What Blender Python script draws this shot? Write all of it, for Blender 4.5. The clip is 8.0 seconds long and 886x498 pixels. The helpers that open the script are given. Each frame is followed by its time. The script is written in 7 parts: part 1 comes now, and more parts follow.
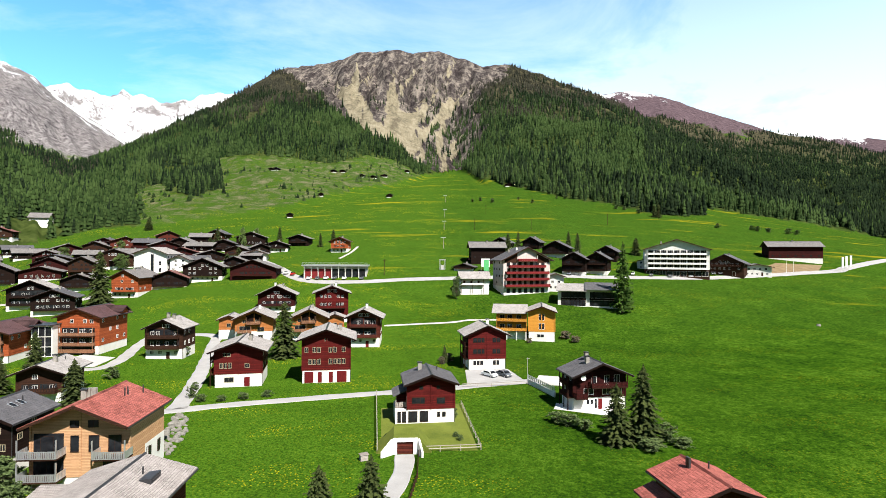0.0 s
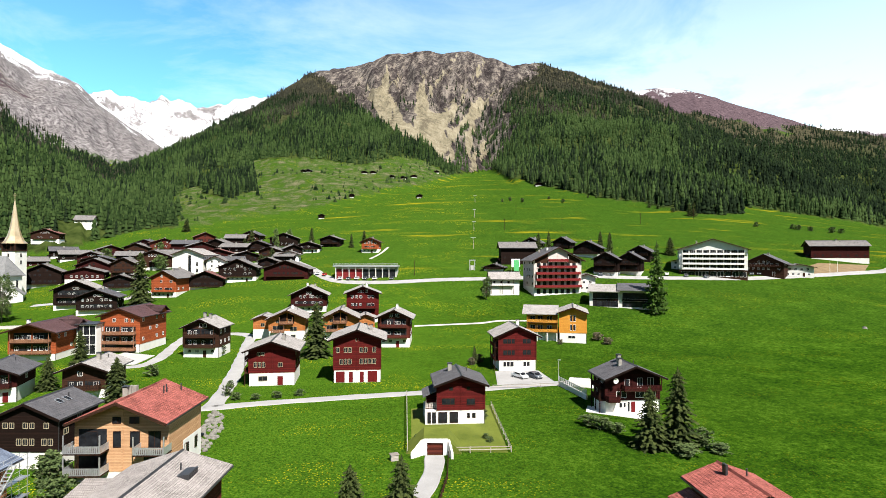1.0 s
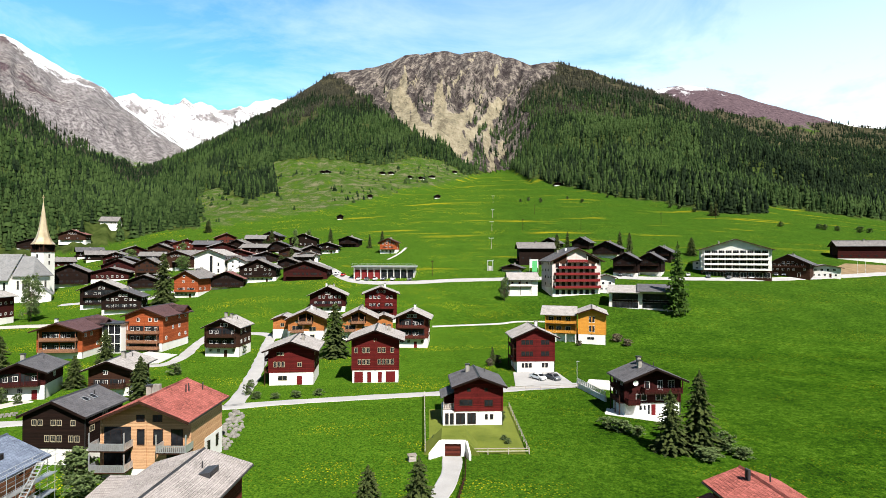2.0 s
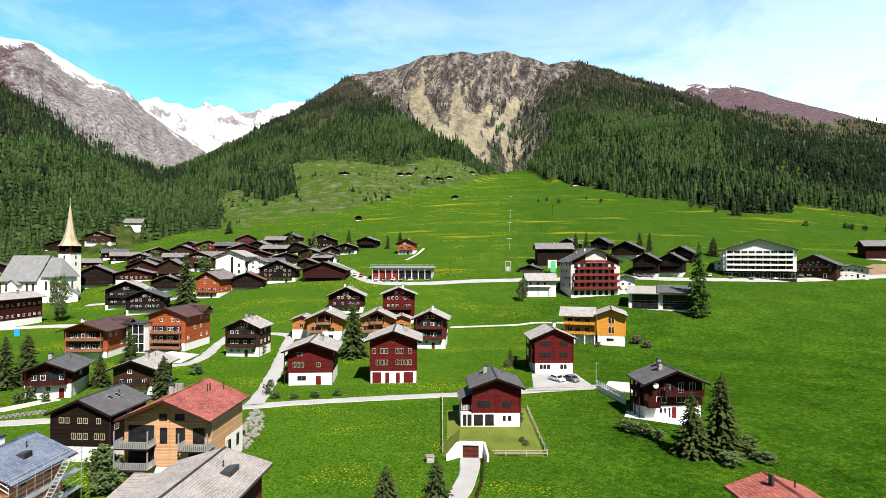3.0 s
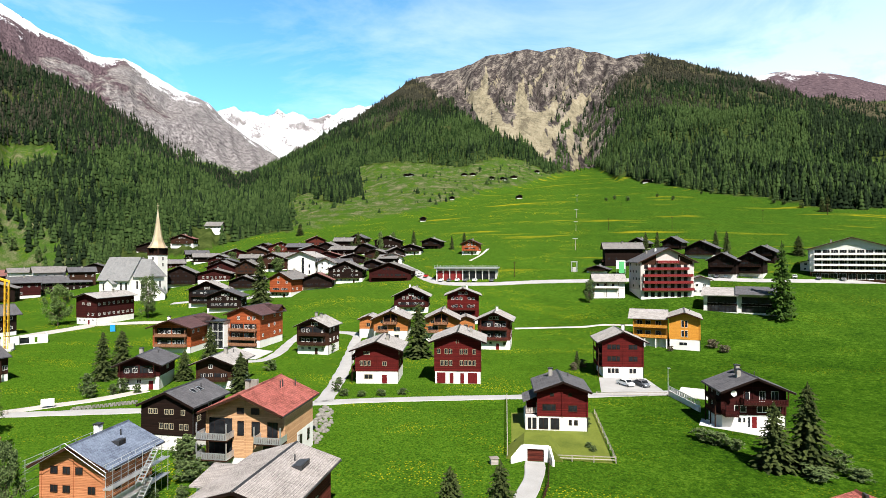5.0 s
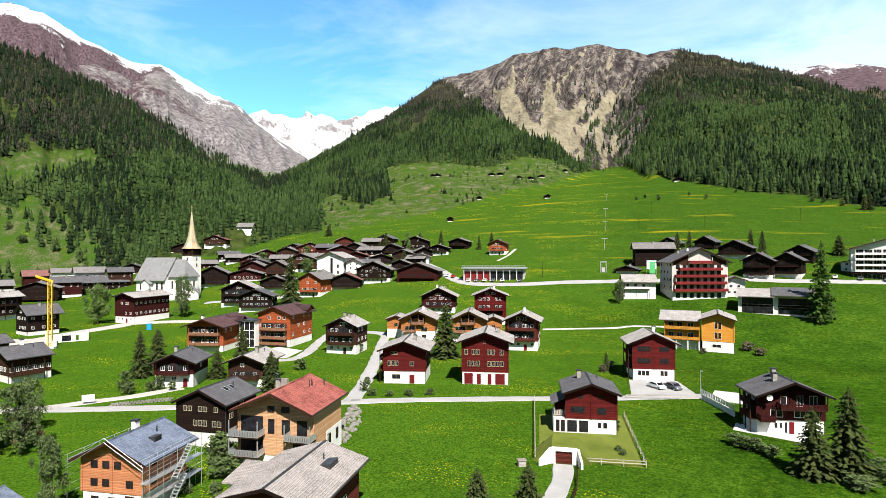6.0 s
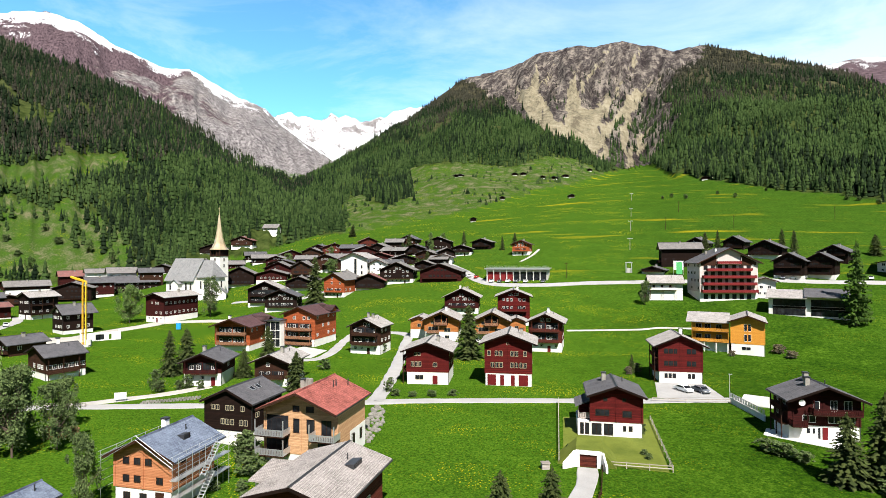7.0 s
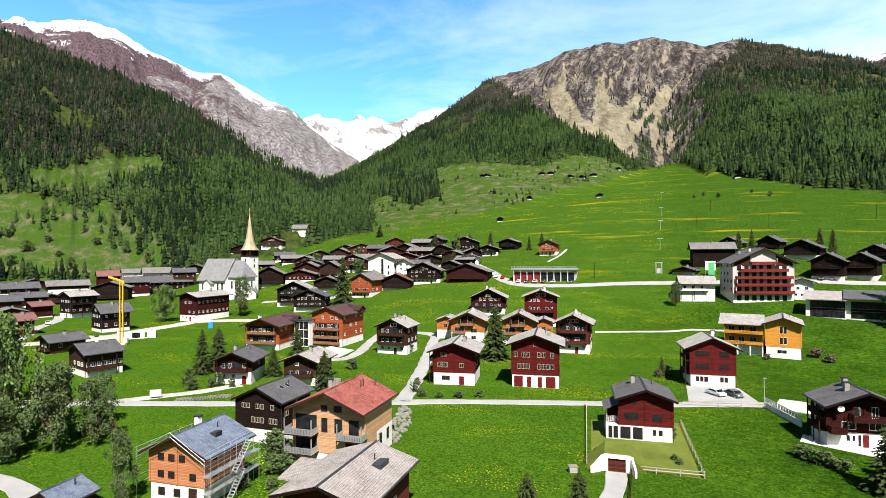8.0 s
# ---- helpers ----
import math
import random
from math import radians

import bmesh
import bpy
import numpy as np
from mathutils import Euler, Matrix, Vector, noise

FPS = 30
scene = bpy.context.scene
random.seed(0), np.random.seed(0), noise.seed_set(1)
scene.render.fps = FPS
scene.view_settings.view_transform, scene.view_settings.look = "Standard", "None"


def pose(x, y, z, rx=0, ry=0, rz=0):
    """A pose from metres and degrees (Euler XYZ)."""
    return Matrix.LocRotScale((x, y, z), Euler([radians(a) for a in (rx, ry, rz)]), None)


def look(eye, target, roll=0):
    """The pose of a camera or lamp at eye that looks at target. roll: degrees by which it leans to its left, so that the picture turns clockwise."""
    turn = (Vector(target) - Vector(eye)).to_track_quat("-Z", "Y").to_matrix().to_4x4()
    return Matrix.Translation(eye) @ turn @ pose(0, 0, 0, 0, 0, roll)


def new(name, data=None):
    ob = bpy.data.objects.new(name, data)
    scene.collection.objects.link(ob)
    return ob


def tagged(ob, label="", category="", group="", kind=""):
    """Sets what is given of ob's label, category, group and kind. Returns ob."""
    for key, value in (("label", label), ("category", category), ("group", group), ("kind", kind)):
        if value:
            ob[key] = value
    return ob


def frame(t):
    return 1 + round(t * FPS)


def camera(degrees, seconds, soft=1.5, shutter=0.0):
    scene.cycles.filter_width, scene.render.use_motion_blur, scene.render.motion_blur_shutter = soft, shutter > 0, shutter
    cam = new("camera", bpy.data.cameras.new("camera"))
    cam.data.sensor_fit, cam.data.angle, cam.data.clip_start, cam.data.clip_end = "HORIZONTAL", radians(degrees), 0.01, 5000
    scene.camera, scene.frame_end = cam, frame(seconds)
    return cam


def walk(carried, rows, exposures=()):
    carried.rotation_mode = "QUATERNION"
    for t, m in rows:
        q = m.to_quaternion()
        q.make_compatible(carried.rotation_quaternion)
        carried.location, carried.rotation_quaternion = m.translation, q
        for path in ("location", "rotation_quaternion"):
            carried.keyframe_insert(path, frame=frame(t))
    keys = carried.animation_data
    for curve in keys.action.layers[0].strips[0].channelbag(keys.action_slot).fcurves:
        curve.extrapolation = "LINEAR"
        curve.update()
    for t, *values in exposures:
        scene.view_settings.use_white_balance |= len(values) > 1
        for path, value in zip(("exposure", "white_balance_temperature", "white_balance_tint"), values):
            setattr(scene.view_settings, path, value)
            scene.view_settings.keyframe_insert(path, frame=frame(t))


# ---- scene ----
cam = camera(78.77, 8.0, soft=0.7)
PATH = [
    (0.000, -0.267, -0.002, 30.534, 90.526, -0.296, 0.397),
    (0.500, -0.232, -0.011, 30.627, 90.523, -0.248, 2.030),
    (1.000, -0.197, -0.019, 30.706, 90.524, -0.171, 3.570),
    (1.500, -0.162, -0.029, 30.775, 90.525, -0.163, 4.741),
    (3.000, -0.057, -0.061, 30.934, 90.598, -0.065, 7.379),
    (3.500, -0.021, -0.073, 30.979, 90.593, -0.016, 9.237),
    (4.000, 0.015, -0.085, 31.025, 90.601, -0.005, 10.996),
    (4.500, 0.050, -0.099, 31.073, 90.610, 0.067, 12.575),
    (6.000, 0.159, -0.142, 31.252, 90.630, 0.187, 17.094),
    (6.500, 0.195, -0.158, 31.332, 90.634, 0.255, 18.209),
    (7.000, 0.232, -0.174, 31.425, 90.668, 0.256, 19.546),
    (7.500, 0.268, -0.192, 31.534, 90.664, 0.256, 20.855),
    (8.000, 0.305, -0.209, 31.661, 90.661, 0.295, 22.362),
]
walk(cam, [(t, pose(*p)) for t, *p in PATH])

# ---------------------------------------------------------------- light
SUN_AZ, SUN_EL = 146.0, 52.0          # bearing right of north, height above the horizon
world = bpy.data.worlds.new("world")
scene.world = world
world.use_nodes = True
wn, wl = world.node_tree.nodes, world.node_tree.links
wn.clear()
sky = wn.new("ShaderNodeTexSky")
sky.sky_type, sky.sun_disc = "NISHITA", False
sky.sun_elevation, sky.sun_rotation = radians(SUN_EL), radians(SUN_AZ)
sky.altitude, sky.air_density, sky.dust_density, sky.ozone_density = 1300, 1.0, 0.6, 1.5
geo = wn.new("ShaderNodeTexCoord")
stretch = wn.new("ShaderNodeMapping")
stretch.inputs["Scale"].default_value = (1.0, 1.6, 3.2)
wl.new(geo.outputs["Generated"], stretch.inputs["Vector"])
veil = wn.new("ShaderNodeTexNoise")
veil.inputs["Scale"].default_value, veil.inputs["Detail"].default_value, veil.inputs["Roughness"].default_value = 2.1, 7, 0.62
veil.inputs["Distortion"].default_value = 0.5
wl.new(stretch.outputs["Vector"], veil.inputs["Vector"])
ramp = wn.new("ShaderNodeValToRGB")
ramp.color_ramp.elements[0].position, ramp.color_ramp.elements[1].position = 0.31, 0.62
axes = wn.new("ShaderNodeSeparateXYZ")
wl.new(geo.outputs["Generated"], axes.inputs[0])
east = wn.new("ShaderNodeMath")             # the veil is denser in the east
east.operation = "MULTIPLY_ADD"
east.inputs[1].default_value = 0.36
wl.new(axes.outputs["X"], east.inputs[0])
wl.new(veil.outputs["Fac"], east.inputs[2])
wl.new(east.outputs[0], ramp.inputs["Fac"])
low = wn.new("ShaderNodeMapRange")          # thin cloud gathers towards the horizon
low.inputs["From Min"].default_value, low.inputs["From Max"].default_value = 0.58, 0.12
low.inputs["To Min"].default_value, low.inputs["To Max"].default_value = 0.0, 1.0
wl.new(axes.outputs["Z"], low.inputs["Value"])
dens = wn.new("ShaderNodeMath")
dens.operation = "MULTIPLY"
wl.new(ramp.outputs["Color"], dens.inputs[0])
wl.new(low.outputs["Result"], dens.inputs[1])
cloud = wn.new("ShaderNodeMix")
cloud.data_type = "RGBA"
cloud.inputs["B"].default_value = (10.4, 11.7, 12.3, 1)
tint = wn.new("ShaderNodeMix")
tint.data_type, tint.blend_type = "RGBA", "MULTIPLY"
tint.inputs["Factor"].default_value = 1.0
shade = wn.new("ShaderNodeValToRGB")        # paler towards the horizon; overhead, out of view, darkened to cut fill light
shade.color_ramp.elements[0].position, shade.color_ramp.elements[0].color = 0.04, (1.50, 2.70, 2.95, 1)
shade.color_ramp.elements[1].position, shade.color_ramp.elements[1].color = 0.44, (1.36, 2.42, 2.42, 1)
over = shade.color_ramp.elements.new(0.58)
over.color = (0.12, 0.19, 0.24, 1)
wl.new(axes.outputs["Z"], shade.inputs["Fac"])
wl.new(shade.outputs["Color"], tint.inputs["B"])
wl.new(sky.outputs["Color"], tint.inputs["A"])
wl.new(tint.outputs["Result"], cloud.inputs["A"])
wl.new(dens.outputs[0], cloud.inputs["Factor"])
back = wn.new("ShaderNodeBackground")
back.inputs["Strength"].default_value = 0.050
out = wn.new("ShaderNodeOutputWorld")
wl.new(cloud.outputs["Result"], back.inputs["Color"])
wl.new(back.outputs["Background"], out.inputs["Surface"])
sun = new("sun", bpy.data.lights.new("sun", "SUN"))
sun.data.energy, sun.data.angle, sun.data.color = 5.0, radians(0.53), (1.0, 0.95, 0.87)
sd = Vector((math.sin(radians(SUN_AZ)) * math.cos(radians(SUN_EL)), math.cos(radians(SUN_AZ)) * math.cos(radians(SUN_EL)), math.sin(radians(SUN_EL))))
sun.matrix_world = look(sd * 300, (0, 0, 0))
scene.view_settings.exposure = 1.25

# ---------------------------------------------------------------- materials
MATS = {}


class Nodes:
    """Small helper to write node materials."""

    def __init__(self, name, rough=0.8, spec=0.3, metal=0.0):
        self.mat = bpy.data.materials.new(name)
        self.mat.use_nodes = True
        self.t = self.mat.node_tree
        self.b = self.t.nodes["Principled BSDF"]
        self.b.inputs["Roughness"].default_value = rough
        self.b.inputs["Specular IOR Level"].default_value = spec
        self.b.inputs["Metallic"].default_value = metal
        self.co = self.t.nodes.new("ShaderNodeTexCoord")
        MATS[name] = self.mat

    def add(self, kind, **values):
        n = self.t.nodes.new(kind)
        for k, v in values.items():
            n.inputs[k.replace("_", " ")].default_value = v
        return n

    def link(self, a, b):
        self.t.links.new(a, b)

    def coord(self, scale=(1, 1, 1), world=False):
        m = self.add("ShaderNodeMapping", Scale=scale)
        if world:
            g = self.add("ShaderNodeNewGeometry")
            self.link(g.outputs["Position"], m.inputs["Vector"])
        else:
            self.link(self.co.outputs["Object"], m.inputs["Vector"])
        return m.outputs["Vector"]

    def noise(self, vec, scale, detail=4.0, rough=0.55):
        n = self.add("ShaderNodeTexNoise", Scale=scale, Detail=detail, Roughness=rough)
        self.link(vec, n.inputs["Vector"])
        return n.outputs["Fac"]

    def ramp(self, fac, stops):
        r = self.t.nodes.new("ShaderNodeValToRGB")
        el = r.color_ramp.elements
        while len(el) < len(stops):
            el.new(0.5)
        for e, (p, c) in zip(el, stops):
            e.position, e.color = p, (*(c if isinstance(c, tuple) else (c, c, c)), 1)
        self.link(fac, r.inputs["Fac"])
        return r.outputs["Color"]

    def mix(self, fac, a, b, blend="MIX"):
        m = self.t.nodes.new("ShaderNodeMix")
        m.data_type, m.blend_type = "RGBA", blend
        for key, v in (("Factor", fac), ("A", a), ("B", b)):
            s = m.inputs[key]
            if isinstance(v, bpy.types.NodeSocket):
                self.link(v, s)
            else:
                s.default_value = (*v, 1) if isinstance(v, tuple) else v
        return m.outputs["Result"]

    def math(self, op, a, b=0.0):
        m = self.t.nodes.new("ShaderNodeMath")
        m.operation = op
        for i, v in enumerate((a, b)):
            if isinstance(v, bpy.types.NodeSocket):
                self.link(v, m.inputs[i])
            else:
                m.inputs[i].default_value = v
        return m.outputs[0]

    def colour(self, c):
        if isinstance(c, bpy.types.NodeSocket):
            self.link(c, self.b.inputs["Base Color"])
        else:
            self.b.inputs["Base Color"].default_value = (*c, 1)
        return self

    def bump(self, height, strength=0.4, distance=0.05):
        n = self.add("ShaderNodeBump", Strength=strength, Distance=distance)
        self.link(height, n.inputs["Height"])
        self.link(n.outputs["Normal"], self.b.inputs["Normal"])
        return self

    def rand(self):
        return self.add("ShaderNodeObjectInfo").outputs["Random"]

    def island(self):
        return self.add("ShaderNodeNewGeometry").outputs["Random Per Island"]


def timber(name, light, dark):
    n = Nodes(name, 0.85, 0.08)
    c = n.coord()
    sep = n.add("ShaderNodeSeparateXYZ")
    n.link(c, sep.inputs[0])
    saw = n.math("FRACT", n.math("MULTIPLY", sep.outputs["Z"], 5.2))
    groove = n.ramp(saw, [(0.0, 0.0), (0.1, 1.0), (0.85, 1.0), (1.0, 0.0)])
    row = n.math("FLOOR", n.math("MULTIPLY", sep.outputs["Z"], 5.2))
    rowv = n.add("ShaderNodeTexWhiteNoise")
    rowv.noise_dimensions = "1D"
    n.link(row, rowv.inputs["W"])
    grain = n.noise(n.coord((1.2, 1.2, 14)), 1.6, 6)
    stain = n.noise(n.coord((0.5, 0.5, 0.25)), 1.0, 5, 0.65)
    k = n.math("ADD", n.math("MULTIPLY", grain, 0.45), n.math("ADD", n.math("MULTIPLY", stain, 0.5), n.math("MULTIPLY", rowv.outputs["Value"], 0.34)))
    col = n.ramp(k, [(0.32, dark), (0.8, light)])
    col = n.mix(n.math("MULTIPLY", n.math("SUBTRACT", 1.0, groove), 0.8), col, tuple(v * 0.3 for v in dark))
    col = n.mix(n.math("MULTIPLY", n.rand(), 0.25), col, tuple(v * 0.7 for v in light))
    n.colour(col).bump(n.math("ADD", groove, n.math("MULTIPLY", grain, 0.3)), 0.6, 0.03)


timber("red", (0.104, 0.0112, 0.0104), (0.028, 0.0042, 0.0042))
timber("maroon", (0.0442, 0.008649, 0.007688), (0.0131, 0.004095, 0.004095))
timber("rust", (0.1053, 0.02439, 0.01663), (0.03308, 0.00945, 0.00756))
timber("brown", (0.04637, 0.02016, 0.0121), (0.01512, 0.008064, 0.006048))
timber("black", (0.01512, 0.00756, 0.00588), (0.00504, 0.00336, 0.00252))
timber("orange", (0.40, 0.155, 0.050), (0.22, 0.072, 0.021))
timber("yellow", (0.5821, 0.2646, 0.0441), (0.441, 0.1764, 0.02646))
timber("copper", (0.36, 0.088, 0.031), (0.12, 0.026, 0.011))
timber("larch", (0.53, 0.315, 0.175), (0.31, 0.165, 0.085))
timber("larchred", (0.47, 0.195, 0.095), (0.29, 0.105, 0.048))
timber("greywood", (0.3864, 0.3444, 0.315), (0.2352, 0.2016, 0.1806))
timber("railbrown", (0.27, 0.135, 0.080), (0.15, 0.070, 0.042))
timber("redpaint", (0.19, 0.024, 0.025), (0.10, 0.013, 0.0145))


def roofing(name, light, dark, du, dv, depth=0.04, spot=0.0, rough=0.7):
    """Slabs or tiles in courses; UV is laid in metres, u along the eave, v up the slope."""
    n = Nodes(name, rough, 0.12)
    m = n.add("ShaderNodeMapping")
    n.link(n.co.outputs["UV"], m.inputs["Vector"])
    b = n.add("ShaderNodeTexBrick", Scale=1.0, Mortar_Size=0.028 if depth >= 0.06 else 0.012, Mortar_Smooth=0.4, Bias=0.0, Brick_Width=du, Row_Height=dv)
    b.inputs["Color1"].default_value, b.inputs["Color2"].default_value, b.inputs["Mortar"].default_value = (*light, 1), (*dark, 1), (*(v * 0.35 for v in dark), 1)
    n.link(m.outputs["Vector"], b.inputs["Vector"])
    w = n.noise(n.coord((0.35, 0.35, 0.35)), 1.3, 6, 0.65)
    fine = n.noise(n.coord(), 5.0, 4)
    col = n.mix(n.ramp(w, [(0.4, 0.0), (0.75, 0.55)]), b.outputs["Color"], tuple(min(1, v * 1.35 + 0.01) for v in light))
    col = n.mix(n.math("MULTIPLY", n.ramp(fine, [(0.45, 0.0), (0.8, 1.0)]), 0.4 + spot), col, tuple(v * 0.55 for v in dark))
    sep = n.add("ShaderNodeSeparateXYZ")
    n.link(m.outputs["Vector"], sep.inputs[0])
    lap = n.math("FRACT", n.math("DIVIDE", sep.outputs["Y"], dv))
    n.colour(col).bump(n.math("SUBTRACT", n.math("MULTIPLY", b.outputs["Fac"], -0.6), lap), 0.8, depth)


roofing("grey", (0.2902, 0.27, 0.2633), (0.2025, 0.189, 0.1823), 0.6, 0.45)
roofing("oldgrey", (0.162, 0.1512, 0.15), (0.1056, 0.0996, 0.0984), 0.6, 0.45)
roofing("slate", (0.0858, 0.0832, 0.091), (0.0598, 0.0585, 0.065), 0.5, 0.4)
roofing("bluetile", (0.135, 0.162, 0.2194), (0.081, 0.09787, 0.1417), 0.34, 0.36, 0.05)
roofing("brownroof", (0.0806, 0.0429, 0.0442), (0.0546, 0.0299, 0.0312), 0.45, 0.4)
roofing("tile", (0.345, 0.1092, 0.0897), (0.1725, 0.04945, 0.0414), 0.30, 0.36, 0.09, 0.3)
roofing("redgrey", (0.1693, 0.05998, 0.05292), (0.1341, 0.0847, 0.08113), 0.6, 0.5, 0.03, 0.3)
roofing("paleslab", (0.186, 0.186, 0.1922), (0.1457, 0.1457, 0.15), 0.6, 0.45, 0.03)
roofing("shingle", (0.3214, 0.2901, 0.2791), (0.2352, 0.2117, 0.2038), 0.24, 0.30, 0.06, 0.1)
MATS["brown_roof"] = MATS["brownroof"]


def plain(name, light, dark, scale=0.8, rough=0.85, spec=0.25, metal=0.0, grain=9.0, bump=0.2):
    n = Nodes(name, rough, spec, metal)
    w = n.noise(n.coord((1, 1, 0.6)), scale, 6, 0.62)
    f = n.noise(n.coord(), grain, 4)
    col = n.ramp(n.math("ADD", n.math("MULTIPLY", w, 0.75), n.math("MULTIPLY", f, 0.25)), [(0.3, dark), (0.62, light)])
    n.colour(col).bump(f, bump, 0.02)
    return n


plain("plaster", (0.648, 0.6318, 0.6075), (0.5346, 0.5184, 0.4941), 0.5)
plain("hotelwall", (0.5049, 0.4284, 0.4054), (0.3825, 0.3213, 0.306), 0.5)
plain("window_white", (0.72, 0.711, 0.693), (0.648, 0.63, 0.612), 3.0, 0.5)
plain("concrete", (0.42, 0.41, 0.39), (0.3, 0.29, 0.28), 0.4)
plain("metal", (0.55, 0.56, 0.58), (0.42, 0.43, 0.45), 2.0, 0.4, 0.5, 0.7)
plain("darkmetal", (0.05, 0.05, 0.055), (0.03, 0.03, 0.033), 2.0, 0.45, 0.5, 0.4)
plain("cranepaint", (0.85, 0.48, 0.03), (0.70, 0.36, 0.02), 1.0, 0.5)
plain("gold", (0.66, 0.52, 0.34), (0.44, 0.32, 0.19), 0.3, 0.35, 0.5, 0.55)
plain("stone", (0.27, 0.255, 0.23), (0.15, 0.14, 0.125), 1.3, 0.9, 0.2, 0.0, 6.0, 0.6)
plain("boulder", (0.2, 0.19, 0.172), (0.075, 0.07, 0.062), 1.3, 0.9, 0.2, 0.0, 6.0, 0.6)
plain("reddoor", (0.115, 0.010, 0.012), (0.07, 0.007, 0.008), 2.0, 0.6, 0.1)
plain("cream", (0.36, 0.315, 0.22), (0.27, 0.235, 0.165), 3.0, 0.6, 0.1)
plain("dirt", (0.20, 0.145, 0.085), (0.115, 0.085, 0.05), 0.3, 0.95, 0.05)
plain("redbright", (0.62, 0.045, 0.03), (0.5, 0.03, 0.02), 2.0, 0.5)
plain("blueplastic", (0.02, 0.25, 0.60), (0.015, 0.2, 0.5), 2.0, 0.4)
plain("white_flag", (0.85, 0.85, 0.84), (0.78, 0.78, 0.78), 2.0, 0.7)
plain("green_cloth", (0.10, 0.42, 0.16), (0.06, 0.32, 0.10), 2.0, 0.7)
plain("bark", (0.115, 0.085, 0.065), (0.055, 0.04, 0.032), 2.0, 0.95, 0.1, 0.0, 12.0, 0.8)
plain("birchbark", (0.55, 0.52, 0.48), (0.25, 0.22, 0.20), 3.0, 0.9, 0.1)
plain("tyre", (0.025, 0.025, 0.026), (0.015, 0.015, 0.016), 3.0, 0.8)
plain("carwhite", (0.78, 0.79, 0.80), (0.74, 0.75, 0.76), 0.5, 0.25, 0.6)
plain("cargrey", (0.17, 0.18, 0.20), (0.14, 0.15, 0.17), 0.5, 0.25, 0.6, 0.3)
plain("carred", (0.45, 0.02, 0.02), (0.40, 0.02, 0.02), 0.5, 0.25, 0.6)
plain("logwood", (0.50, 0.27, 0.12), (0.30, 0.15, 0.07), 2.0, 0.85)

n = Nodes("glass", 0.12, 0.22)
g = n.noise(n.coord(), 0.7, 3)
n.colour(n.ramp(g, [(0.35, (0.006, 0.007, 0.009)), (0.7, (0.026, 0.028, 0.032))]))
n = Nodes("curtain_glass", 0.12, 0.6)
g = n.noise(n.coord(), 1.5, 3)
n.colour(n.ramp(g, [(0.35, (0.20, 0.21, 0.23)), (0.7, (0.34, 0.35, 0.38))]))
n = Nodes("solar", 0.15, 0.6)
n.colour(n.ramp(n.noise(n.coord(), 1.0), [(0.3, (0.01, 0.014, 0.03)), (0.7, (0.02, 0.03, 0.06))]))


def leafage(name, light, dark, stands=False):
    n = Nodes(name, 0.9, 0.03)
    v = n.noise(n.coord(world=True), 0.35, 3)
    k = n.math("ADD", n.math("MULTIPLY", n.island(), 0.6), n.math("MULTIPLY", v, 0.5))
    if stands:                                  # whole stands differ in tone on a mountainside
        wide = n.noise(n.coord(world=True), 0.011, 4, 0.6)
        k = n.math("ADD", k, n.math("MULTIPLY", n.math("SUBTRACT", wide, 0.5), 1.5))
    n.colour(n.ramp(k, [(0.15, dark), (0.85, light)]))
    n.b.inputs["Subsurface Weight"].default_value = 0.0


leafage("spruce_green", (0.04675, 0.0595, 0.01806), (0.01169, 0.01912, 0.007438))
leafage("larch_green", (0.04479, 0.07905, 0.01581), (0.02108, 0.04479, 0.009486))
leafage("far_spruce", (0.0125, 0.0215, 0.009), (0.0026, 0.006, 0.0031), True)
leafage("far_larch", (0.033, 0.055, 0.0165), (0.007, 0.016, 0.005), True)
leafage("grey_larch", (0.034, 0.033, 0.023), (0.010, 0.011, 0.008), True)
leafage("broad_green", (0.135, 0.195, 0.06), (0.036, 0.065, 0.02))
leafage("bush_green", (0.108, 0.147, 0.054), (0.027, 0.045, 0.018))
leafage("bush_dry", (0.1615, 0.136, 0.0935), (0.068, 0.0561, 0.03825))

# meadow, forest floor, rock and snow, shared out by the cover attributes of the land
n = Nodes("land", 1.0, 0.0)
P = n.coord(world=True)
big = n.noise(P, 0.010, 5, 0.6)
mid = n.noise(P, 0.07, 6, 0.62)
fine = n.noise(P, 0.9, 6, 0.7)
tuft = n.noise(P, 2.6, 5, 0.8)
g1 = n.ramp(n.math("ADD", n.math("MULTIPLY", mid, 0.22), n.math("ADD", n.math("MULTIPLY", fine, 0.34), n.math("MULTIPLY", tuft, 0.44))),
            [(0.42, (0.0045, 0.016, 0.002)), (0.51, (0.022, 0.059, 0.0035)), (0.61, (0.066, 0.125, 0.011))])
g1 = n.mix(n.ramp(big, [(0.42, 0.0), (0.62, 0.35)]), g1, (0.026, 0.060, 0.005))
# the western meadows are lighter in colour than the fan in the east
along = n.add("ShaderNodeSeparateXYZ")
n.link(P, along.inputs[0])
west = n.math("ADD", n.math("MULTIPLY", along.outputs["X"], -0.0145), n.math("MULTIPLY", n.math("SUBTRACT", big, 0.5), 0.9))
g1 = n.mix(n.ramp(n.math("ADD", west, 0.30), [(0.0, 0.0), (0.62, 0.46)]), g1, n.mix(n.ramp(tuft, [(0.36, 0.0), (0.64, 1.0)]), (0.016, 0.052, 0.004), (0.084, 0.170, 0.014)))
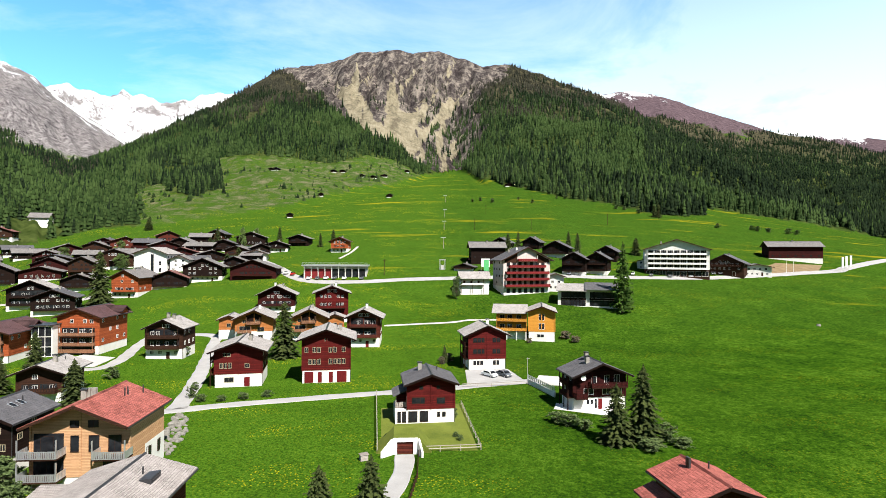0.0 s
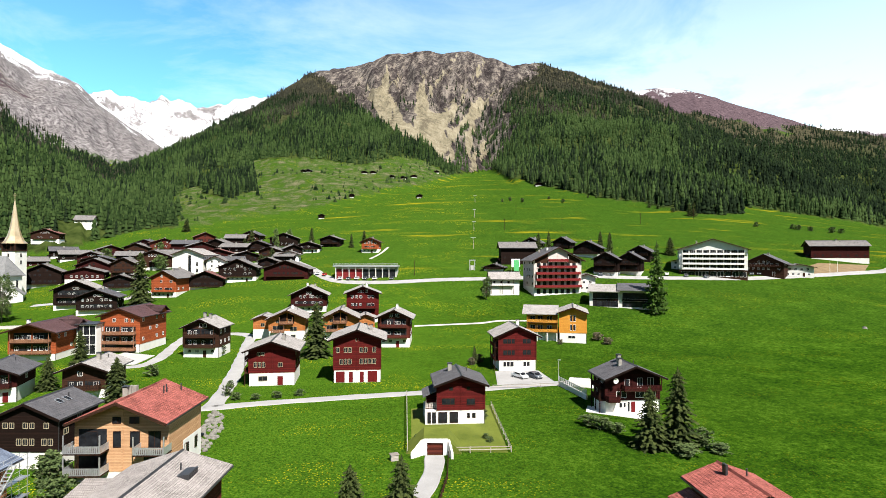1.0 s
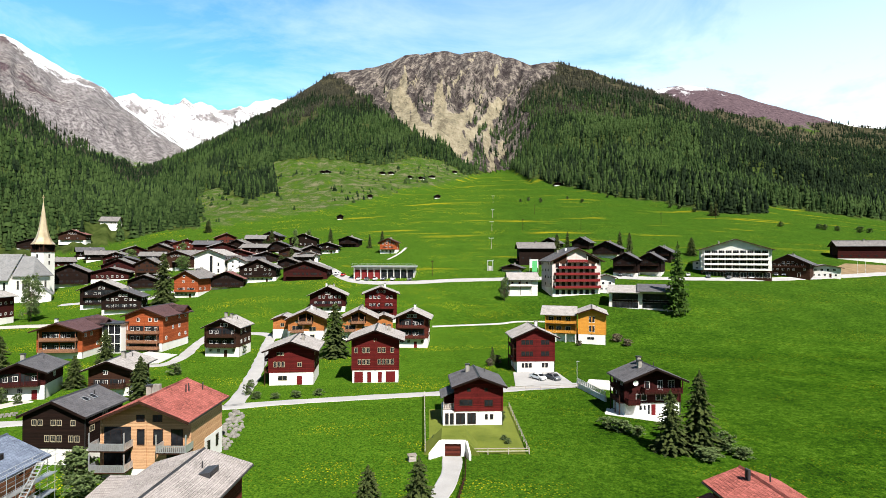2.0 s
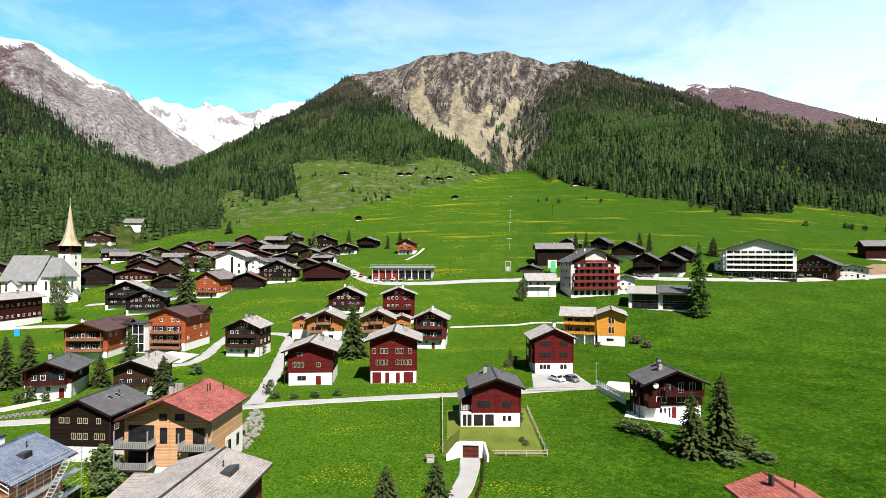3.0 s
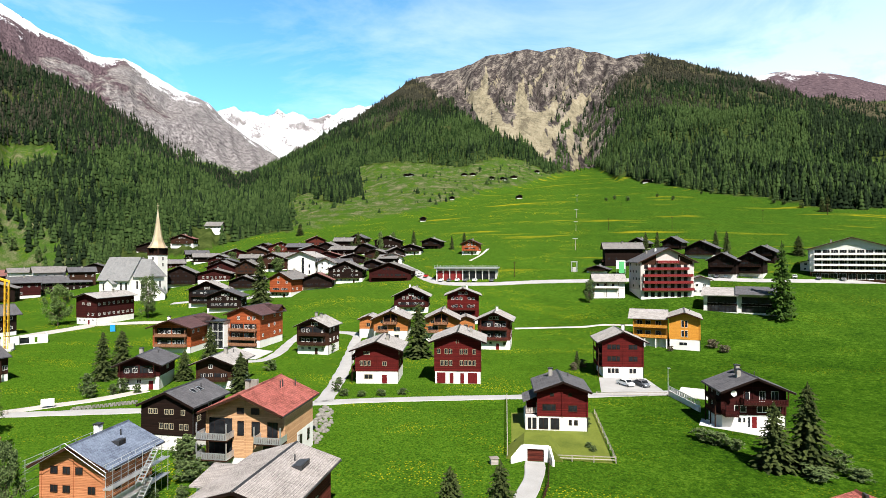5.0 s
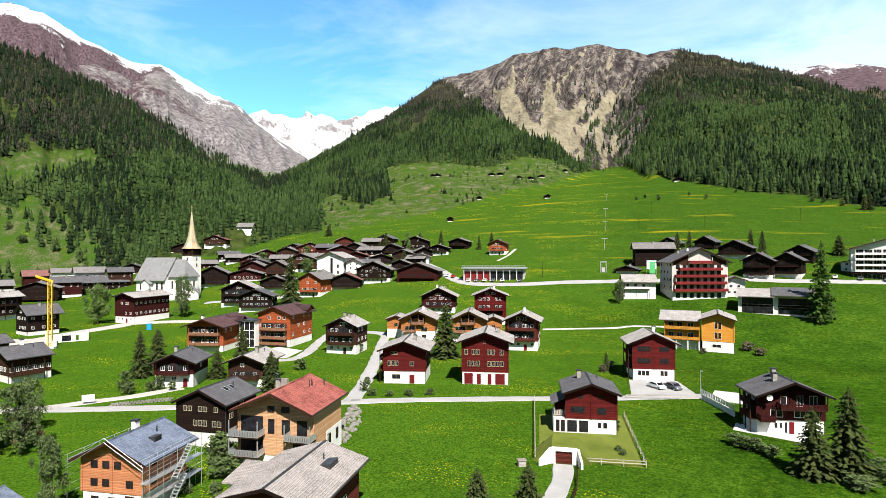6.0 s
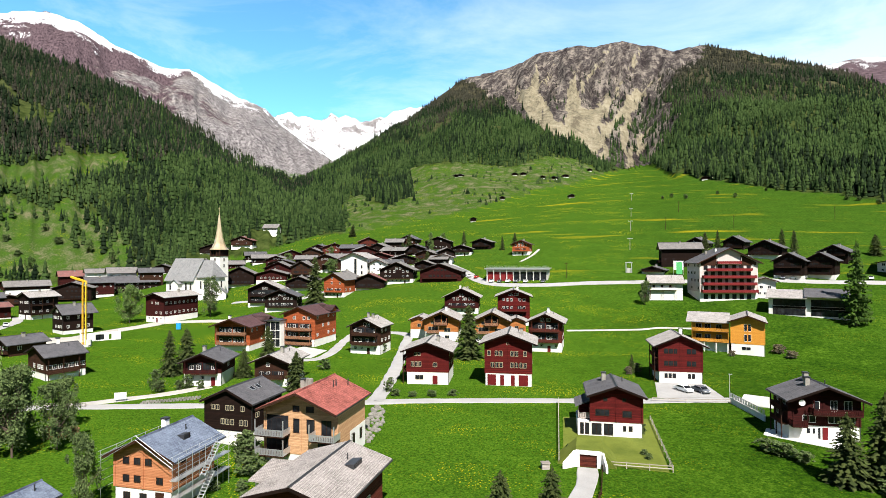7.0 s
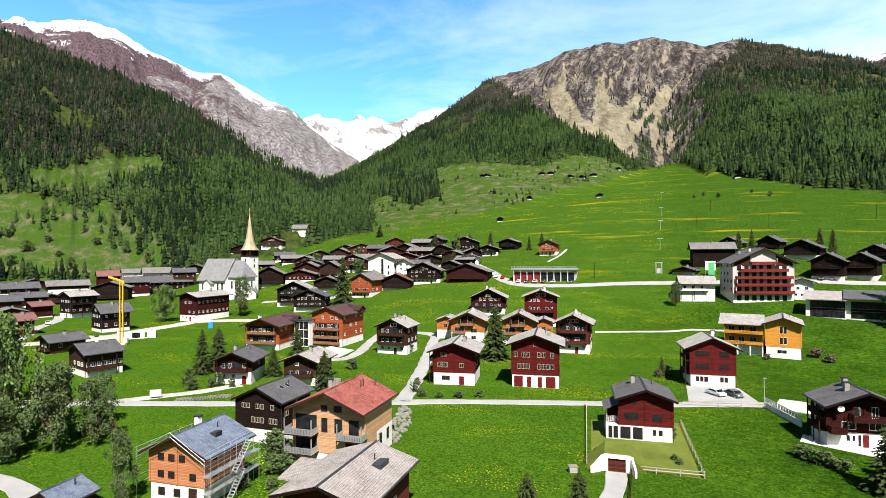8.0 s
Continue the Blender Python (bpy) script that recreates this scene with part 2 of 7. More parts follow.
# the upper meadow is paler and cooler in colour, haze painted into the grass
upper = n.ramp(n.math("ADD", n.math("MULTIPLY", along.outputs["Y"], 0.0025), n.math("MULTIPLY", n.math("SUBTRACT", big, 0.5), 0.5)), [(0.28, 0.0), (0.85, 0.6)])
g1 = n.mix(upper, g1, n.mix(n.ramp(fine, [(0.35, 0.0), (0.65, 1.0)]), (0.012, 0.036, 0.004), (0.045, 0.090, 0.012)))
flow = n.add("ShaderNodeTexVoronoi", Scale=2.2)
n.link(P, flow.inputs["Vector"])
spots = n.ramp(flow.outputs["Distance"], [(0.17, 1.0), (0.33, 0.0)])
patch = n.ramp(n.noise(n.coord((0.030, 0.055, 0.05), True), 1.0, 5, 0.7), [(0.50, 0.0), (0.64, 1.0)])
bands = n.ramp(n.noise(n.coord((0.010, 0.055, 0.0), True), 1.0, 6, 0.62), [(0.585, 0.0), (0.675, 0.8)])
cov = n.add("ShaderNodeAttribute")
cov.attribute_name = "cover"
cs = n.add("ShaderNodeSeparateColor")
n.link(cov.outputs["Color"], cs.inputs[0])
zon = n.add("ShaderNodeAttribute")
zon.attribute_name = "zones"
zs = n.add("ShaderNodeSeparateColor")
n.link(zon.outputs["Color"], zs.inputs[0])
yellow = n.math("MULTIPLY", n.math("MULTIPLY", spots, n.math("MAXIMUM", patch, 0.07)), n.ramp(n.math("ADD", west, 0.6), [(0.30, 0.28), (0.75, 1.0)]))
g1 = n.mix(n.math("MULTIPLY", yellow, 0.85), g1, (0.46, 0.39, 0.012))
g1 = n.mix(n.math("MULTIPLY", n.math("MULTIPLY", bands, zs.outputs["Red"]), n.math("ADD", n.math("MULTIPLY", fine, 0.9), 0.2)), g1, (0.29, 0.235, 0.010))
dry = n.ramp(n.math("ADD", n.math("MULTIPLY", mid, 0.6), n.math("MULTIPLY", fine, 0.4)), [(0.35, (0.016, 0.034, 0.008)), (0.65, (0.054, 0.076, 0.024))])
g1 = n.mix(n.math("MULTIPLY", zs.outputs["Green"], n.ramp(mid, [(0.38, 0.25), (0.62, 1.0)])), g1, dry)
stony = n.math("MULTIPLY", zs.outputs["Green"], n.ramp(n.math("ADD", n.math("MULTIPLY", mid, 0.5), n.math("MULTIPLY", fine, 0.5)), [(0.515, 0.0), (0.60, 0.75)]))
g1 = n.mix(stony, g1, (0.125, 0.107, 0.070))
floor_c = n.ramp(mid, [(0.35, (0.015, 0.025, 0.006)), (0.65, (0.047, 0.063, 0.017))])
upland = n.ramp(mid, [(0.35, (0.022, 0.019, 0.013)), (0.65, (0.072, 0.062, 0.042))])
floor_c = n.mix(n.ramp(n.math("MULTIPLY", along.outputs["Z"], 0.001), [(0.22, 0.0), (0.52, 0.85)]), floor_c, upland)
streaks = n.noise(n.coord((0.040, 0.006, 0.010), True), 1.0, 9, 0.72)
blocks = n.noise(n.coord((0.06, 0.06, 0.05), True), 1.0, 11, 0.8)


def along_axis(x, y):
    d = n.t.nodes.new("ShaderNodeVectorMath")
    d.operation = "DOT_PRODUCT"
    n.link(P, d.inputs[0])
    d.inputs[1].default_value = (x, y, 0)
    return d.outputs["Value"]


# gullies that run down the far western flank
gully = n.add("ShaderNodeCombineXYZ")
n.link(along_axis(0.100, 0.120), gully.inputs[0])
n.link(along_axis(-0.024, 0.021), gully.inputs[1])
gullies = n.noise(gully.outputs[0], 1.0, 11, 0.76)
rock_v = n.math("ADD", n.math("MULTIPLY", streaks, 0.55), n.math("MULTIPLY", blocks, 0.45))
rock_c = n.ramp(rock_v, [(0.43, (0.026, 0.021, 0.022)), (0.5, (0.076, 0.065, 0.062)), (0.57, (0.235, 0.203, 0.175))])
grey_c = n.ramp(n.math("ADD", n.math("MULTIPLY", gullies, 0.45), n.math("MULTIPLY", blocks, 0.55)), [(0.42, (0.045, 0.041, 0.045)), (0.5, (0.165, 0.150, 0.155)), (0.58, (0.30, 0.285, 0.285))])
heath_c = n.ramp(gullies, [(0.40, (0.026, 0.018, 0.023)), (0.60, (0.115, 0.082, 0.092))])
rock_c = n.mix(zs.outputs["Blue"], rock_c, grey_c)
ragged = n.noise(n.coord((0.03, 0.03, 0.03), True), 1.0, 8, 0.7)


def edge(value, spread=0.9):
    """A ragged edge where a cover value passes one half."""
    v = n.math("ADD", value, n.math("MULTIPLY", n.math("SUBTRACT", ragged, 0.5), spread))
    return n.ramp(v, [(0.42, 0.0), (0.58, 1.0)])


hz = n.add("ShaderNodeAttribute")
hz.attribute_name = "heath"
sc = n.add("ShaderNodeAttribute")
sc.attribute_name = "scree"
tan = n.ramp(rock_v, [(0.43, (0.125, 0.108, 0.078)), (0.5, (0.235, 0.206, 0.143)), (0.58, (0.320, 0.282, 0.205))])
col = n.mix(cs.outputs["Red"], g1, floor_c)
col = n.mix(edge(cs.outputs["Green"]), col, rock_c)
col = n.mix(edge(hz.outputs["Fac"], 1.2), col, heath_c)
col = n.mix(edge(sc.outputs["Fac"], 1.0), col, tan)
patchy = n.math("ADD", cs.outputs["Blue"], n.math("MULTIPLY", n.math("SUBTRACT", gullies, 0.5), 4.6))
snow_f = n.ramp(n.math("ADD", patchy, n.math("MULTIPLY", n.math("SUBTRACT", ragged, 0.5), 1.2)), [(0.44, 0.0), (0.56, 1.0)])
snow_f = n.math("MULTIPLY", n.ramp(cs.outputs["Blue"], [(0.02, 0.0), (0.10, 1.0)]), snow_f)
col = n.mix(snow_f, col, (0.78, 0.80, 0.84))
n.colour(col)
relief = n.mix(n.math("MAXIMUM", zs.outputs["Blue"], hz.outputs["Fac"]), rock_v, n.math("ADD", n.math("MULTIPLY", gullies, 0.25), n.math("MULTIPLY", blocks, 0.35)))
hb = n.math("ADD", n.math("MULTIPLY", n.math("MULTIPLY", relief, n.math("SUBTRACT", n.math("MAXIMUM", cs.outputs["Green"], hz.outputs["Fac"]), n.math("MULTIPLY", hz.outputs["Fac"], 0.75))), 26.0), n.math("ADD", n.math("MULTIPLY", tuft, 0.12), n.math("MULTIPLY", fine, 0.18)))
n.bump(hb, 0.9, 1.0)

for nm, li, da in (("asphalt", (0.31, 0.305, 0.305), (0.225, 0.22, 0.22)), ("gravel", (0.38, 0.36, 0.33), (0.27, 0.255, 0.235)), ("lawn", (0.120, 0.140, 0.022), (0.058, 0.080, 0.010))):
    n = Nodes(nm, 0.92, 0.15)
    P = n.coord(world=True)
    a = n.noise(P, 0.22, 6, 0.65)
    f = n.noise(P, 5.0, 5, 0.7)
    n.colour(n.ramp(n.math("ADD", n.math("MULTIPLY", a, 0.6), n.math("MULTIPLY", f, 0.4)), [(0.35, da), (0.63, li)])).bump(f, 0.4, 0.03)

# ---------------------------------------------------------------- landforms
# crest lines: bearing in degrees (right of north), distance and height in metres
NEAR_W = [(-66.8, 1500, 535), (-63.9, 1450, 513), (-61.8, 1400, 482), (-59.0, 1350, 451), (-56.0, 1300, 415),
          (-52.7, 1250, 388), (-49.2, 1200, 340), (-45.3, 1150, 283), (-40.6, 1100, 210), (-36.7, 1050, 150), (-33.8, 1000, 95)]
MAIN = [(-38.3, 1150, 79), (-36.5, 1300, 147), (-34.9, 1460, 209), (-31.0, 1640, 300), (-27.4, 1860, 420),
        (-22.4, 2100, 588), (-17.6, 2220, 744), (-13.7, 2320, 824), (-9.1, 2380, 915), (-5.6, 2400, 935),
        (-3.5, 2400, 921), (-0.9, 2400, 933), (1.4, 2390, 901), (3.5, 2360, 854), (6.3, 2290, 834),
        (10.0, 2200, 759), (15.1, 2080, 626), (19.5, 1920, 498), (25.1, 1680, 328), (32.4, 1480, 175), (37.6, 1300, 77)]
WEST = [(-68.3, 2600, 863), (-65.2, 2644, 906), (-61.8, 2688, 962), (-60.3, 2731, 1001), (-59.4, 2775, 994),
        (-58.0, 2819, 1035), (-56.0, 2862, 1088), (-54.3, 2906, 1093), (-51.1, 2950, 1034), (-47.3, 2994, 968),
        (-44.8, 3038, 985), (-41.6, 3081, 911), (-37.8, 3125, 840), (-35.5, 3169, 755), (-32.7, 3212, 670),
        (-30.3, 3256, 582), (-28.0, 3300, 454)]
SNOW = [(-40.0, 4500, 1038), (-37.2, 4500, 1143), (-35.5, 4500, 1178), (-33.2, 4500, 1154), (-31.2, 4500, 1212),
        (-29.1, 4500, 1161), (-27.3, 4500, 1159), (-24.9, 4500, 1227), (-23.1, 4500, 1280), (-21.5, 4500, 1270), (-19.7, 4500, 1150), (-16.5, 4500, 1026)]
EAST = [(10.0, 3400, 910), (15.1, 3360, 1000), (17.3, 3320, 991), (20.5, 3280, 952), (23.1, 3240, 879), (27.5, 3200, 750),
        (31.6, 3160, 643), (36.5, 3120, 542), (39.0, 3080, 484), (43.4, 3040, 386), (49.1, 3000, 267)]
FAR_E = [(29.4, 4600, 837), (31.1, 4600, 931), (32.9, 4600, 943), (34.5, 4600, 914), (36.5, 4600, 855), (39.0, 4600, 798),
         (43.4, 4600, 690), (49.1, 4600, 518)]
# foot of the main mountain: bearing, distance
MAIN_FOOT = [(-40, 520), (-33, 480), (-28, 500), (-22, 540), (-16, 580), (-8, 700), (-3, 850), (1, 1080), (4, 760),
             (12, 600), (20, 490), (26, 475), (32, 480), (38, 490), (42, 480)]


def lattice(ix, iy, seed):
    h = np.sin(ix * 127.1 + iy * 311.7 + seed * 74.7) * 43758.5453
    return h - np.floor(h)


def vnoise(x, y, seed=0):
    """Smooth value noise, 0 to 1."""
    x, y = np.asarray(x, float), np.asarray(y, float)
    ix, iy = np.floor(x), np.floor(y)
    u, v = x - ix, y - iy
    u, v = u * u * (3 - 2 * u), v * v * (3 - 2 * v)
    a, b = lattice(ix, iy, seed), lattice(ix + 1, iy, seed)
    c, d = lattice(ix, iy + 1, seed), lattice(ix + 1, iy + 1, seed)
    return (a + (b - a) * u) * (1 - v) + (c + (d - c) * u) * v


def fnoise(x, y, seed=0, octaves=4):
    total, amp, norm = 0.0, 1.0, 0.0
    for k in range(octaves):
        total = total + amp * vnoise(np.asarray(x) * 2 ** k, np.asarray(y) * 2 ** k, seed + k)
        norm += amp
        amp *= 0.5
    return total / norm


def column(table, k, az):
    return np.interp(az, [row[0] for row in table], [row[k] for row in table])


def fan(x, y):
    """The alluvial fan with its toe on the valley floor."""
    rho = np.hypot(x - 20, y - 1080)
    cone = 198 - 0.22 * rho
    toe = 1.0 + 0.012 * np.clip(-x - 60, 0, 400)
    w = 2.6
    return w * np.logaddexp(cone / w, toe / w) - 0.3


def slope_of(crest, az, r, foot_r, foot_z, power, back=0.55):
    rc, zc = column(crest, 1, az), column(crest, 2, az)
    lo, hi = crest[0][0], crest[-1][0]
    zc = zc - 45 * np.clip(lo - az, 0, 30) - 45 * np.clip(az - hi, 0, 30)
    s = (r - foot_r) / np.maximum(rc - foot_r, 50)
    z = foot_z + (zc - foot_z) * np.abs(s) ** power
    z = np.where(s < 0, -200.0, z)
    return np.where(s < 1, z, zc - back * (r - rc)), np.clip(s, 0, 3)


def terrain(x, y):
    """Height of the land at x, y (arrays)."""
    x, y = np.asarray(x, float), np.asarray(y, float)
    r, az = np.hypot(x, y), np.degrees(np.arctan2(x, y))
    base = fan(x, y) + np.clip((r - 330) / 400, 0, 1) * 6 * (fnoise(x / 130, y / 130, 3) - 0.5)
    base = np.minimum(base, 200)
    ravine = np.abs(2 * fnoise(az / 1.7 + 0.35 * np.sin(r / 300), r / 900, 11, 3) - 1)
    rough = fnoise(x / 160, y / 160, 21, 5) - 0.5
    ff = np.interp(az, [p[0] for p in MAIN_FOOT], [p[1] for p in MAIN_FOOT])
    ffz = fan(ff * np.sin(np.radians(az)), ff * np.cos(np.radians(az)))
    m, s = slope_of(MAIN, az, r, ff, ffz, 1.12)
    body = np.clip(s, 0, 1) * np.clip(1.02 - s, 0, 1) * 4
    face = np.exp(-((az + 5) / 9) ** 2)
    m = m + body * (75 * rough - (18 + 95 * face) * (ravine - 0.3) * np.clip((s - 0.3) * 3, 0, 1)) + 26 * rough * np.clip(s - .9, 0, .1) * 10
    gullied = np.abs(2 * fnoise(az / 0.6 + 0.25 * np.sin(r / 170), r / 520, 15, 3) - 1)
    m = m - body * face * 52 * (gullied - 0.3) * np.clip((s - 0.3) * 3, 0, 1)
    n, s = slope_of(NEAR_W, az, r, np.interp(az, [-70, -52, -40, -33], [620, 560, 430, 420]), 5.0, 1.0)
    n = n + np.clip(s, 0, 1) * np.clip(1.05 - s, 0, 1) * 4 * (50 * rough - 30 * (ravine - .3))
    w, s = slope_of(WEST, az, r, 900 + 0 * az, 60, 1.1)
    w = w + np.clip(s, 0, 1) * np.clip(1.1 - s, 0, 1) * 4 * (70 * rough - 34 * (ravine - .3))
    e, s = slope_of(EAST, az, r, 1300 + 0 * az, 60, 1.05)
    e = e + np.clip(s, 0, 1) * np.clip(1.05 - s, 0, 1) * 4 * (60 * rough - 30 * (ravine - .3))
    sn, s = slope_of(SNOW, az, r, 2600 + 0 * az, 250, 1.3)
    peak = np.abs(2 * fnoise(az * 1.1, r / 500, 31, 4) - 1)
    sn = sn + np.clip(s, 0, 1) * np.clip(1.3 - s, 0, 1) * 3 * (90 * rough + 60 * (.3 - peak))
    fe, s = slope_of(FAR_E, az, r, 3200 + 0 * az, 200, 1.1)
    # unseen slope behind the viewpoint, added to close off the light
    south = (2.0 * np.clip((r - 60) / 600, 0, 1) + np.clip(r - 700, 0, 5000) * 0.42 + 40 * rough * np.clip((r - 700) / 300, 0, 1)) * np.clip((np.abs(az) - 78) / 25, 0, 1)
    z = base
    fade = np.clip((88 - np.abs(az)) / 16, 0, 1)
    for layer in (m, n, w, e, sn, fe):
        z = np.maximum(z, layer * fade + np.minimum(base, 3) * (1 - fade) - 0.5 * (1 - fade))
    return np.maximum(z, south)


# ---------------------------------------------------------------- mesh helpers
class Mesh:
    """Collects boxes, prisms and quads, then becomes one mesh."""

    def __init__(self):
        self.v, self.f, self.uv = [], [], {}

    def poly(self, pts, uv=None):
        i = len(self.v)
        self.v += [tuple(p) for p in pts]
        self.f.append(tuple(range(i, i + len(pts))))
        if uv:
            self.uv[len(self.f) - 1] = uv

    def box(self, x0, x1, y0, y1, z0, z1):
        p = [(x, y, z) for z in (z0, z1) for x, y in ((x0, y0), (x1, y0), (x1, y1), (x0, y1))]
        i = len(self.v)
        self.v += p
        self.f += [tuple(i + k for k in q) for q in ((3, 2, 1, 0), (4, 5, 6, 7), (0, 1, 5, 4), (1, 2, 6, 5), (2, 3, 7, 6), (3, 0, 4, 7))]
        return self

    def beam(self, a, b, w, h=None):
        """A square bar from a to b."""
        a, b = Vector(a), Vector(b)
        d = (b - a).normalized()
        s = d.cross(Vector((0, 0, 1)))
        s = s.normalized() if s.length > 1e-3 else Vector((1, 0, 0))
        u = s.cross(d)
        s, u = s * w / 2, u * (h or w) / 2
        i = len(self.v)
        for c in (a, b):
            self.v += [tuple(c - s - u), tuple(c + s - u), tuple(c + s + u), tuple(c - s + u)]
        self.f += [tuple(i + k for k in q) for q in ((3, 2, 1, 0), (4, 5, 6, 7), (0, 1, 5, 4), (1, 2, 6, 5), (2, 3, 7, 6), (3, 0, 4, 7))]
        return self

    def prism(self, xz, y0, y1):
        """An outline in x, z (counter-clockwise seen from -y) drawn from y0 to y1."""
        k, i = len(xz), len(self.v)
        self.v += [(x, y0, z) for x, z in xz] + [(x, y1, z) for x, z in xz]
        self.f.append(tuple(range(i, i + k)))
        self.f.append(tuple(range(i + 2 * k - 1, i + k - 1, -1)))
        for j in range(k):
            n = (j + 1) % k
            self.f.append((i + n, i + j, i + k + j, i + k + n))
        return self

    def tube(self, a, b, ra, rb, sides=8, cap=True):
        a, b = Vector(a), Vector(b)
        d = (b - a).normalized()
        s = d.orthogonal().normalized()
        u = d.cross(s)
        i = len(self.v)
        for c, r in ((a, ra), (b, rb)):
            self.v += [tuple(c + (s * math.cos(t) + u * math.sin(t)) * r) for t in (2 * math.pi * k / sides for k in range(sides))]
        for k in range(sides):
            n = (k + 1) % sides
            self.f.append((i + k, i + n, i + sides + n, i + sides + k))
        if cap:
            self.f.append(tuple(range(i + sides, i + 2 * sides)))
            self.f.append(tuple(range(i + sides - 1, i - 1, -1)))
        return self

    def data(self, name, material):
        me = bpy.data.meshes.new(name)
        me.from_pydata(self.v, [], self.f)
        if self.uv:
            layer = me.uv_layers.new(name="UVMap")
            for p in me.polygons:
                for k, li in enumerate(p.loop_indices):
                    if p.index in self.uv:
                        layer.data[li].uv = self.uv[p.index][k]
        if material:
            me.materials.append(MATS[material])
        me.update()
        return me


def part(name, mesh, material, parent=None, label="", at=None):
    ob = new(name, mesh.data(name, material) if isinstance(mesh, Mesh) else mesh)
    if parent is not None:
        ob.parent = parent
    if at is not None:
        ob.matrix_basis = at
    if label:
        tagged(ob, label)
    return ob


def thing(name, label, category, m, group=""):
    ob = new(name)
    ob.empty_display_size = 0.5
    ob.matrix_world = m
    return tagged(ob, label, category, group)


def height(x, y):
    return float(terrain(np.array([x]), np.array([y]))[0])


# ---------------------------------------------------------------- the land: one sheet to the horizon
# bare and open ground, as bearing and height per hundred metres of distance
FACE = [(-17.1, 32.6), (-13.7, 29.0), (-10.8, 24.7), (-9.1, 22.2), (-5.5, 20.0), (-2.8, 16.0), (-0.1, 14.7), (1.4, 15.7),
        (3.5, 19.4), (4.2, 24.6), (2.6, 27.3), (4.8, 31.4), (6.5, 32.4), (6.0, 36.6), (-0.8, 41.0), (-13.8, 37.7)]
HILL = [(-22.7, 16.0), (-18.1, 17.0), (-13.7, 16.2), (-11.4, 17.0), (-8.5, 18.1), (-5.5, 17.3), (-2.6, 14.4), (-5.5, 8.2),
        (-16.4, 2.9), (-22.3, 1.5), (-29.6, 1.2), (-30.3, 9.3), (-28.7, 11.3), (-27.3, 9.6), (-24.9, 9.1), (-23.1, 11.4)]
SLASH = [(20.6, 16.0), (23.1, 15.0), (25.6, 14.1), (25.8, 13.0), (23.1, 14.0), (21.1, 14.8)]
# loose stone and dry grass in the chutes of the bare face
SCREE = [[(-9.6, 35.5), (-9.3, 30.8), (-8.8, 28.2), (-7.8, 25.0), (-6.7, 23.3), (-6.3, 25.3), (-6.5, 30.4), (-6.0, 33.3), (-5.3, 33.7), (-5.5, 30.2), (-4.7, 26.1),
          (-3.8, 26.2), (-1.2, 28.9), (0.1, 29.3), (1.6, 28.8), (0.8, 26.6), (-1.3, 23.0), (-2.9, 20.3), (-3.4, 17.7), (-4.8, 18.7), (-6.7, 20.3), (-8.4, 22.3),
          (-9.8, 24.2), (-10.9, 26.4), (-11.7, 29.5), (-10.3, 30.9)],
         [(4.8, 30.8), (6.1, 32.5), (6.0, 30.7), (5.3, 30.1)], [(3.3, 26.5), (2.1, 23.9), (0.5, 20.3), (-1.3, 16.7), (-0.9, 16.2), (1.0, 18.1), (2.0, 22.4), (3.5, 25.5)]]
W_LOW = [(-71.0, 7.8), (-61.8, 9.6), (-58.4, 10.0), (-55.9, 7.3), (-54.3, 9.4), (-53.2, 7.5), (-51.6, 5.5), (-49.2, 1.4),
         (-47.8, -1.5), (-53.8, -3.1), (-71.0, -2.2)]
W_TOP = [(-60.3, 12.5), (-57.2, 14.2), (-55.1, 15.5), (-50.7, 16.9), (-48.8, 14.5), (-52.0, 12.7), (-54.7, 11.1), (-57.6, 10.3), (-59.5, 10.5)]


def inside(table, u, v):
    hit = np.zeros(np.shape(u), bool)
    for (x0, y0), (x1, y1) in zip(table, table[1:] + table[:1]):
        if y0 == y1:
            continue
        hit ^= ((y0 > v) != (y1 > v)) & (u < (x1 - x0) * (v - y0) / (y1 - y0) + x0)
    return hit


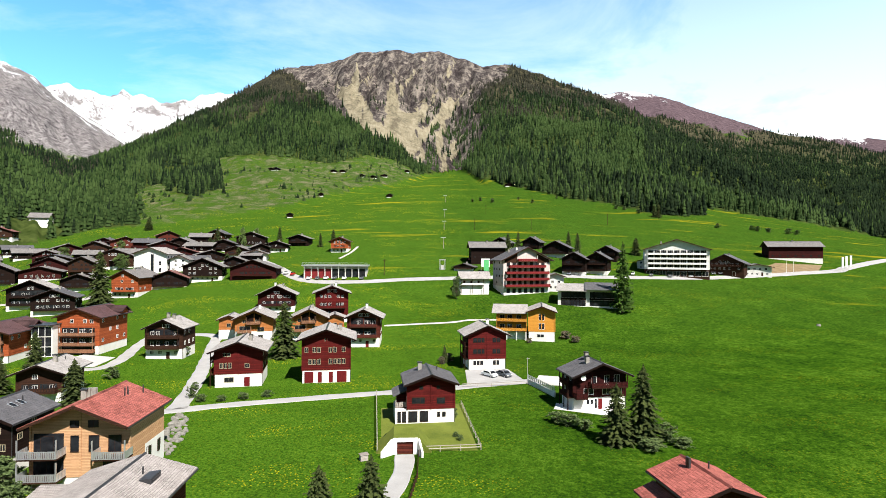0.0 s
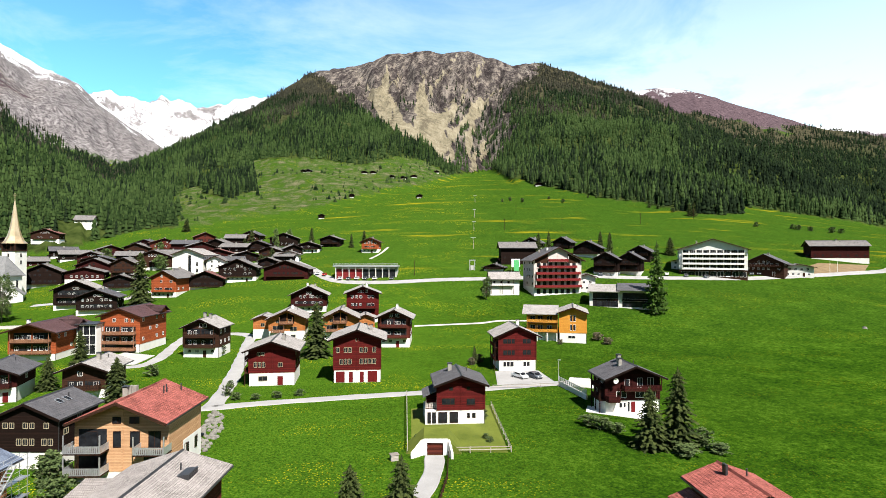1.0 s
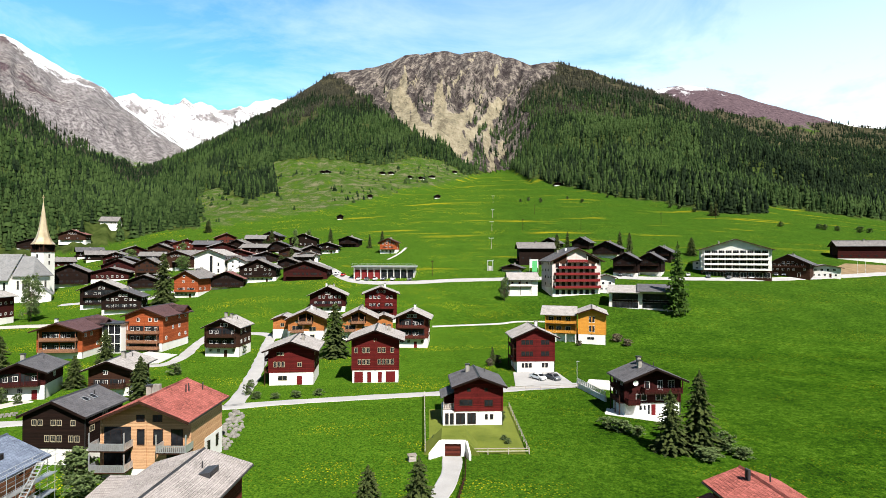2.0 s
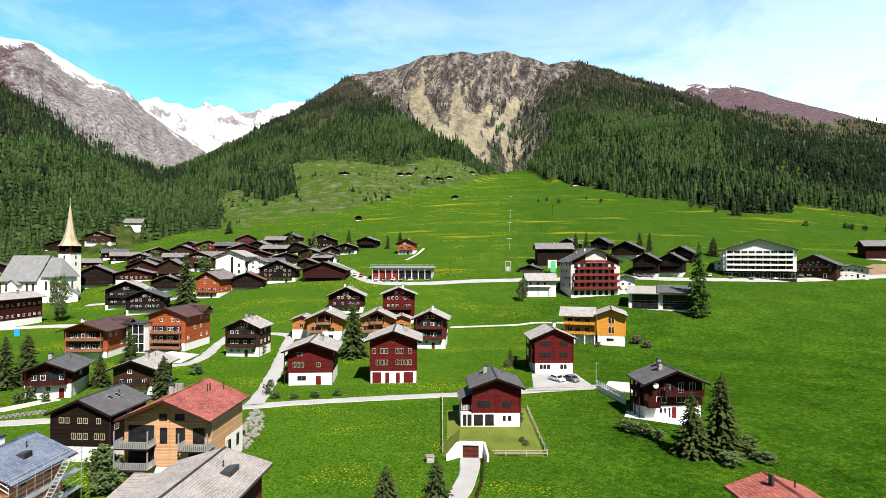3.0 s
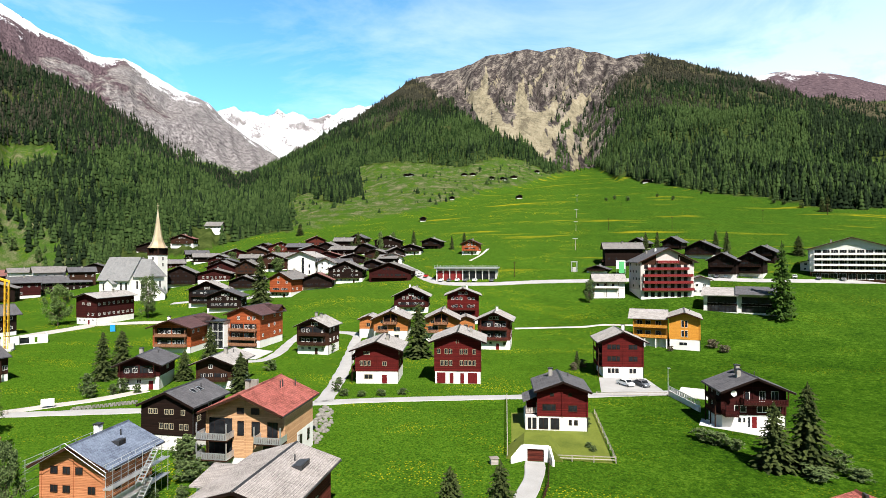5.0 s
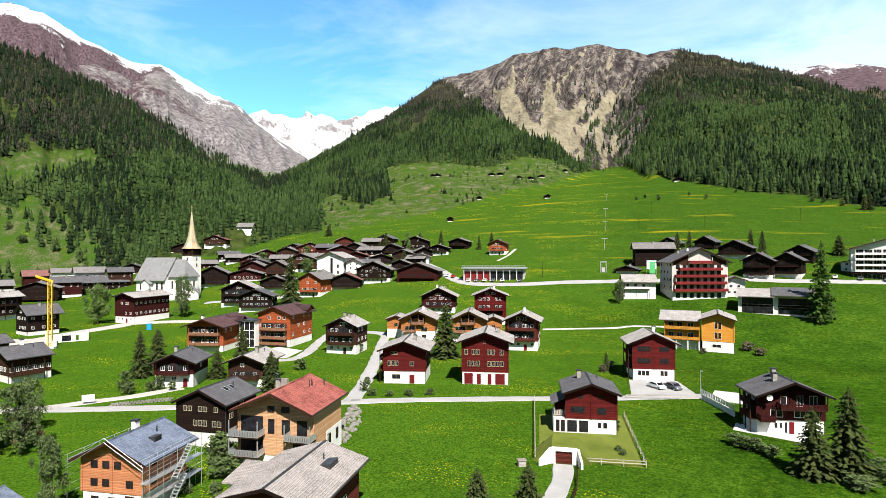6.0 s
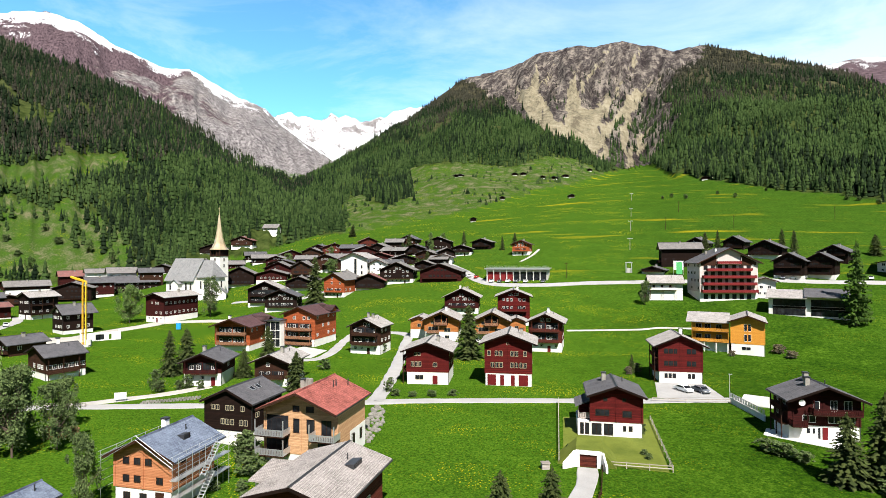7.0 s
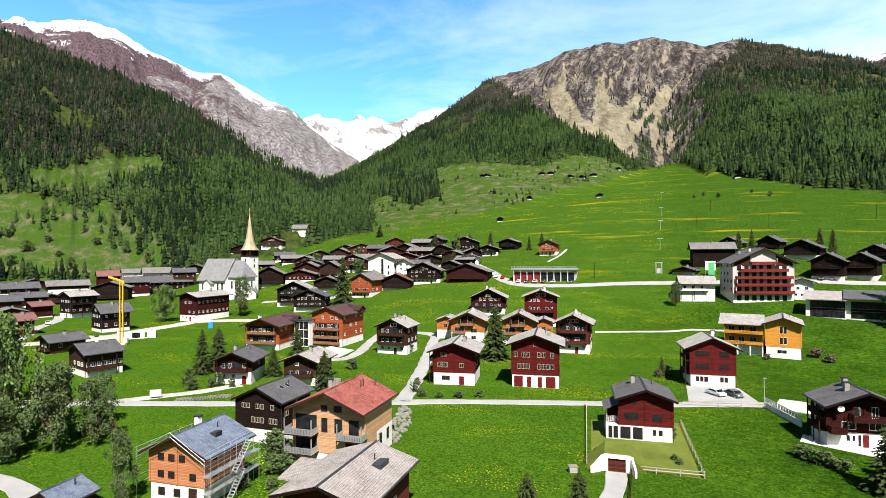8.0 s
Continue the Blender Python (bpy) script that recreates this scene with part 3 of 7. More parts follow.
def cover(x, y, z):
    """What grows or lies where: forest, rock, snow, streaks of flowers, dry grass, grey rock, heath; each 0 to 1."""
    r, az = np.hypot(x, y), np.degrees(np.arctan2(x, y))
    w1, w2 = fnoise(x / 60, y / 60, 41) - 0.5, fnoise(x / 60 + 9, y / 60, 47) - 0.5
    v0 = 100 * (z - 31) / np.maximum(r, 1)
    u, v = az + 2.0 * w1, 100 * (z - 31) / np.maximum(r, 1) + 2.2 * w2
    ff = np.interp(az, [p[0] for p in MAIN_FOOT], [p[1] for p in MAIN_FOOT])
    slope, _ = slope_of(MAIN, az, r, ff, fan(ff * np.sin(np.radians(az)), ff * np.cos(np.radians(az))), 1.12)
    mountain = (z > fan(x, y) + 3 + 16 * np.clip(w1, 0, 1)) & (r > 350)
    rcm = column(MAIN, 1, az)
    main = mountain & (az > -36.5) & (az < 43) & (r < rcm + 120)
    near_w = mountain & (az <= -33.8) & (r < column(NEAR_W, 1, az) + 60) & (az > -80)
    west = mountain & ~main & ~near_w & (az <= -25) & (r < 3700) & (r > 900)
    east = mountain & ~main & (az > 8) & (az < 80) & (r < 3700) & (r > 1300)
    snowy = mountain & (r > 3500) & (az < 0) & (az > -60)
    far_e = mountain & (r > 3700) & (az > 8) & (az < 80)
    face = main & inside(FACE, u, v)
    hill = main & inside(HILL, u, v)
    slash = main & inside(SLASH, u, v)
    wlow = near_w & (inside(W_LOW, u, v) | inside(W_TOP, u, v))
    n1 = fnoise(x / 220, y / 220, 51)
    forest = (main & ~face & ~hill & ~slash & (v > 3)) | (near_w & ~wlow & (r > 420)) | (west & (v < np.interp(az, [-60, -44.3, -40.5, -37.8, -35.5, -33, -30], [30, 22.5, 18, 15.5, 13.5, 12.5, 12]))) | (east & (z < 640 + 300 * (n1 - 0.5)))
    soft = lambda v: np.clip(v, 0, 1)
    grey = np.where(west | snowy, soft((az + 51) / 9 + 2.2 * (n1 - 0.5) + 0.9 * w1), 0)
    rock = np.where(face | snowy | far_e, 1.0, 0.0) + np.where(west, soft((z - 230 + 160 * (n1 - .5)) / 120), 0) + np.where(east, soft((z - 640) / 150), 0)
    heath = np.where(west, (1 - grey) * soft((z - 330 + 200 * (n1 - .5)) / 120), 0) + np.where(east, soft((z - 560 - 200 * (n1 - 0.5)) / 140), 0) + np.where(far_e, 0.8, 0)
    crest_w = column(WEST, 2, az)
    sn = fnoise(x / 90, y / 90, 61, 5)
    snow = np.where(west, soft(0.44 + (z - crest_w + 30 + 55 * np.exp(-((az + 55) / 4) ** 2)) / 130 + 3.6 * (sn - 0.5)), 0)
    snow += np.where(snowy, soft(0.64 + 3.4 * (sn - 0.49) + 0.0006 * (z - 1000)), 0)
    snow += np.where(east, soft(0.42 + (z - 930) / 90 + 3.2 * (sn - .5)), 0) + np.where(far_e, soft(0.45 + (z - 850) / 110 + 3.4 * (sn - .5)), 0)
    streak = ((az > -16) & (az < 45) & (r > 290) & ~mountain).astype(float)
    dry = np.where(hill, soft(0.75 + 2.0 * (n1 - 0.47)), 0) + np.where(slash, 1, 0) + np.where(wlow, 0.95, 0)
    # pale chutes of loose stone that widen downwards over the bare face
    chute = np.zeros_like(az)
    ribs = soft(0.5 + 3.5 * (fnoise((az - 0.42 * v0) / 0.45, v0 / 9, 77, 3) - 0.5))
    for table in SCREE:
        chute = np.maximum(chute, inside(table, az + 0.7 * w1 + 0.25 * (sn - 0.5), v0 + 1.0 * w2) * np.where(az > -3.6 + 0.1 * (v0 - 22), ribs, 0.95))
    for a_top, v_top, a_low, v_low, wide in ((-12.5, 33.5, -9.8, 26.0, 0.4), (-8.0, 35.5, -9.2, 30.0, 0.3), (-2.2, 37.5, -5.2, 29.0, 0.3), (0.6, 36.0, -2.2, 28.5, 0.3), (2.6, 32.0, 0.0, 26.0, 0.4)):
        t = (v_top - v) / (v_top - v_low)
        mid = a_top + (a_low - a_top) * np.clip(t, 0, 1.2) ** 1.25
        wd = wide * (0.18 + 0.9 * np.clip(t, 0, 1.1) ** 1.3)
        chute = np.maximum(chute, np.where((t > -0.05), np.exp(-((u - mid) / wd) ** 2), 0))
    scree = np.where(face, soft(chute + 1.5 * (fnoise(az / 0.5, r / 420, 71, 3) - 0.56)), 0)
    behind = (np.abs(az) > 75) & (r > 750)
    forest = forest | behind
    return [np.asarray(a, float) for a in (forest, rock, snow, streak, dry, grey, heath, scree)]


def build_land():
    az = np.radians(np.concatenate([np.arange(-180, -72, 3.0), np.arange(-72, 52, 0.2), np.arange(52, 180, 3.0)]))
    r = np.concatenate([[0.01, 5, 10], np.geomspace(15, 4850, 330)])
    A, Rr = np.meshgrid(az, r)
    x, y = (Rr * np.sin(A)).ravel(), (Rr * np.cos(A)).ravel()
    z = terrain(x, y)
    na, nr = len(az), len(r)
    i, j = np.meshgrid(np.arange(na), np.arange(nr - 1))
    i, j = i.ravel(), j.ravel()
    k = (i + 1) % na
    quads = np.stack([j * na + i, j * na + k, (j + 1) * na + k, (j + 1) * na + i], 1)[:, ::-1]
    me = bpy.data.meshes.new("ground")
    fast_mesh(me, np.stack([x, y, z], 1), quads)
    forest, rock, snow, streak, dry, grey, heath, scree = cover(x, y, z)
    for name, cols in (("cover", (forest, rock, snow)), ("zones", (streak, dry, grey))):
        at = me.color_attributes.new(name, "FLOAT_COLOR", "POINT")
        at.data.foreach_set("color", np.stack([*cols, np.zeros_like(x)], 1).astype(np.float32).ravel())
    for name, values in (("heath", heath), ("scree", scree)):
        at = me.attributes.new(name, "FLOAT", "POINT")
        at.data.foreach_set("value", values.astype(np.float32))
    me.materials.append(MATS["land"])
    me.polygons.foreach_set("use_smooth", np.ones(len(me.polygons), bool))
    ob = new("ground", me)
    tagged(ob, "green alpine meadow running up to wooded, rocky mountains", "ground", kind="structure")


def fast_mesh(me, verts, faces):
    k = faces.shape[1]
    me.vertices.add(len(verts))
    me.vertices.foreach_set("co", np.asarray(verts, np.float32).ravel())
    me.loops.add(faces.size)
    me.loops.foreach_set("vertex_index", faces.astype(np.int32).ravel())
    me.polygons.add(len(faces))
    me.polygons.foreach_set("loop_start", np.arange(0, faces.size, k, dtype=np.int32))
    me.polygons.foreach_set("loop_total", np.full(len(faces), k, np.int32))
    me.update(calc_edges=True)


build_land()


def strip(name, pts, width, material, label, lift=0.10, category="road", step=2.0):
    """A road or path laid along pts on the land, with a thin verge edge."""
    P = [Vector((x, y, 0)) for x, y in pts]
    dense = []
    for a in range(len(P) - 1):
        p0, p1, p2, p3 = P[max(a - 1, 0)], P[a], P[a + 1], P[min(a + 2, len(P) - 1)]
        cnt = max(2, int((p2 - p1).length / step))
        for q in range(cnt):
            t = q / cnt
            dense.append(0.5 * ((2 * p1) + (p2 - p0) * t + (2 * p0 - 5 * p1 + 4 * p2 - p3) * t * t + (3 * p1 - p0 - 3 * p2 + p3) * t ** 3))
    dense.append(P[-1])
    m = Mesh()
    rows = []
    for a, p in enumerate(dense):
        d = (dense[min(a + 1, len(dense) - 1)] - dense[max(a - 1, 0)]).normalized()
        s = Vector((-d.y, d.x, 0))
        wob = 0.12 * math.sin(a * 1.7) + 0.08 * math.sin(a * 0.6 + 1)
        w = width / 2 + wob * min(1, width / 3)
        cross = [p + s * k for k in (w + 0.25, w, 0, -w, -w - 0.25)]
        rows.append([(c.x, c.y, height(c.x, c.y) + (lift if 0 < b < 4 else -0.15)) for b, c in enumerate(cross)])
    for a in range(len(rows) - 1):
        for b in range(4):
            m.poly([rows[a][b], rows[a][b + 1], rows[a + 1][b + 1], rows[a + 1][b]])
    return tagged(part(name, m, material), label, category, kind="structure")


def apron(name, pts, material, label, lift=0.12):
    """A paved yard: a thin slab over a polygon."""
    m = Mesh()
    top = [(x, y, height(x, y) + lift) for x, y in pts]
    m.poly(top)
    for a, b in zip(top, top[1:] + top[:1]):
        m.poly([a, (a[0], a[1], a[2] - 0.6), (b[0], b[1], b[2] - 0.6), b])
    return tagged(part(name, m, material), label, "yard", kind="structure")


strip("road", [(-150, 52), (-125, 66), (-110.6, 75.5), (-101.5, 79.3), (-91.9, 83.5), (-71.3, 92.0), (-58.8, 98.3), (-50.5, 102.2), (-43.3, 105.5),
               (-27.0, 111.3), (-11.7, 116.2), (-3.9, 118.2), (4.3, 121.6), (17.7, 126.7), (26.1, 129.2)], 3.2, "asphalt", "pale asphalt village road between meadows")
strip("road", [(-51.5, 102.2), (-55.8, 117.4), (-63.4, 140.3), (-74.4, 171.6), (-78.3, 182.5), (-85, 186), (-97.7, 184)], 3.4, "asphalt", "pale asphalt lane climbing between chalets")
strip("road", [(-97.3, 134.0), (-88.5, 136), (-89.3, 147.2), (-95.6, 165.4), (-100.1, 182.0)], 3.2, "asphalt", "pale asphalt lane beside the apartment houses")
strip("path", [(-23.0, 197.6), (-10.7, 199.6), (1.8, 201.8), (8.3, 204.5), (20, 205)], 1.3, "gravel", "narrow pale gravel path across the meadow", category="path")
strip("road", [(-150, 352), (-118.9, 322.3), (-92.5, 292.5), (-77.5, 272.2), (-64.2, 262), (-41.8, 260.5), (-19.8, 264.0), (2.4, 265.9), (24.9, 268.3), (53.6, 271.8),
               (76.1, 271.1), (99.9, 272.4), (124.5, 274.3), (145.7, 279.2), (173.9, 288.4), (193.9, 296.1), (220.2, 307.0), (235.6, 319.2), (281.8, 352.2), (346.4, 392.2)],
      5.5, "asphalt", "pale main road along the foot of the slope")
strip("path", [(-62.4, 311.0), (-58.6, 326.0), (-57.1, 344.0)], 1.5, "gravel", "short pale path to the orange chalet", category="path")
strip("road", [(-6.4, 80.2), (-6.1, 76.0), (-6.4, 71.0), (-7.6, 64), (-10.5, 54), (-16, 38)], 2.5, "asphalt", "pale asphalt drive to the garage")
strip("road", [(-225, 92), (-204.1, 109.7), (-196.5, 118.0), (-189.3, 136.3), (-192.4, 156.0), (-193.1, 172.0), (-193.8, 181), (-178, 192), (-150, 196)], 7.5, "gravel", "pale gravel road through the building site")
strip("road", [(-204, 112), (-221, 128), (-236.2, 140.0), (-252.7, 158.2), (-272.5, 172)], 4.0, "asphalt", "grey asphalt village road")
strip("road", [(-108, 76.6), (-102.9, 83.9), (-97.0, 91.7), (-93.4, 100.3)], 3.0, "gravel", "pale gravel drive to a garage")
strip("road", [(-118, 46), (-100, 44.5), (-87, 45.2), (-79.5, 45.0), (-72.5, 42.0), (-66, 34)], 3.0, "asphalt", "pale asphalt lane under the trees")
apron("yard", [(4.6, 138.5), (15.6, 140), (18.0, 128.8), (4.6, 124.0)], "asphalt", "pale paved parking yard")
strip("road", [(-124, 316), (-136, 297), (-143, 276), (-161, 251), (-166, 240), (-186, 240), (-204, 236)], 4.0, "asphalt", "pale village lane between dark timber houses")
apron("yard", [(22.5, 133), (27.0, 132), (28.5, 122), (20, 124.5)], "concrete", "pale concrete yard with a ramp")
apron("yard", [(-103.5, 153), (-92.5, 150), (-90.5, 138), (-104, 134)], "concrete", "white paved forecourt")
apron("yard", [(-203, 132), (-190, 140), (-168, 128), (-176, 119)], "gravel", "bare gravel building plot")
apron("terrace", [(20.6, 104.5), (30.5, 100.2), (32.2, 104.2), (21.8, 108.6)], "plaster", "white paved terrace before the chalet", 0.1)
apron("lawn", [(-12.8, 104), (-10.0, 81.9), (4.6, 82.3), (3.2, 108)], "lawn", "mown yellowish lawn round the chalet", 0.06)

apron("yard", [(161.1, 289.5), (193.4, 319.5), (222.4, 321.6), (203.1, 297.8), (172.3, 285.6)], "dirt", "bare brown earth yard before the barn", 0.1)
# ---------------------------------------------------------------- houses
CACHE = {}


def cached(key, make):
    if key not in CACHE:
        CACHE[key] = make()
    return CACHE[key]


def lattice_mesh(xs, zs, solid, y0, y1):
    """A plate with openings as one connected piece: cells between the lines xs and zs that solid(i, j) keeps."""
    m = Mesh()
    nx, nz = len(xs), len(zs)
    m.v = [(x, y, z) for y in (y0, y1) for z in zs for x in xs]
    idx = lambda i, j, k: k * nx * nz + j * nx + i
    keep = lambda i, j: 0 <= i < nx - 1 and 0 <= j < nz - 1 and solid(i, j)
    for i in range(nx - 1):
        for j in range(nz - 1):
            if not keep(i, j):
                continue
            m.f.append((idx(i, j, 0), idx(i + 1, j, 0), idx(i + 1, j + 1, 0), idx(i, j + 1, 0)))
            m.f.append((idx(i, j + 1, 1), idx(i + 1, j + 1, 1), idx(i + 1, j, 1), idx(i, j, 1)))
            if not keep(i - 1, j):
                m.f.append((idx(i, j, 1), idx(i, j, 0), idx(i, j + 1, 0), idx(i, j + 1, 1)))
            if not keep(i + 1, j):
                m.f.append((idx(i + 1, j, 0), idx(i + 1, j, 1), idx(i + 1, j + 1, 1), idx(i + 1, j + 1, 0)))
            if not keep(i, j - 1):
                m.f.append((idx(i, j, 1), idx(i + 1, j, 1), idx(i + 1, j, 0), idx(i, j, 0)))
            if not keep(i, j + 1):
                m.f.append((idx(i, j + 1, 0), idx(i + 1, j + 1, 0), idx(i + 1, j + 1, 1), idx(i, j + 1, 1)))
    used = sorted({k for f in m.f for k in f})
    back = {k: n for n, k in enumerate(used)}
    m.v, m.f = [m.v[k] for k in used], [tuple(back[k] for k in f) for f in m.f]
    return m


def slats(length, h, gap=0.26, thick=0.05, fill=0.68):
    """A slatted railing along x from 0 to length."""
    n = max(3, int(length / gap))
    xs = []
    for k in range(n):
        xs += [length * k / n, length * (k + fill) / n]
    xs[-1] = length
    return lattice_mesh(xs, [0.05, 0.14, h - 0.12, h], lambda i, j: i % 2 == 0 or j in (0, 2), -thick / 2, thick / 2)


def window_meshes(w, h, bars, trim, glass):
    def frame_mesh():
        b, c = 0.055, 0.022
        xs = [-w / 2, -w / 2 + b]
        for k in range(1, bars):
            x = -w / 2 + w * k / bars
            xs += [x - c, x + c]
        xs += [w / 2 - b, w / 2]
        return lattice_mesh(xs, [-0.03, b, h - b, h], lambda i, j: i % 2 == 0 or j in (0, 2), -0.06, 0.04).data("window", trim)

    def pane_mesh():
        return Mesh().box(-w / 2 + 0.05, w / 2 - 0.05, -0.02, 0.03, 0.05, h - 0.05).data("pane", glass)
    return cached((w, h, bars, trim), frame_mesh), cached((w, h, glass), pane_mesh)


def add_window(root, x, y, z, turn, w=1.0, h=1.1, bars=2, trim="window_white", glass="glass", shutters=""):
    f, p = window_meshes(w, h, bars, trim, glass)
    ob = part("window", f, None, root, at=pose(x, y, z, 0, 0, turn))
    part("pane", p, None, ob)
    if shutters:
        sm = cached(("shutter", h, shutters), lambda: Mesh().box(-0.24, 0.24, -0.09, -0.03, 0, h).data("shutter", shutters))
        for s in (-1, 1):
            part("shutter", sm, None, ob, at=pose(s * (w / 2 + 0.27), 0, 0))


def add_balcony(root, x0, x1, z, depth, rail, y=0.0, posts=True, wave=True, top=0.0):
    """A balcony on the front (towards -y): floor, slatted railing, posts."""
    b = part("balcony", Mesh().box(x0, x1, y - depth, y + 0.02, z - 0.14, z), "brown" if rail != "redpaint" else "redpaint", root)
    part("railing", slats(x1 - x0, 1.0, fill=0.93 if rail in ("redpaint", "window_white") else 0.72), rail, b, at=pose(x0, y - depth, z))
    for xa in (x0 + 0.03, x1 - 0.03):
        part("side_railing", slats(depth, 1.0), rail, b, at=pose(xa, y - depth, z, 0, 0, 90))
    if posts and top > z:
        for xa in (x0 + 0.06, x1 - 0.06):
            part("post", Mesh().box(xa - 0.07, xa + 0.07, y - depth - 0.07, y - depth + 0.07, z + 1.0, top), rail if rail != "redpaint" else "plaster", b)
    return b


def add_chimney(root, x, y, z, h=1.5, w=0.7, material="stone"):
    c = part("chimney", Mesh().box(x - w / 2, x + w / 2, y - w / 2, y + w / 2, z - 1.2, z + h), material, root)
    part("chimney_cap", lattice_mesh([x - w / 2 - 0.1, x - w / 2 + 0.06, x + w / 2 - 0.06, x + w / 2 + 0.1], [z + h, z + h + 0.16, z + h + 0.24], lambda i, j: j == 1 or i != 1, y - w / 2 - 0.08, y + w / 2 + 0.08), "darkmetal", c)


def add_roof(root, w, d, he, hr, ov, ovf, ovb, material, x=0.0, y=0.0, trim="brown"):
    """Two slabs meeting at a ridge along y, with verge boards and a ridge cap."""
    t = 0.24
    run = w / 2 + ov
    drop = (hr - he) / (w / 2)
    ln = math.hypot(1, drop)
    nx, nz = drop / ln * t, t / ln
    for s in (-1, 1):
        m = Mesh()
        r0, r1 = Vector((x, y - ovf, hr)), Vector((x, y + d + ovb, hr))
        e0, e1 = Vector((x + s * run, y - ovf, hr - drop * run)), Vector((x + s * run, y + d + ovb, hr - drop * run))
        up = Vector((s * nx, 0, nz))
        L, S = d + ovf + ovb, run * ln
        top = [r0 + Vector((0, 0, t * ln)), e0 + up, e1 + up, r1 + Vector((0, 0, t * ln))]
        bot = [r0, e0, e1, r1]
        uv = [(0, S), (0, 0), (L, 0), (L, S)]
        if s < 0:
            m.poly(top[::-1], uv[::-1]), m.poly(bot)
        else:
            m.poly(top, uv), m.poly(bot[::-1])
        for a in range(4):
            b = (a + 1) % 4
            q = [bot[a], bot[b], top[b], top[a]]
            m.poly(q if s > 0 else q[::-1], [(0, 0), (0.2, 0), (0.2, .2), (0, .2)])
        part("roof_slope", m, material, root)
        for yy in (y - ovf - 0.05, y + d + ovb):
            f = Mesh()
            f.beam((x, yy + 0.025, hr + 0.02), (x + s * (run + 0.02), yy + 0.025, hr - drop * run + 0.02), 0.06, 0.34)
            part("verge_board", f, trim, root)
        g = Mesh()
        g.beam((x + s * (run + 0.1), y - ovf, hr - drop * run + 0.05), (x + s * (run + 0.1), y + d + ovb, hr - drop * run + 0.05), 0.14, 0.12)
        part("gutter", g, "darkmetal", root)
    part("ridge_cap", Mesh().prism([(x - 0.22, hr + t * ln - 0.05), (x + 0.22, hr + t * ln - 0.05), (x, hr + t * ln + 0.1)], y - ovf - 0.03, y + d + ovb + 0.03), material if material in ("tile", "bluetile") else "darkmetal", root)


SEED = random.Random(7)


def chalet(x, y, turn, w, d, hb, he, hr, wood="red", roof="grey", floors=2, label="", near=0, balc=(), chim=((1.0, 0.5),), cols=0,
           balc_side=0, side_gallery=0, wing=0, doors=1, bw=0, dish=0, rail="", category="house", name="chalet", base="plaster", trim="window_white",
           shutters="", plain_front=False, flat_z=None, group="", win=(), balcs=(), ovs=None, gates=(), ns=0, oh=None):
    """A gabled timber house. Its front gable stands at y = 0 and looks to -y; the ridge runs along y."""
    z0 = flat_z if flat_z is not None else min(height(x, y), height(x - math.sin(radians(turn)) * d, y + math.cos(radians(turn)) * d) + 1.5)
    root = thing(name, label, category, pose(x, y, z0, 0, 0, turn), group)
    roofm = {"brown": "brown_roof", "grey": "grey" if near else "oldgrey"}.get(roof, roof)
    rng = random.Random(int(abs(x * 31 + y * 17)))
    rail = rail or ("greywood" if wood in ("larch", "larchred") else wood)
    hb = max(hb, 0.4)
    if oh is None:                  # here he is the height of the roof's edge out over the wall
        oh = (ovs or 1.2, 1.5 if near else 1.2, 1.0)
        he = hr - (hr - he) * (w / 2) / (w / 2 + oh[0])
    if not near and wood in ("black", "maroon", "brown", "rust") and category == "house":
        base = "plaster" if rng.random() < 0.5 else wood
        trim = "window_white" if rng.random() < 0.4 else "brown"
    part("ground_floor_wall", Mesh().box(-w / 2, w / 2, 0, d, -2.5, hb), base, root)
    o = 0.06
    part("timber_wall", Mesh().prism([(-w / 2 - o, hb), (w / 2 + o, hb), (w / 2 + o, he - 0.06), (0, hr - 0.05), (-w / 2 - o, he - 0.06)], -o, d + o), wood, root)
    add_roof(root, w, d, he, hr, *oh, roofm, trim="black" if wood in ("red", "maroon", "black", "brown", "rust") else "brown")
    if near and wood not in ("plaster", "black"):
        for sx in (-w / 2 - 0.09, 0.0, w / 2 + 0.09):       # corner and cross-wall log ends
            top = he - 0.2 if sx else hr - 0.5
            part("corner_post", Mesh().box(sx - 0.13, sx + 0.13, -o - 0.1, -o, hb + 0.05, top), wood, root)
    # windows floor by floor
    fh = (he - hb) / floors if floors else 3
    n = cols or max(2, round(w / (2.1 if near else 2.9)))
    ww, wh = (0.95, 1.05) if near else (1.1, 1.15)
    if near and fh < 2.3:
        wh = 0.85
    for x0, x1, za, zb in gates:
        part("door", Mesh().box(x0, x1, -0.06, 0.03, za, zb), "reddoor", root)
    if not near and not balc and floors and w > 7.5 and wood not in ("plaster",) and rng.random() < 0.65:
        balc = (1,)
    for x0, x1, za, zb, bars in win:
        add_window(root, (x0 + x1) / 2, 0 if za < hb - 0.5 else -o, za, 0, round(x1 - x0, 2), round(zb - za, 2), bars, trim)
    for k in range(0 if win else floors + (1 if hr - he > 2.2 else 0)):
        z = hb + fh * k + 0.95 * min(1, fh / 2.6)
        if k == floors:
            z, cnt, span = he + 0.0, max(1, n // 2 - (n % 2 == 0) + 1), w * 0.34
            if z + wh > hr - 0.9:
                continue
        else:
            cnt, span = n, w * 0.80
        xs = [(i + 0.5) / cnt * span - span / 2 for i in range(cnt)]
        for xx in xs:
            if abs(xx) < 0.5 and near and k < floors and cnt > 2:
                xx += 0.75
            if rng.random() < (0.3 if near else 0.3):
                continue
            add_window(root, xx, -o, z, 0, ww, wh, 2, trim, shutters=shutters)
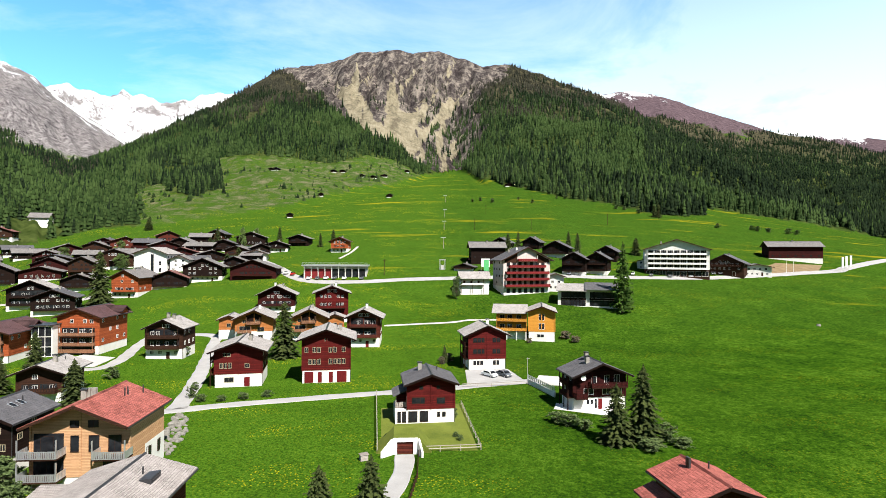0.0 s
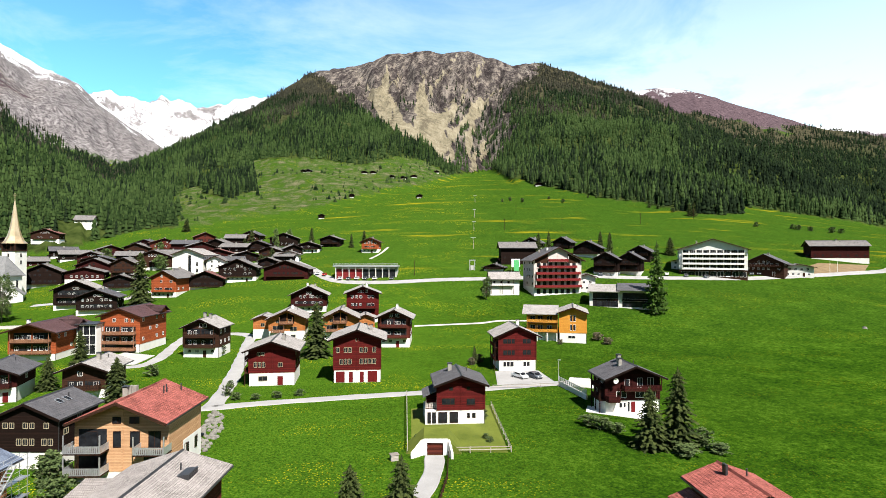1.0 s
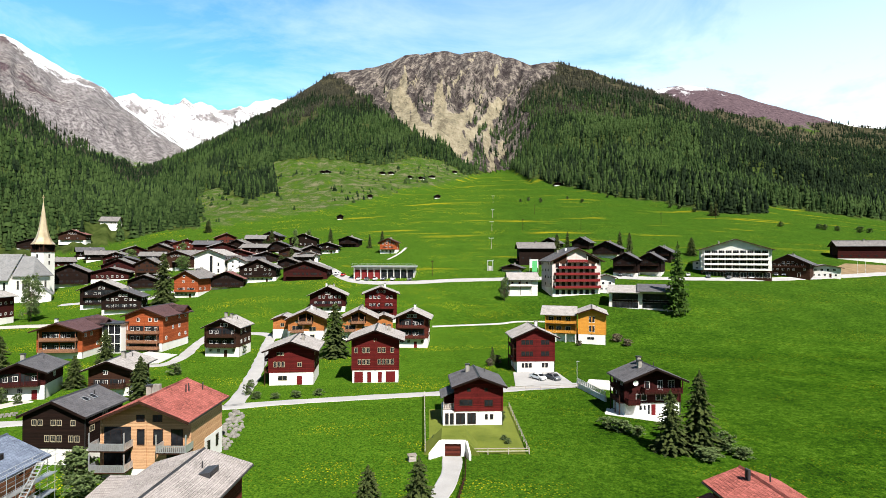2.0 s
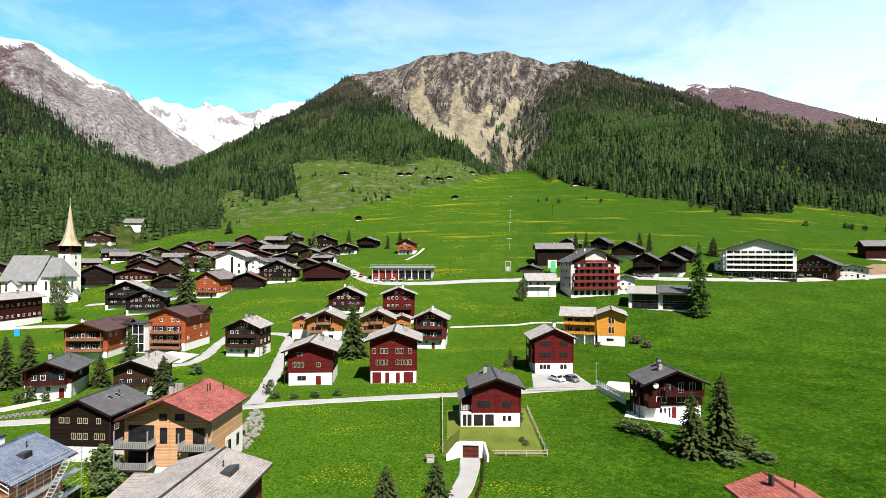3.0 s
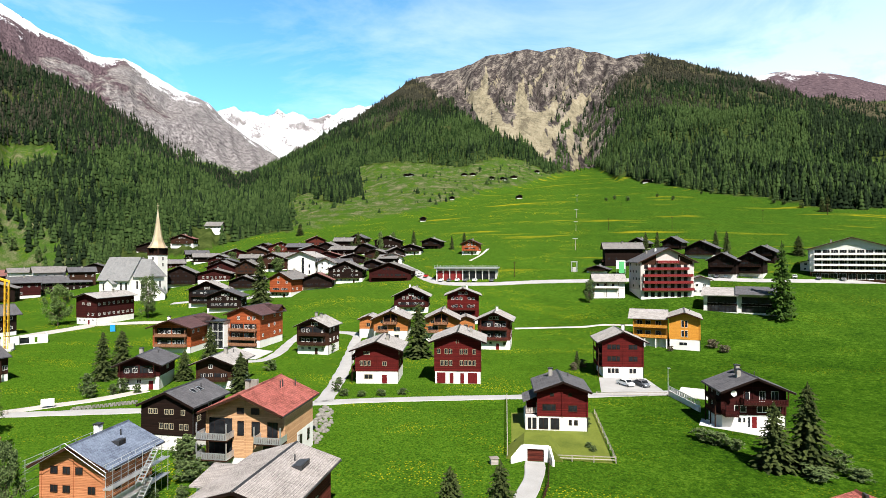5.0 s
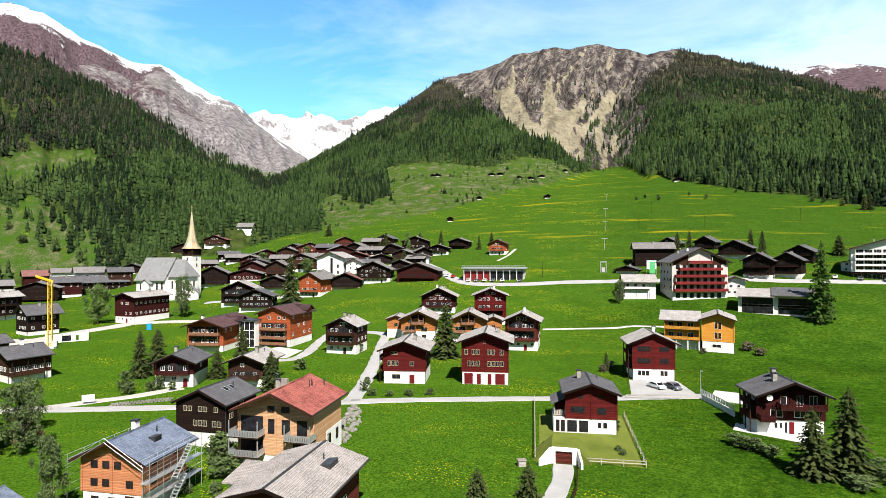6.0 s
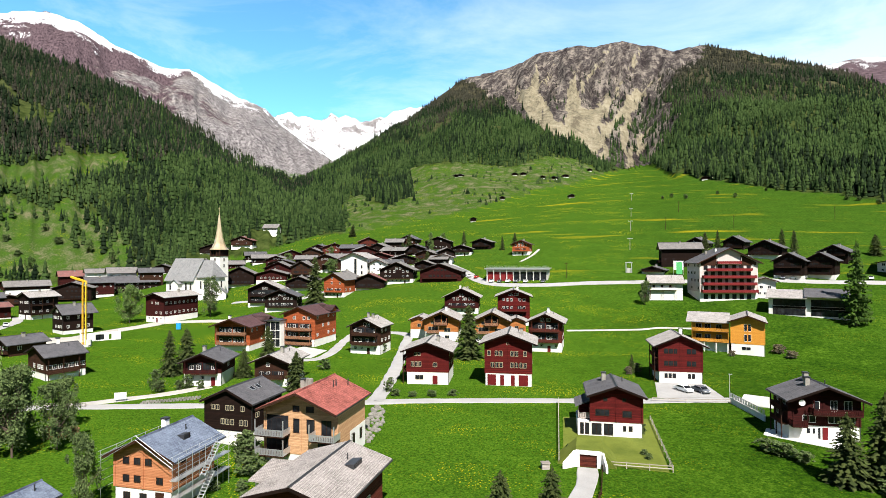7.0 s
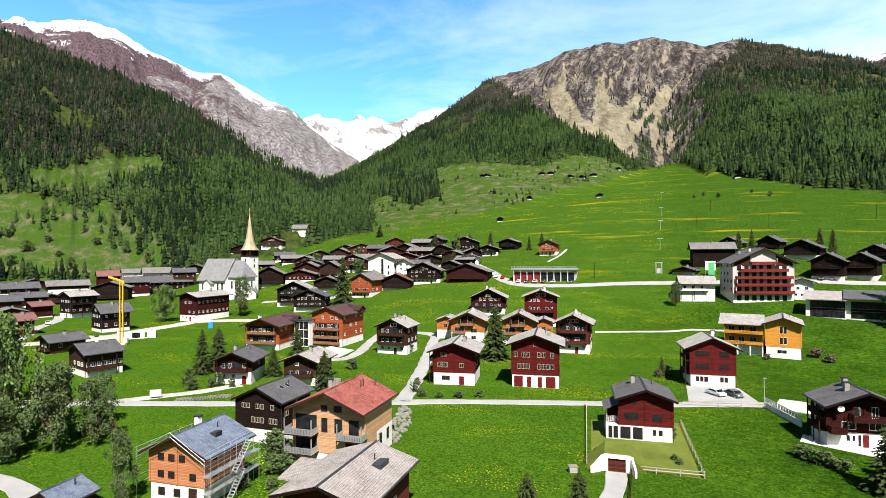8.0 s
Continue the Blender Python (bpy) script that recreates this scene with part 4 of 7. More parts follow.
    if hb > 2.0 and not win:
        cnt = bw or max(2, round(w / 2.6))
        for i in range(cnt):
            xx = (i + 0.5) / cnt * w * 0.88 - w * 0.44
            if bw and i < 3:
                add_window(root, xx, 0, 0.25, 0, 1.3, 1.95, 2, trim)
            elif doors and i == cnt - 1 - (cnt > 3):
                dr = part("door", Mesh().box(xx - 0.5, xx + 0.5, -0.05, 0.04, 0, 2.0), "reddoor" if wood in ("red", "maroon", "rust") else "brown", root)
                part("door_frame", Mesh().box(xx - 0.6, xx - 0.5, -0.07, 0.04, 0, 2.1).box(xx + 0.5, xx + 0.6, -0.07, 0.04, 0, 2.1).box(xx - 0.5, xx + 0.5, -0.07, 0.04, 2.0, 2.1), trim, dr)
            else:
                add_window(root, xx, 0, hb - 1.45, 0, 1.0, 0.95, 3 if near else 2, trim)
    # side windows
    ns = ns or max(2, round(d / (3.2 if near else 4)))
    for s in (-1, 1):
        for k in range(floors):
            z = hb + fh * k + 0.95 * min(1, fh / 2.6)
            for i in range(ns):
                if rng.random() < (0.08 if ns > 5 else 0.25):
                    continue
                add_window(root, s * (w / 2 + o), (i + 0.5) / ns * d, z, 90 * s, ww, wh, 2, trim)
    # balconies, galleries, chimneys
    for x0, x1, zb, dep in balcs:
        add_balcony(root, x0, x1, zb, dep, rail, -o, True, top=zb + 2.4)
    for k in balc:
        z = hb + fh * (k - 1) if k else hb - 0.0
        if k == 0:
            z = 0.5
        top = z + fh * 0.98 if z + fh < he + 0.5 else he
        for xx in (-w * 0.24, w * 0.2):
            add_window(root, xx, -o - 0.02, z + 0.14, 0, 1.9, min(1.95, max(1.5, fh - 0.6)), 2, "brown")
        # dark panel behind the balcony stands in for the shade of a gallery
        if near and wood not in ("red", "plaster"):
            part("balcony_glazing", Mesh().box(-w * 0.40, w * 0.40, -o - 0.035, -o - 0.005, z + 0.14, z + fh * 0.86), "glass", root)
        add_balcony(root, -w * 0.42, w * 0.42, z + 0.12, 1.25, rail, -o, near > 0, top=top)
    if side_gallery:
        s = side_gallery
        gx0, gx1 = (-w / 2 - 1.1, -w / 2 - o) if s < 0 else (w / 2 + o, w / 2 + 1.1)
        for k in range(1, floors + 1):
            z = hb + fh * (k - 1)
            b = part("gallery", Mesh().box(gx0, gx1, 0.2, d * 0.8, z - 0.12, z), "brown", root)
            xo = gx0 if s < 0 else gx1
            part("railing", slats(d * 0.8 - 0.2, 0.95), wood, b, at=pose(xo, 0.2, z, 0, 0, 90))
        for yy in (0.25, d * 0.4, d * 0.79):
            xo = gx0 + 0.08 if s < 0 else gx1 - 0.08
            part("gallery_post", Mesh().box(xo - 0.08, xo + 0.08, yy - 0.08, yy + 0.08, -0.5, he - 0.35), "brown", root)
    if balc_side:
        s = balc_side
        xa, xb = (-w / 2 - 2.3, -w / 2 - 0.1) if s < 0 else (w / 2 + 0.1, w / 2 + 2.3)
        part("annex_wall", Mesh().box(xa + 0.1, xb + 0.1, 0.012, d * 0.8, -1.5, hb), base, root)
        part("annex_timber", Mesh().box(xa + 0.5, xb, 2.6, d * 0.66, hb, hb + 2.1), wood, root)
        add_balcony(root, xa + 0.2, xb, hb + 0.1, 1.5, "greywood", 2.6, True, top=hb + 2.0)
        m = Mesh()
        zz = he - 0.7
        m.poly([(xa - 0.3, 0.2, zz - 1.5), (xb + 0.2, 0.2, zz - 0.3), (xb + 0.2, d * 0.75, zz - 0.3), (xa - 0.3, d * 0.75, zz - 1.5)], [(0, 0), (0, 2.6), (7, 2.6), (7, 0)])
        m.poly([(xa - 0.3, d * 0.75, zz - 1.7), (xb + 0.2, d * 0.75, zz - 0.5), (xb + 0.2, 0.2, zz - 0.5), (xa - 0.3, 0.2, zz - 1.7)])
        m.poly([(xa - 0.3, 0.2, zz - 1.7), (xb + 0.2, 0.2, zz - 0.5), (xb + 0.2, 0.2, zz - 0.3), (xa - 0.3, 0.2, zz - 1.5)])
        m.poly([(xa - 0.3, d * 0.75, zz - 1.5), (xa - 0.3, d * 0.75, zz - 1.7), (xa - 0.3, 0.2, zz - 1.7), (xa - 0.3, 0.2, zz - 1.5)])
        part("lean_to_roof", m, roofm, root)
    if wing:
        s = wing
        ww2, y0 = w * 0.55, d * 0.35
        xc = s * (w / 2 + ww2 / 2 - 0.3)
        part("wing_wall", Mesh().box(xc - ww2 / 2, xc + ww2 / 2, y0, d, -2, hb), base, root)
        part("wing_timber", Mesh().prism([(xc - ww2 / 2, hb), (xc + ww2 / 2, hb), (xc + ww2 / 2, he - 0.8), (xc, he + 0.4), (xc - ww2 / 2, he - 0.8)], y0, d), wood, root)
        add_roof(root, ww2, d - y0, he - 0.8, he + 0.4, 0.7, 0.8, 0.7, roofm, xc, y0)
        add_window(root, xc, y0, hb + 0.9, 0, 1.3, 1.2, 2, trim)
    drop = (hr - he) / (w / 2)
    for cx, cy in chim:
        add_chimney(root, cx, cy * d, hr - abs(cx) * drop + 0.2, 1.25 if near else 1.0, 0.7 if near else 0.8, "plaster" if near and SEED.random() < .15 else "stone")
    if near:
        vent = Mesh().tube((w * 0.2, d * 0.7, hr - w * 0.2 * drop), (w * 0.2, d * 0.7, hr - w * 0.2 * drop + 1.0), 0.08, 0.08)
        part("vent_pipe", vent, "darkmetal", root)
        pipe = Mesh().tube((w / 2 + 0.12, -0.1, -0.5), (w / 2 + 0.12, -0.1, he - 0.3), 0.05, 0.05, 6)
        part("downpipe", pipe, "darkmetal", root)
    if dish:
        m = Mesh()
        for k in range(12):
            a, b = 2 * math.pi * k / 12, 2 * math.pi * (k + 1) / 12
            m.poly([(0, 0.18, 0), (0.5 * math.cos(a), 0, 0.5 * math.sin(a)), (0.5 * math.cos(b), 0, 0.5 * math.sin(b))])
            m.poly([(0, 0.22, 0), (0.5 * math.cos(b), 0.04, 0.5 * math.sin(b)), (0.5 * math.cos(a), 0.04, 0.5 * math.sin(a))])
        m.beam((0, 0.2, -0.1), (0, 0.7, -0.6), 0.06)
        part("satellite_dish", m, "window_white", root, "white satellite dish", pose(-w * 0.36, -1.35, he - 0.5))
    return root


# the houses, one call each
chalet(-2.9, 95.4, 8.3, 8.2, 7.7, 2.5, 7.1, 8.6, oh=(0.7, 1.2, 0.9), wood="red",roof="slate",floors=2,label="dark red log chalet with a white ground floor and grey roof",near=1,balc_side=-1,chim=((-1.5,.72),),trim="brown",win=((-5.9,-5.3,.3,2.2,1),(-5.1,-4.4,.3,2.2,1),(-4.0,-2.4,.3,2.2,2),(-2.0,-.5,.3,2.2,2),(1.1,1.6,1.1,1.95,1),(2.0,2.6,1.1,1.95,1),(-3.4,-1.1,3.5,4.6,3),(1.0,2.5,3.4,4.5,2),(-2.1,-1.4,6.0,6.6,1),(1.0,1.6,6.0,6.6,1)))
chalet(-46.5, 120.1, 11.9, 9.9, 10.6, 2.9, 8.3, 10.1, oh=(1.3, 1.7, 1), wood="red",roof="grey",floors=2,label="dark red wooden chalet on a white plastered base",near=1,trim="cream",side_gallery=-1,chim=((2,.4),),gates=((1.2,2.4,.1,2.1),),win=((-3.3,-2.6,6.8,7.6,2),(-2.4,-1.7,6.8,7.6,2),(-4.0,-3.3,4.2,5.4,2),(-3.1,-2.4,4.2,5.4,2),(-2.2,-1.5,4.2,5.4,2),(1.3,2.3,4.2,5.2,2),(-3.0,-1.0,1.1,2.2,2)))
chalet(-27.9, 124.5, 9.4, 10.7, 10.6, 2.9, 10.3, 12.3, oh=(1.4, 1.5, 0.9), wood="red",roof="grey",floors=3,label="tall dark red chalet with rows of small white windows",near=1,trim="cream",doors=2,chim=((3,.5),),gates=((-4.9,-2.9,.1,2.6),(-1.9,-1.0,.1,2.5),(.6,1.5,.1,2.5),(2.4,4.6,.1,2.6)),win=((-4.9,-4.1,7,8.2,2),(-3.1,-2.3,7,8.2,2),(-2.1,-1.3,7,8.2,2),(.5,1.3,7,8.2,2),(1.5,2.3,7,8.2,2),(3.5,4.3,7,8.2,2),(-4.1,-3.3,4.3,5.5,2),(-3.1,-2.3,4.3,5.5,2),(-2.1,-1.3,4.3,5.5,2),(.5,1.3,4.3,5.5,2),(1.5,2.3,4.3,5.5,2),(2.5,3.3,4.3,5.5,2),(3.5,4.3,4.3,5.5,2),(-.4,.2,9.6,10.3,1)))
chalet(10.3, 139.8, 8.4, 9.5, 8.8, 2.7, 9.2, 11.3, oh=(1.4, 1, 1), wood="red",roof="grey",floors=2,label="red log chalet above a paved parking yard",near=1,chim=((1.5,.75),),side_gallery=-1,trim="brown",win=((-3.7,-2.7,7.0,8.2,2),(-2.6,-1.6,7,8.2,2),(-1.5,-.7,7,8.2,2),(1.4,2.4,7,8.2,2),(2.5,3.5,7,8.2,2),(-3.7,-2.7,4.1,5.3,2),(-2.6,-1.6,4.1,5.3,2),(-1.5,-.7,4.1,5.3,2),(1.4,2.4,4.1,5.3,2),(2.5,3.5,4.1,5.3,2),(-3.6,-2.9,1.2,2.3,1),(-2.7,-2.0,1.2,2.3,1),(-1.8,-1.0,1.2,2.3,1),(1.6,2.3,1.2,2.3,1),(2.5,3.2,1.2,2.3,1)))
chalet(29.3, 104.6, 9.8, 10.5, 5.6, 2.4, 6.9, 9, oh=(0.9, 1.8, 0.9), wood="maroon",roof="slate",floors=2,label="dark chalet with balconies and a white ground floor",near=1,balc=(),chim=((-.8,.75),(-1.6,.35)),dish=1, win=((-2.6,-2.0,1.0,2.0,1),(-1.75,-1.25,1.0,2.0,1),(-.95,-.45,.2,2.1,1),(-1.6,-.6,5.0,6.4,1),(1.0,2.0,4.8,6.6,2),(3.0,4.2,4.8,6.6,2),(-3.2,-1.2,2.9,4.1,2),(.6,2.4,2.9,4.1,2),(3.2,4.6,2.9,4.1,2)), gates=((-.2,.6,.1,2.1),), balcs=((-2.2,5.1,4.5,1.5),(-5.3,-3.0,2.5,1.5)), side_gallery=-1)
honey = chalet(-63.4, 177, 12.5, 11.5, 13.5, 3.3, 7.6, 10.2, oh=(1.1, 1.7, 1.1), wood="orange",roof="grey",floors=2,label="honey coloured timber house with grey roof",near=1,trim="cream",balc=(),rail="railbrown",win=((-4.6,-1.2,3.0,5.0,3),(1.0,3.2,3.2,4.6,2),(-3.6,-2.4,6.0,7.0,2),(0.4,1.5,6.0,7.0,2),(-3.5,-2.0,0.9,2.0,2),(1.2,2.8,0.9,2.0,2)),balcs=((-5.0,-0.8,2.9,1.4),(-2.4,2.0,5.6,1.2)),wing=-1)
# flat black panel puts the shade of a recessed gable on the wall
part("gable_recess", Mesh().prism([(-2.6, 5.7), (2.3, 5.7), (2.3, 8.3), (0, 9.3), (-2.6, 8.3)], -0.10, -0.064), "black", honey)
honey = chalet(-45.8, 179, 11.7, 11.2, 11.7, 3, 7.5, 10.2, oh=(0.9, 1.6, 1), wood="orange",roof="grey",floors=2,label="honey coloured timber house with recessed balcony",near=1,trim="cream",balc=(),rail="railbrown",win=((-4.6,-1.2,3.0,5.0,3),(1.0,3.2,3.2,4.6,2),(-3.6,-2.4,6.0,7.0,2),(0.4,1.5,6.0,7.0,2),(-3.5,-2.0,0.9,2.0,2),(1.2,2.8,0.9,2.0,2)),balcs=((-5.0,-0.8,2.9,1.4),(-2.4,2.0,5.6,1.2)),wing=1)
# same black panel in place of a shaded gable recess
part("gable_recess", Mesh().prism([(-2.6, 5.7), (2.3, 5.7), (2.3, 8.3), (0, 9.3), (-2.6, 8.3)], -0.10, -0.064), "black", honey)
chalet(-68, 215, 12, 13.9, 10, 2.7, 7.5, 10.8, oh=(1.2, 1.7, 1), wood="maroon",roof="grey",floors=2,label="dark chalet with white chimneys",near=1,balc=(1,),chim=((-1,.5),(2,.6)))
chalet(-43, 201.2, 12.2, 11.6, 10, 2.5, 11.5, 13.8, oh=(1.3, 1.6, 1), wood="red",roof="grey",floors=3,label="tall dark red chalet with balconies",near=1,balc=(1,2),chim=((1.5,.5),))
chalet(-26.1, 168.8, 3.3, 9.9, 10, 3, 9.5, 11.8, oh=(1.2, 1.6, 1), wood="rust",roof="grey",floors=2,label="red brown chalet with white base and balconies",near=1,balc=(1,2),chim=((0.5,.5),))
chalet(-78.6, 149.5, 3.7, 9.9, 8.7, 2.8, 8.6, 10.9, oh=(0.8, 1.2, 0.9), wood="brown",roof="grey",floors=2,label="dark brown chalet with open galleries",near=1,balc=(1,2),chim=((0,.3),(1,.45)))
apartment_a = chalet(-105.4, 153.7, 1.9, 11.5, 14.4, 2.4, 10.8, 13, oh=(1.2, 1, 1), wood="copper",roof="brown",floors=3,label="copper coloured timber apartment house with balconies",near=1,rail="railbrown",balc=(0,1,2),chim=())
apartment_b = chalet(-120.4, 139.3, 9.7, 11.7, 17.8, 1.8, 8, 10, oh=(1.3, 2, 1.1), wood="copper",roof="brown",floors=2,label="copper coloured timber apartment house with brown roof",near=1,rail="railbrown",balc=(1,2),chim=((-2,.1),))
chalet(-80.3, 105.9, 12.2, 7.7, 9.9, 1.8, 5.9, 7.4, oh=(1.3, 1.4, 1), wood="brown",roof="grey",floors=2,label="weathered brown chalet with light grey roof",near=1,balc=(1,),chim=((1,.4),))
chalet(-95.3, 100.3, 21, 8.5, 9, 2.9, 5.8, 7.6, oh=(1, 1.4, 1), wood="maroon",roof="slate",floors=1,label="low dark red chalet with white garage floor",near=1,balc=(1,),doors=1,chim=((-1,.4),))
chalet(-62.5, 71.3, 3.4, 9, 8.4, 2.3, 7, 9, oh=(0.5, 0.6, 0.8), wood="black",roof="slate",floors=3,label="tall blackened timber house with white window trim",near=1,trim="cream",chim=(),win=((-3.2,-2.5,5.6,6.4,2),(-2.3,-1.6,5.6,6.4,2),(-.4,.3,5.6,6.4,2),(.5,1.2,5.6,6.4,2),(2.5,3.2,5.6,6.4,2),(-1.3,-.6,3.3,4.2,2),(-.4,.3,3.3,4.2,2),(.5,1.2,3.3,4.2,2),(2.2,2.9,3.3,4.2,2),(3.1,3.8,3.3,4.2,2),(1.8,3.3,.5,2.0,2)))
TILED = (11.8, 10.0, 8.1, 10.6)
tiled_house = chalet(-46.6, 68.4, 4.9, 11.8, 10, 1.3, 8.1, 10.6, oh=(0.6, 1.7, 1.3), wood="larch",roof="tile",floors=2,label="light larch chalet with a red tile roof and balconies",near=1,rail="metal",balc=(),chim=((-3,.62),),trim="brown",win=((-1.3,0,7.6,8.5,2),(.9,2.2,7.6,8.5,2),(-1.2,.1,4.5,6.6,1),(1.0,2.3,4.5,6.6,1),(-4.8,-3.2,4.5,6.6,2),(3.4,5.0,4.4,6.6,2),(-4.8,-3.2,1.7,3.6,2),(3.2,4.8,1.6,3.6,2)),balcs=((-6.4,-1.7,4.3,2.0),(2.4,6.4,4.1,2.0),(-6.4,-1.7,1.5,2.0)))
chalet(-65.5, 327.9, -1, 10.5, 8.0, 2.4, 6.5, 9.3, wood="copper",roof="brown",floors=2,label="small orange timber chalet in the meadow")
chalet(-96.8, 350.3, -5, 13.3, 8.0, 2.2, 4.8, 7.4, wood="black",roof="grey",floors=1,label="small dark barn on a white base")
chalet(-105.6, 332.8, 8, 13.5, 9.0, 2.4, 4.5, 7.0, wood="black",roof="grey",floors=1,label="dark barn with white base")
chalet(-128.4, 352.1, 10, 18.0, 10.0, 1.5, 6.3, 10.0, wood="black",roof="grey",floors=1,label="dark timber barn above the village")
chalet(-108.7, 306.2, 10, 11.1, 9.0, 4.2, 4.8, 7.1, wood="plaster",roof="grey",floors=1,label="white plastered house with grey roof")
chalet(-159.2, 288.5, 3, 17.2, 17.0, 0.7, 10.3, 14.1, wood="plaster",roof="grey",floors=3,label="white plastered apartment house with dark window strips",near=1,chim=(),trim="brown",win=((0.2,1.7,1.0,10.4,1),(4.6,5.6,1.0,3.0,1),(4.6,5.6,4.6,6.6,1)))
chalet(-144.7, 290.5, 12, 9.1, 11.0, 2.0, 6.1, 8.8, wood="plaster",roof="grey",floors=2,label="white plastered house in the village",cols=2)
chalet(-132.7, 256.4, 17, 15.9, 11.0, 0.9, 4.5, 8.4, wood="black",roof="redgrey",floors=1,label="old dark barn with partly red roof")
chalet(-121.2, 266.6, 12, 18.2, 12.0, 2.8, 7.1, 11.7, wood="black",roof="grey",floors=2,label="dark timber house on a white base")
chalet(-96.7, 268.2, 4, 22.4, 11.0, 1.8, 5.4, 9.8, wood="maroon",roof="grey",floors=1,label="dark red barn by the road")
chalet(-233.5, 276.6, 26, 17.1, 10.0, 1.4, 7.6, 12.3, wood="black",roof="grey",floors=2,label="blackened timber house in the village")
chalet(-177.4, 228.7, 22, 17.0, 11.0, 1.5, 7.9, 12.3, wood="black",roof="grey",floors=2,label="dark timber house with galleries",near=1,balc=(1,2))
chalet(-159.5, 217.4, 20, 15.1, 10.0, 1.9, 6.9, 10.4, wood="black",roof="slate",floors=2,label="dark timber house with grey slab roof",near=1,balc=(1,))
chalet(-221.0, 298.6, 21, 18.1, 12.0, 1.5, 5.3, 9.8, wood="maroon",roof="grey",floors=1,label="dark barn with wide grey roof")
chalet(-214.6, 282.9, 21, 18.7, 10.0, 1.4, 5.0, 7.9, wood="maroon",roof="grey",floors=1,label="dark red timber village barn")
chalet(-198.0, 291.1, 14, 13.1, 12.0, 2.2, 6.5, 10.5, wood="brown",roof="grey",floors=2,label="brown timber village house with slab roof")
chalet(-188.4, 303.9, 16, 19.2, 11.0, 1.5, 7.4, 11.5, wood="brown",roof="grey",floors=2,label="brown timber village house")
chalet(-145.4, 242.4, 1, 11.8, 12.0, 2.6, 8.8, 12.6, wood="copper",roof="grey",floors=2,label="orange timber house in the village")
chalet(-151.2, 261.4, 14, 12.4, 10.0, 3.1, 5.6, 9.1, wood="black",roof="grey",floors=1,label="old dark village barn")
chalet(-176.8, 257.1, 25, 14.3, 10.0, 1.9, 5.1, 8.3, wood="black",roof="grey",floors=1,label="old blackened timber barn")
chalet(-198.6, 181.3, -0.7, 10.3, 19, 2.8, 11.3, 12.9, oh=(1.5, 1.5, 0.8), wood="maroon",roof="grey",floors=2,label="long dark red timber house on a white base",near=1,ns=8,chim=((1.5,.6),))
chalet(-138.3, 91.7, -14.8, 10.1, 8.6, 1.6, 6, 7.8, oh=(1.3, 0.9, 0.3), wood="brown",roof="slate",floors=1,label="brown chalet with white base beside the meadow",near=1,chim=((0,.5),),ns=7,side_gallery=1)
chalet(-177.4, 107.9, -9.9, 8.3, 9.3, 0.7, 3.8, 5.4, oh=(1.3, 1.5, 1), wood="brown",roof="slate",floors=1,label="low brown barn with slate roof")
chalet(-205.6, 143.7, -15.5, 9.6, 10.1, 1.3, 8, 10.7, oh=(1.4, 0.9, 1.4), wood="black",roof="slate",floors=2,label="blackened timber house with white windows",near=1)
chalet(-225.2, 125.3, -12.8, 8.7, 5.3, 1.7, 5.9, 7.8, oh=(1.4, 1.4, 1.2), wood="maroon",roof="redgrey",floors=1,label="low barn with a rusty red roof")
chalet(-276.2, 160.9, -10.5, 9.1, 7.5, 0.5, 5.7, 7.3, oh=(1.3, 1.5, 0.9), wood="maroon",roof="redgrey",floors=1,label="dark red barn with red metal roof")
chalet(-261.9, 167.9, -8.8, 10.1, 11.3, 2.1, 10.4, 12.2, oh=(1.5, 1.1, 1), wood="black",roof="grey",floors=2,label="dark timber house with open gallery",near=1,side_gallery=1)
chalet(-326.0, 236.3, 40, 20.7, 11.0, 1.4, 7.9, 11.8, wood="black",roof="grey",floors=2,label="dark timber house with orange gallery")
chalet(-339.8, 255.5, -30, 10.0, 15.5, 1.9, 9.6, 13.4, wood="maroon",roof="slate",floors=2,label="dark red timber village house")
chalet(-351.2, 214.0, -25, 10.0, 21.3, 7.7, 9.5, 12.9, wood="brown",roof="grey",floors=1,label="village barn with grey roof")
chalet(-371.2, 196.0, -21, 12.0, 21.4, 5.5, 8.2, 11.9, wood="brown",roof="slate",floors=1,label="grey roofed village house")
chalet(-331.1, 183.8, -22, 10.0, 14.5, 1.6, 5.3, 8.1, wood="black",roof="slate",floors=1,label="dark timber village barn")
chalet(-324.1, 163.6, -20, 10.0, 17.6, 1.2, 4.7, 7.8, wood="brown",roof="slate",floors=1,label="grey roofed village barn")
chalet(-342.7, 278.9, -31, 11.0, 26.7, 2.1, 7.0, 11.4, wood="black",roof="slate",floors=2,label="dark timber house beside the church")
chalet(-355.4, 283.6, -32, 10.0, 17.7, 5.8, 13.4, 17.5, wood="plaster",roof="grey",floors=2,label="white village house with grey roof")
chalet(-335.5, 292.4, -34, 10.0, 14.7, 3.3, 11.7, 15.0, wood="brown",roof="slate",floors=2,label="village house with slate roof")
chalet(-400.3, 280.3, -28, 10.0, 19.2, 3.5, 11.7, 16.0, wood="maroon",roof="redgrey",floors=1,label="village barn with red roof")
chalet(-382.5, 287.7, -30, 10.0, 17.5, 4.3, 13.8, 17.0, wood="plaster",roof="grey",floors=1,label="pale plastered village house")
chalet(199.1, 339.1, -105, 14.0, 28.8, 0.7, 7.5, 10.9, wood="maroon",roof="grey",floors=1,base="maroon",label="large dark red barn with long grey roof")
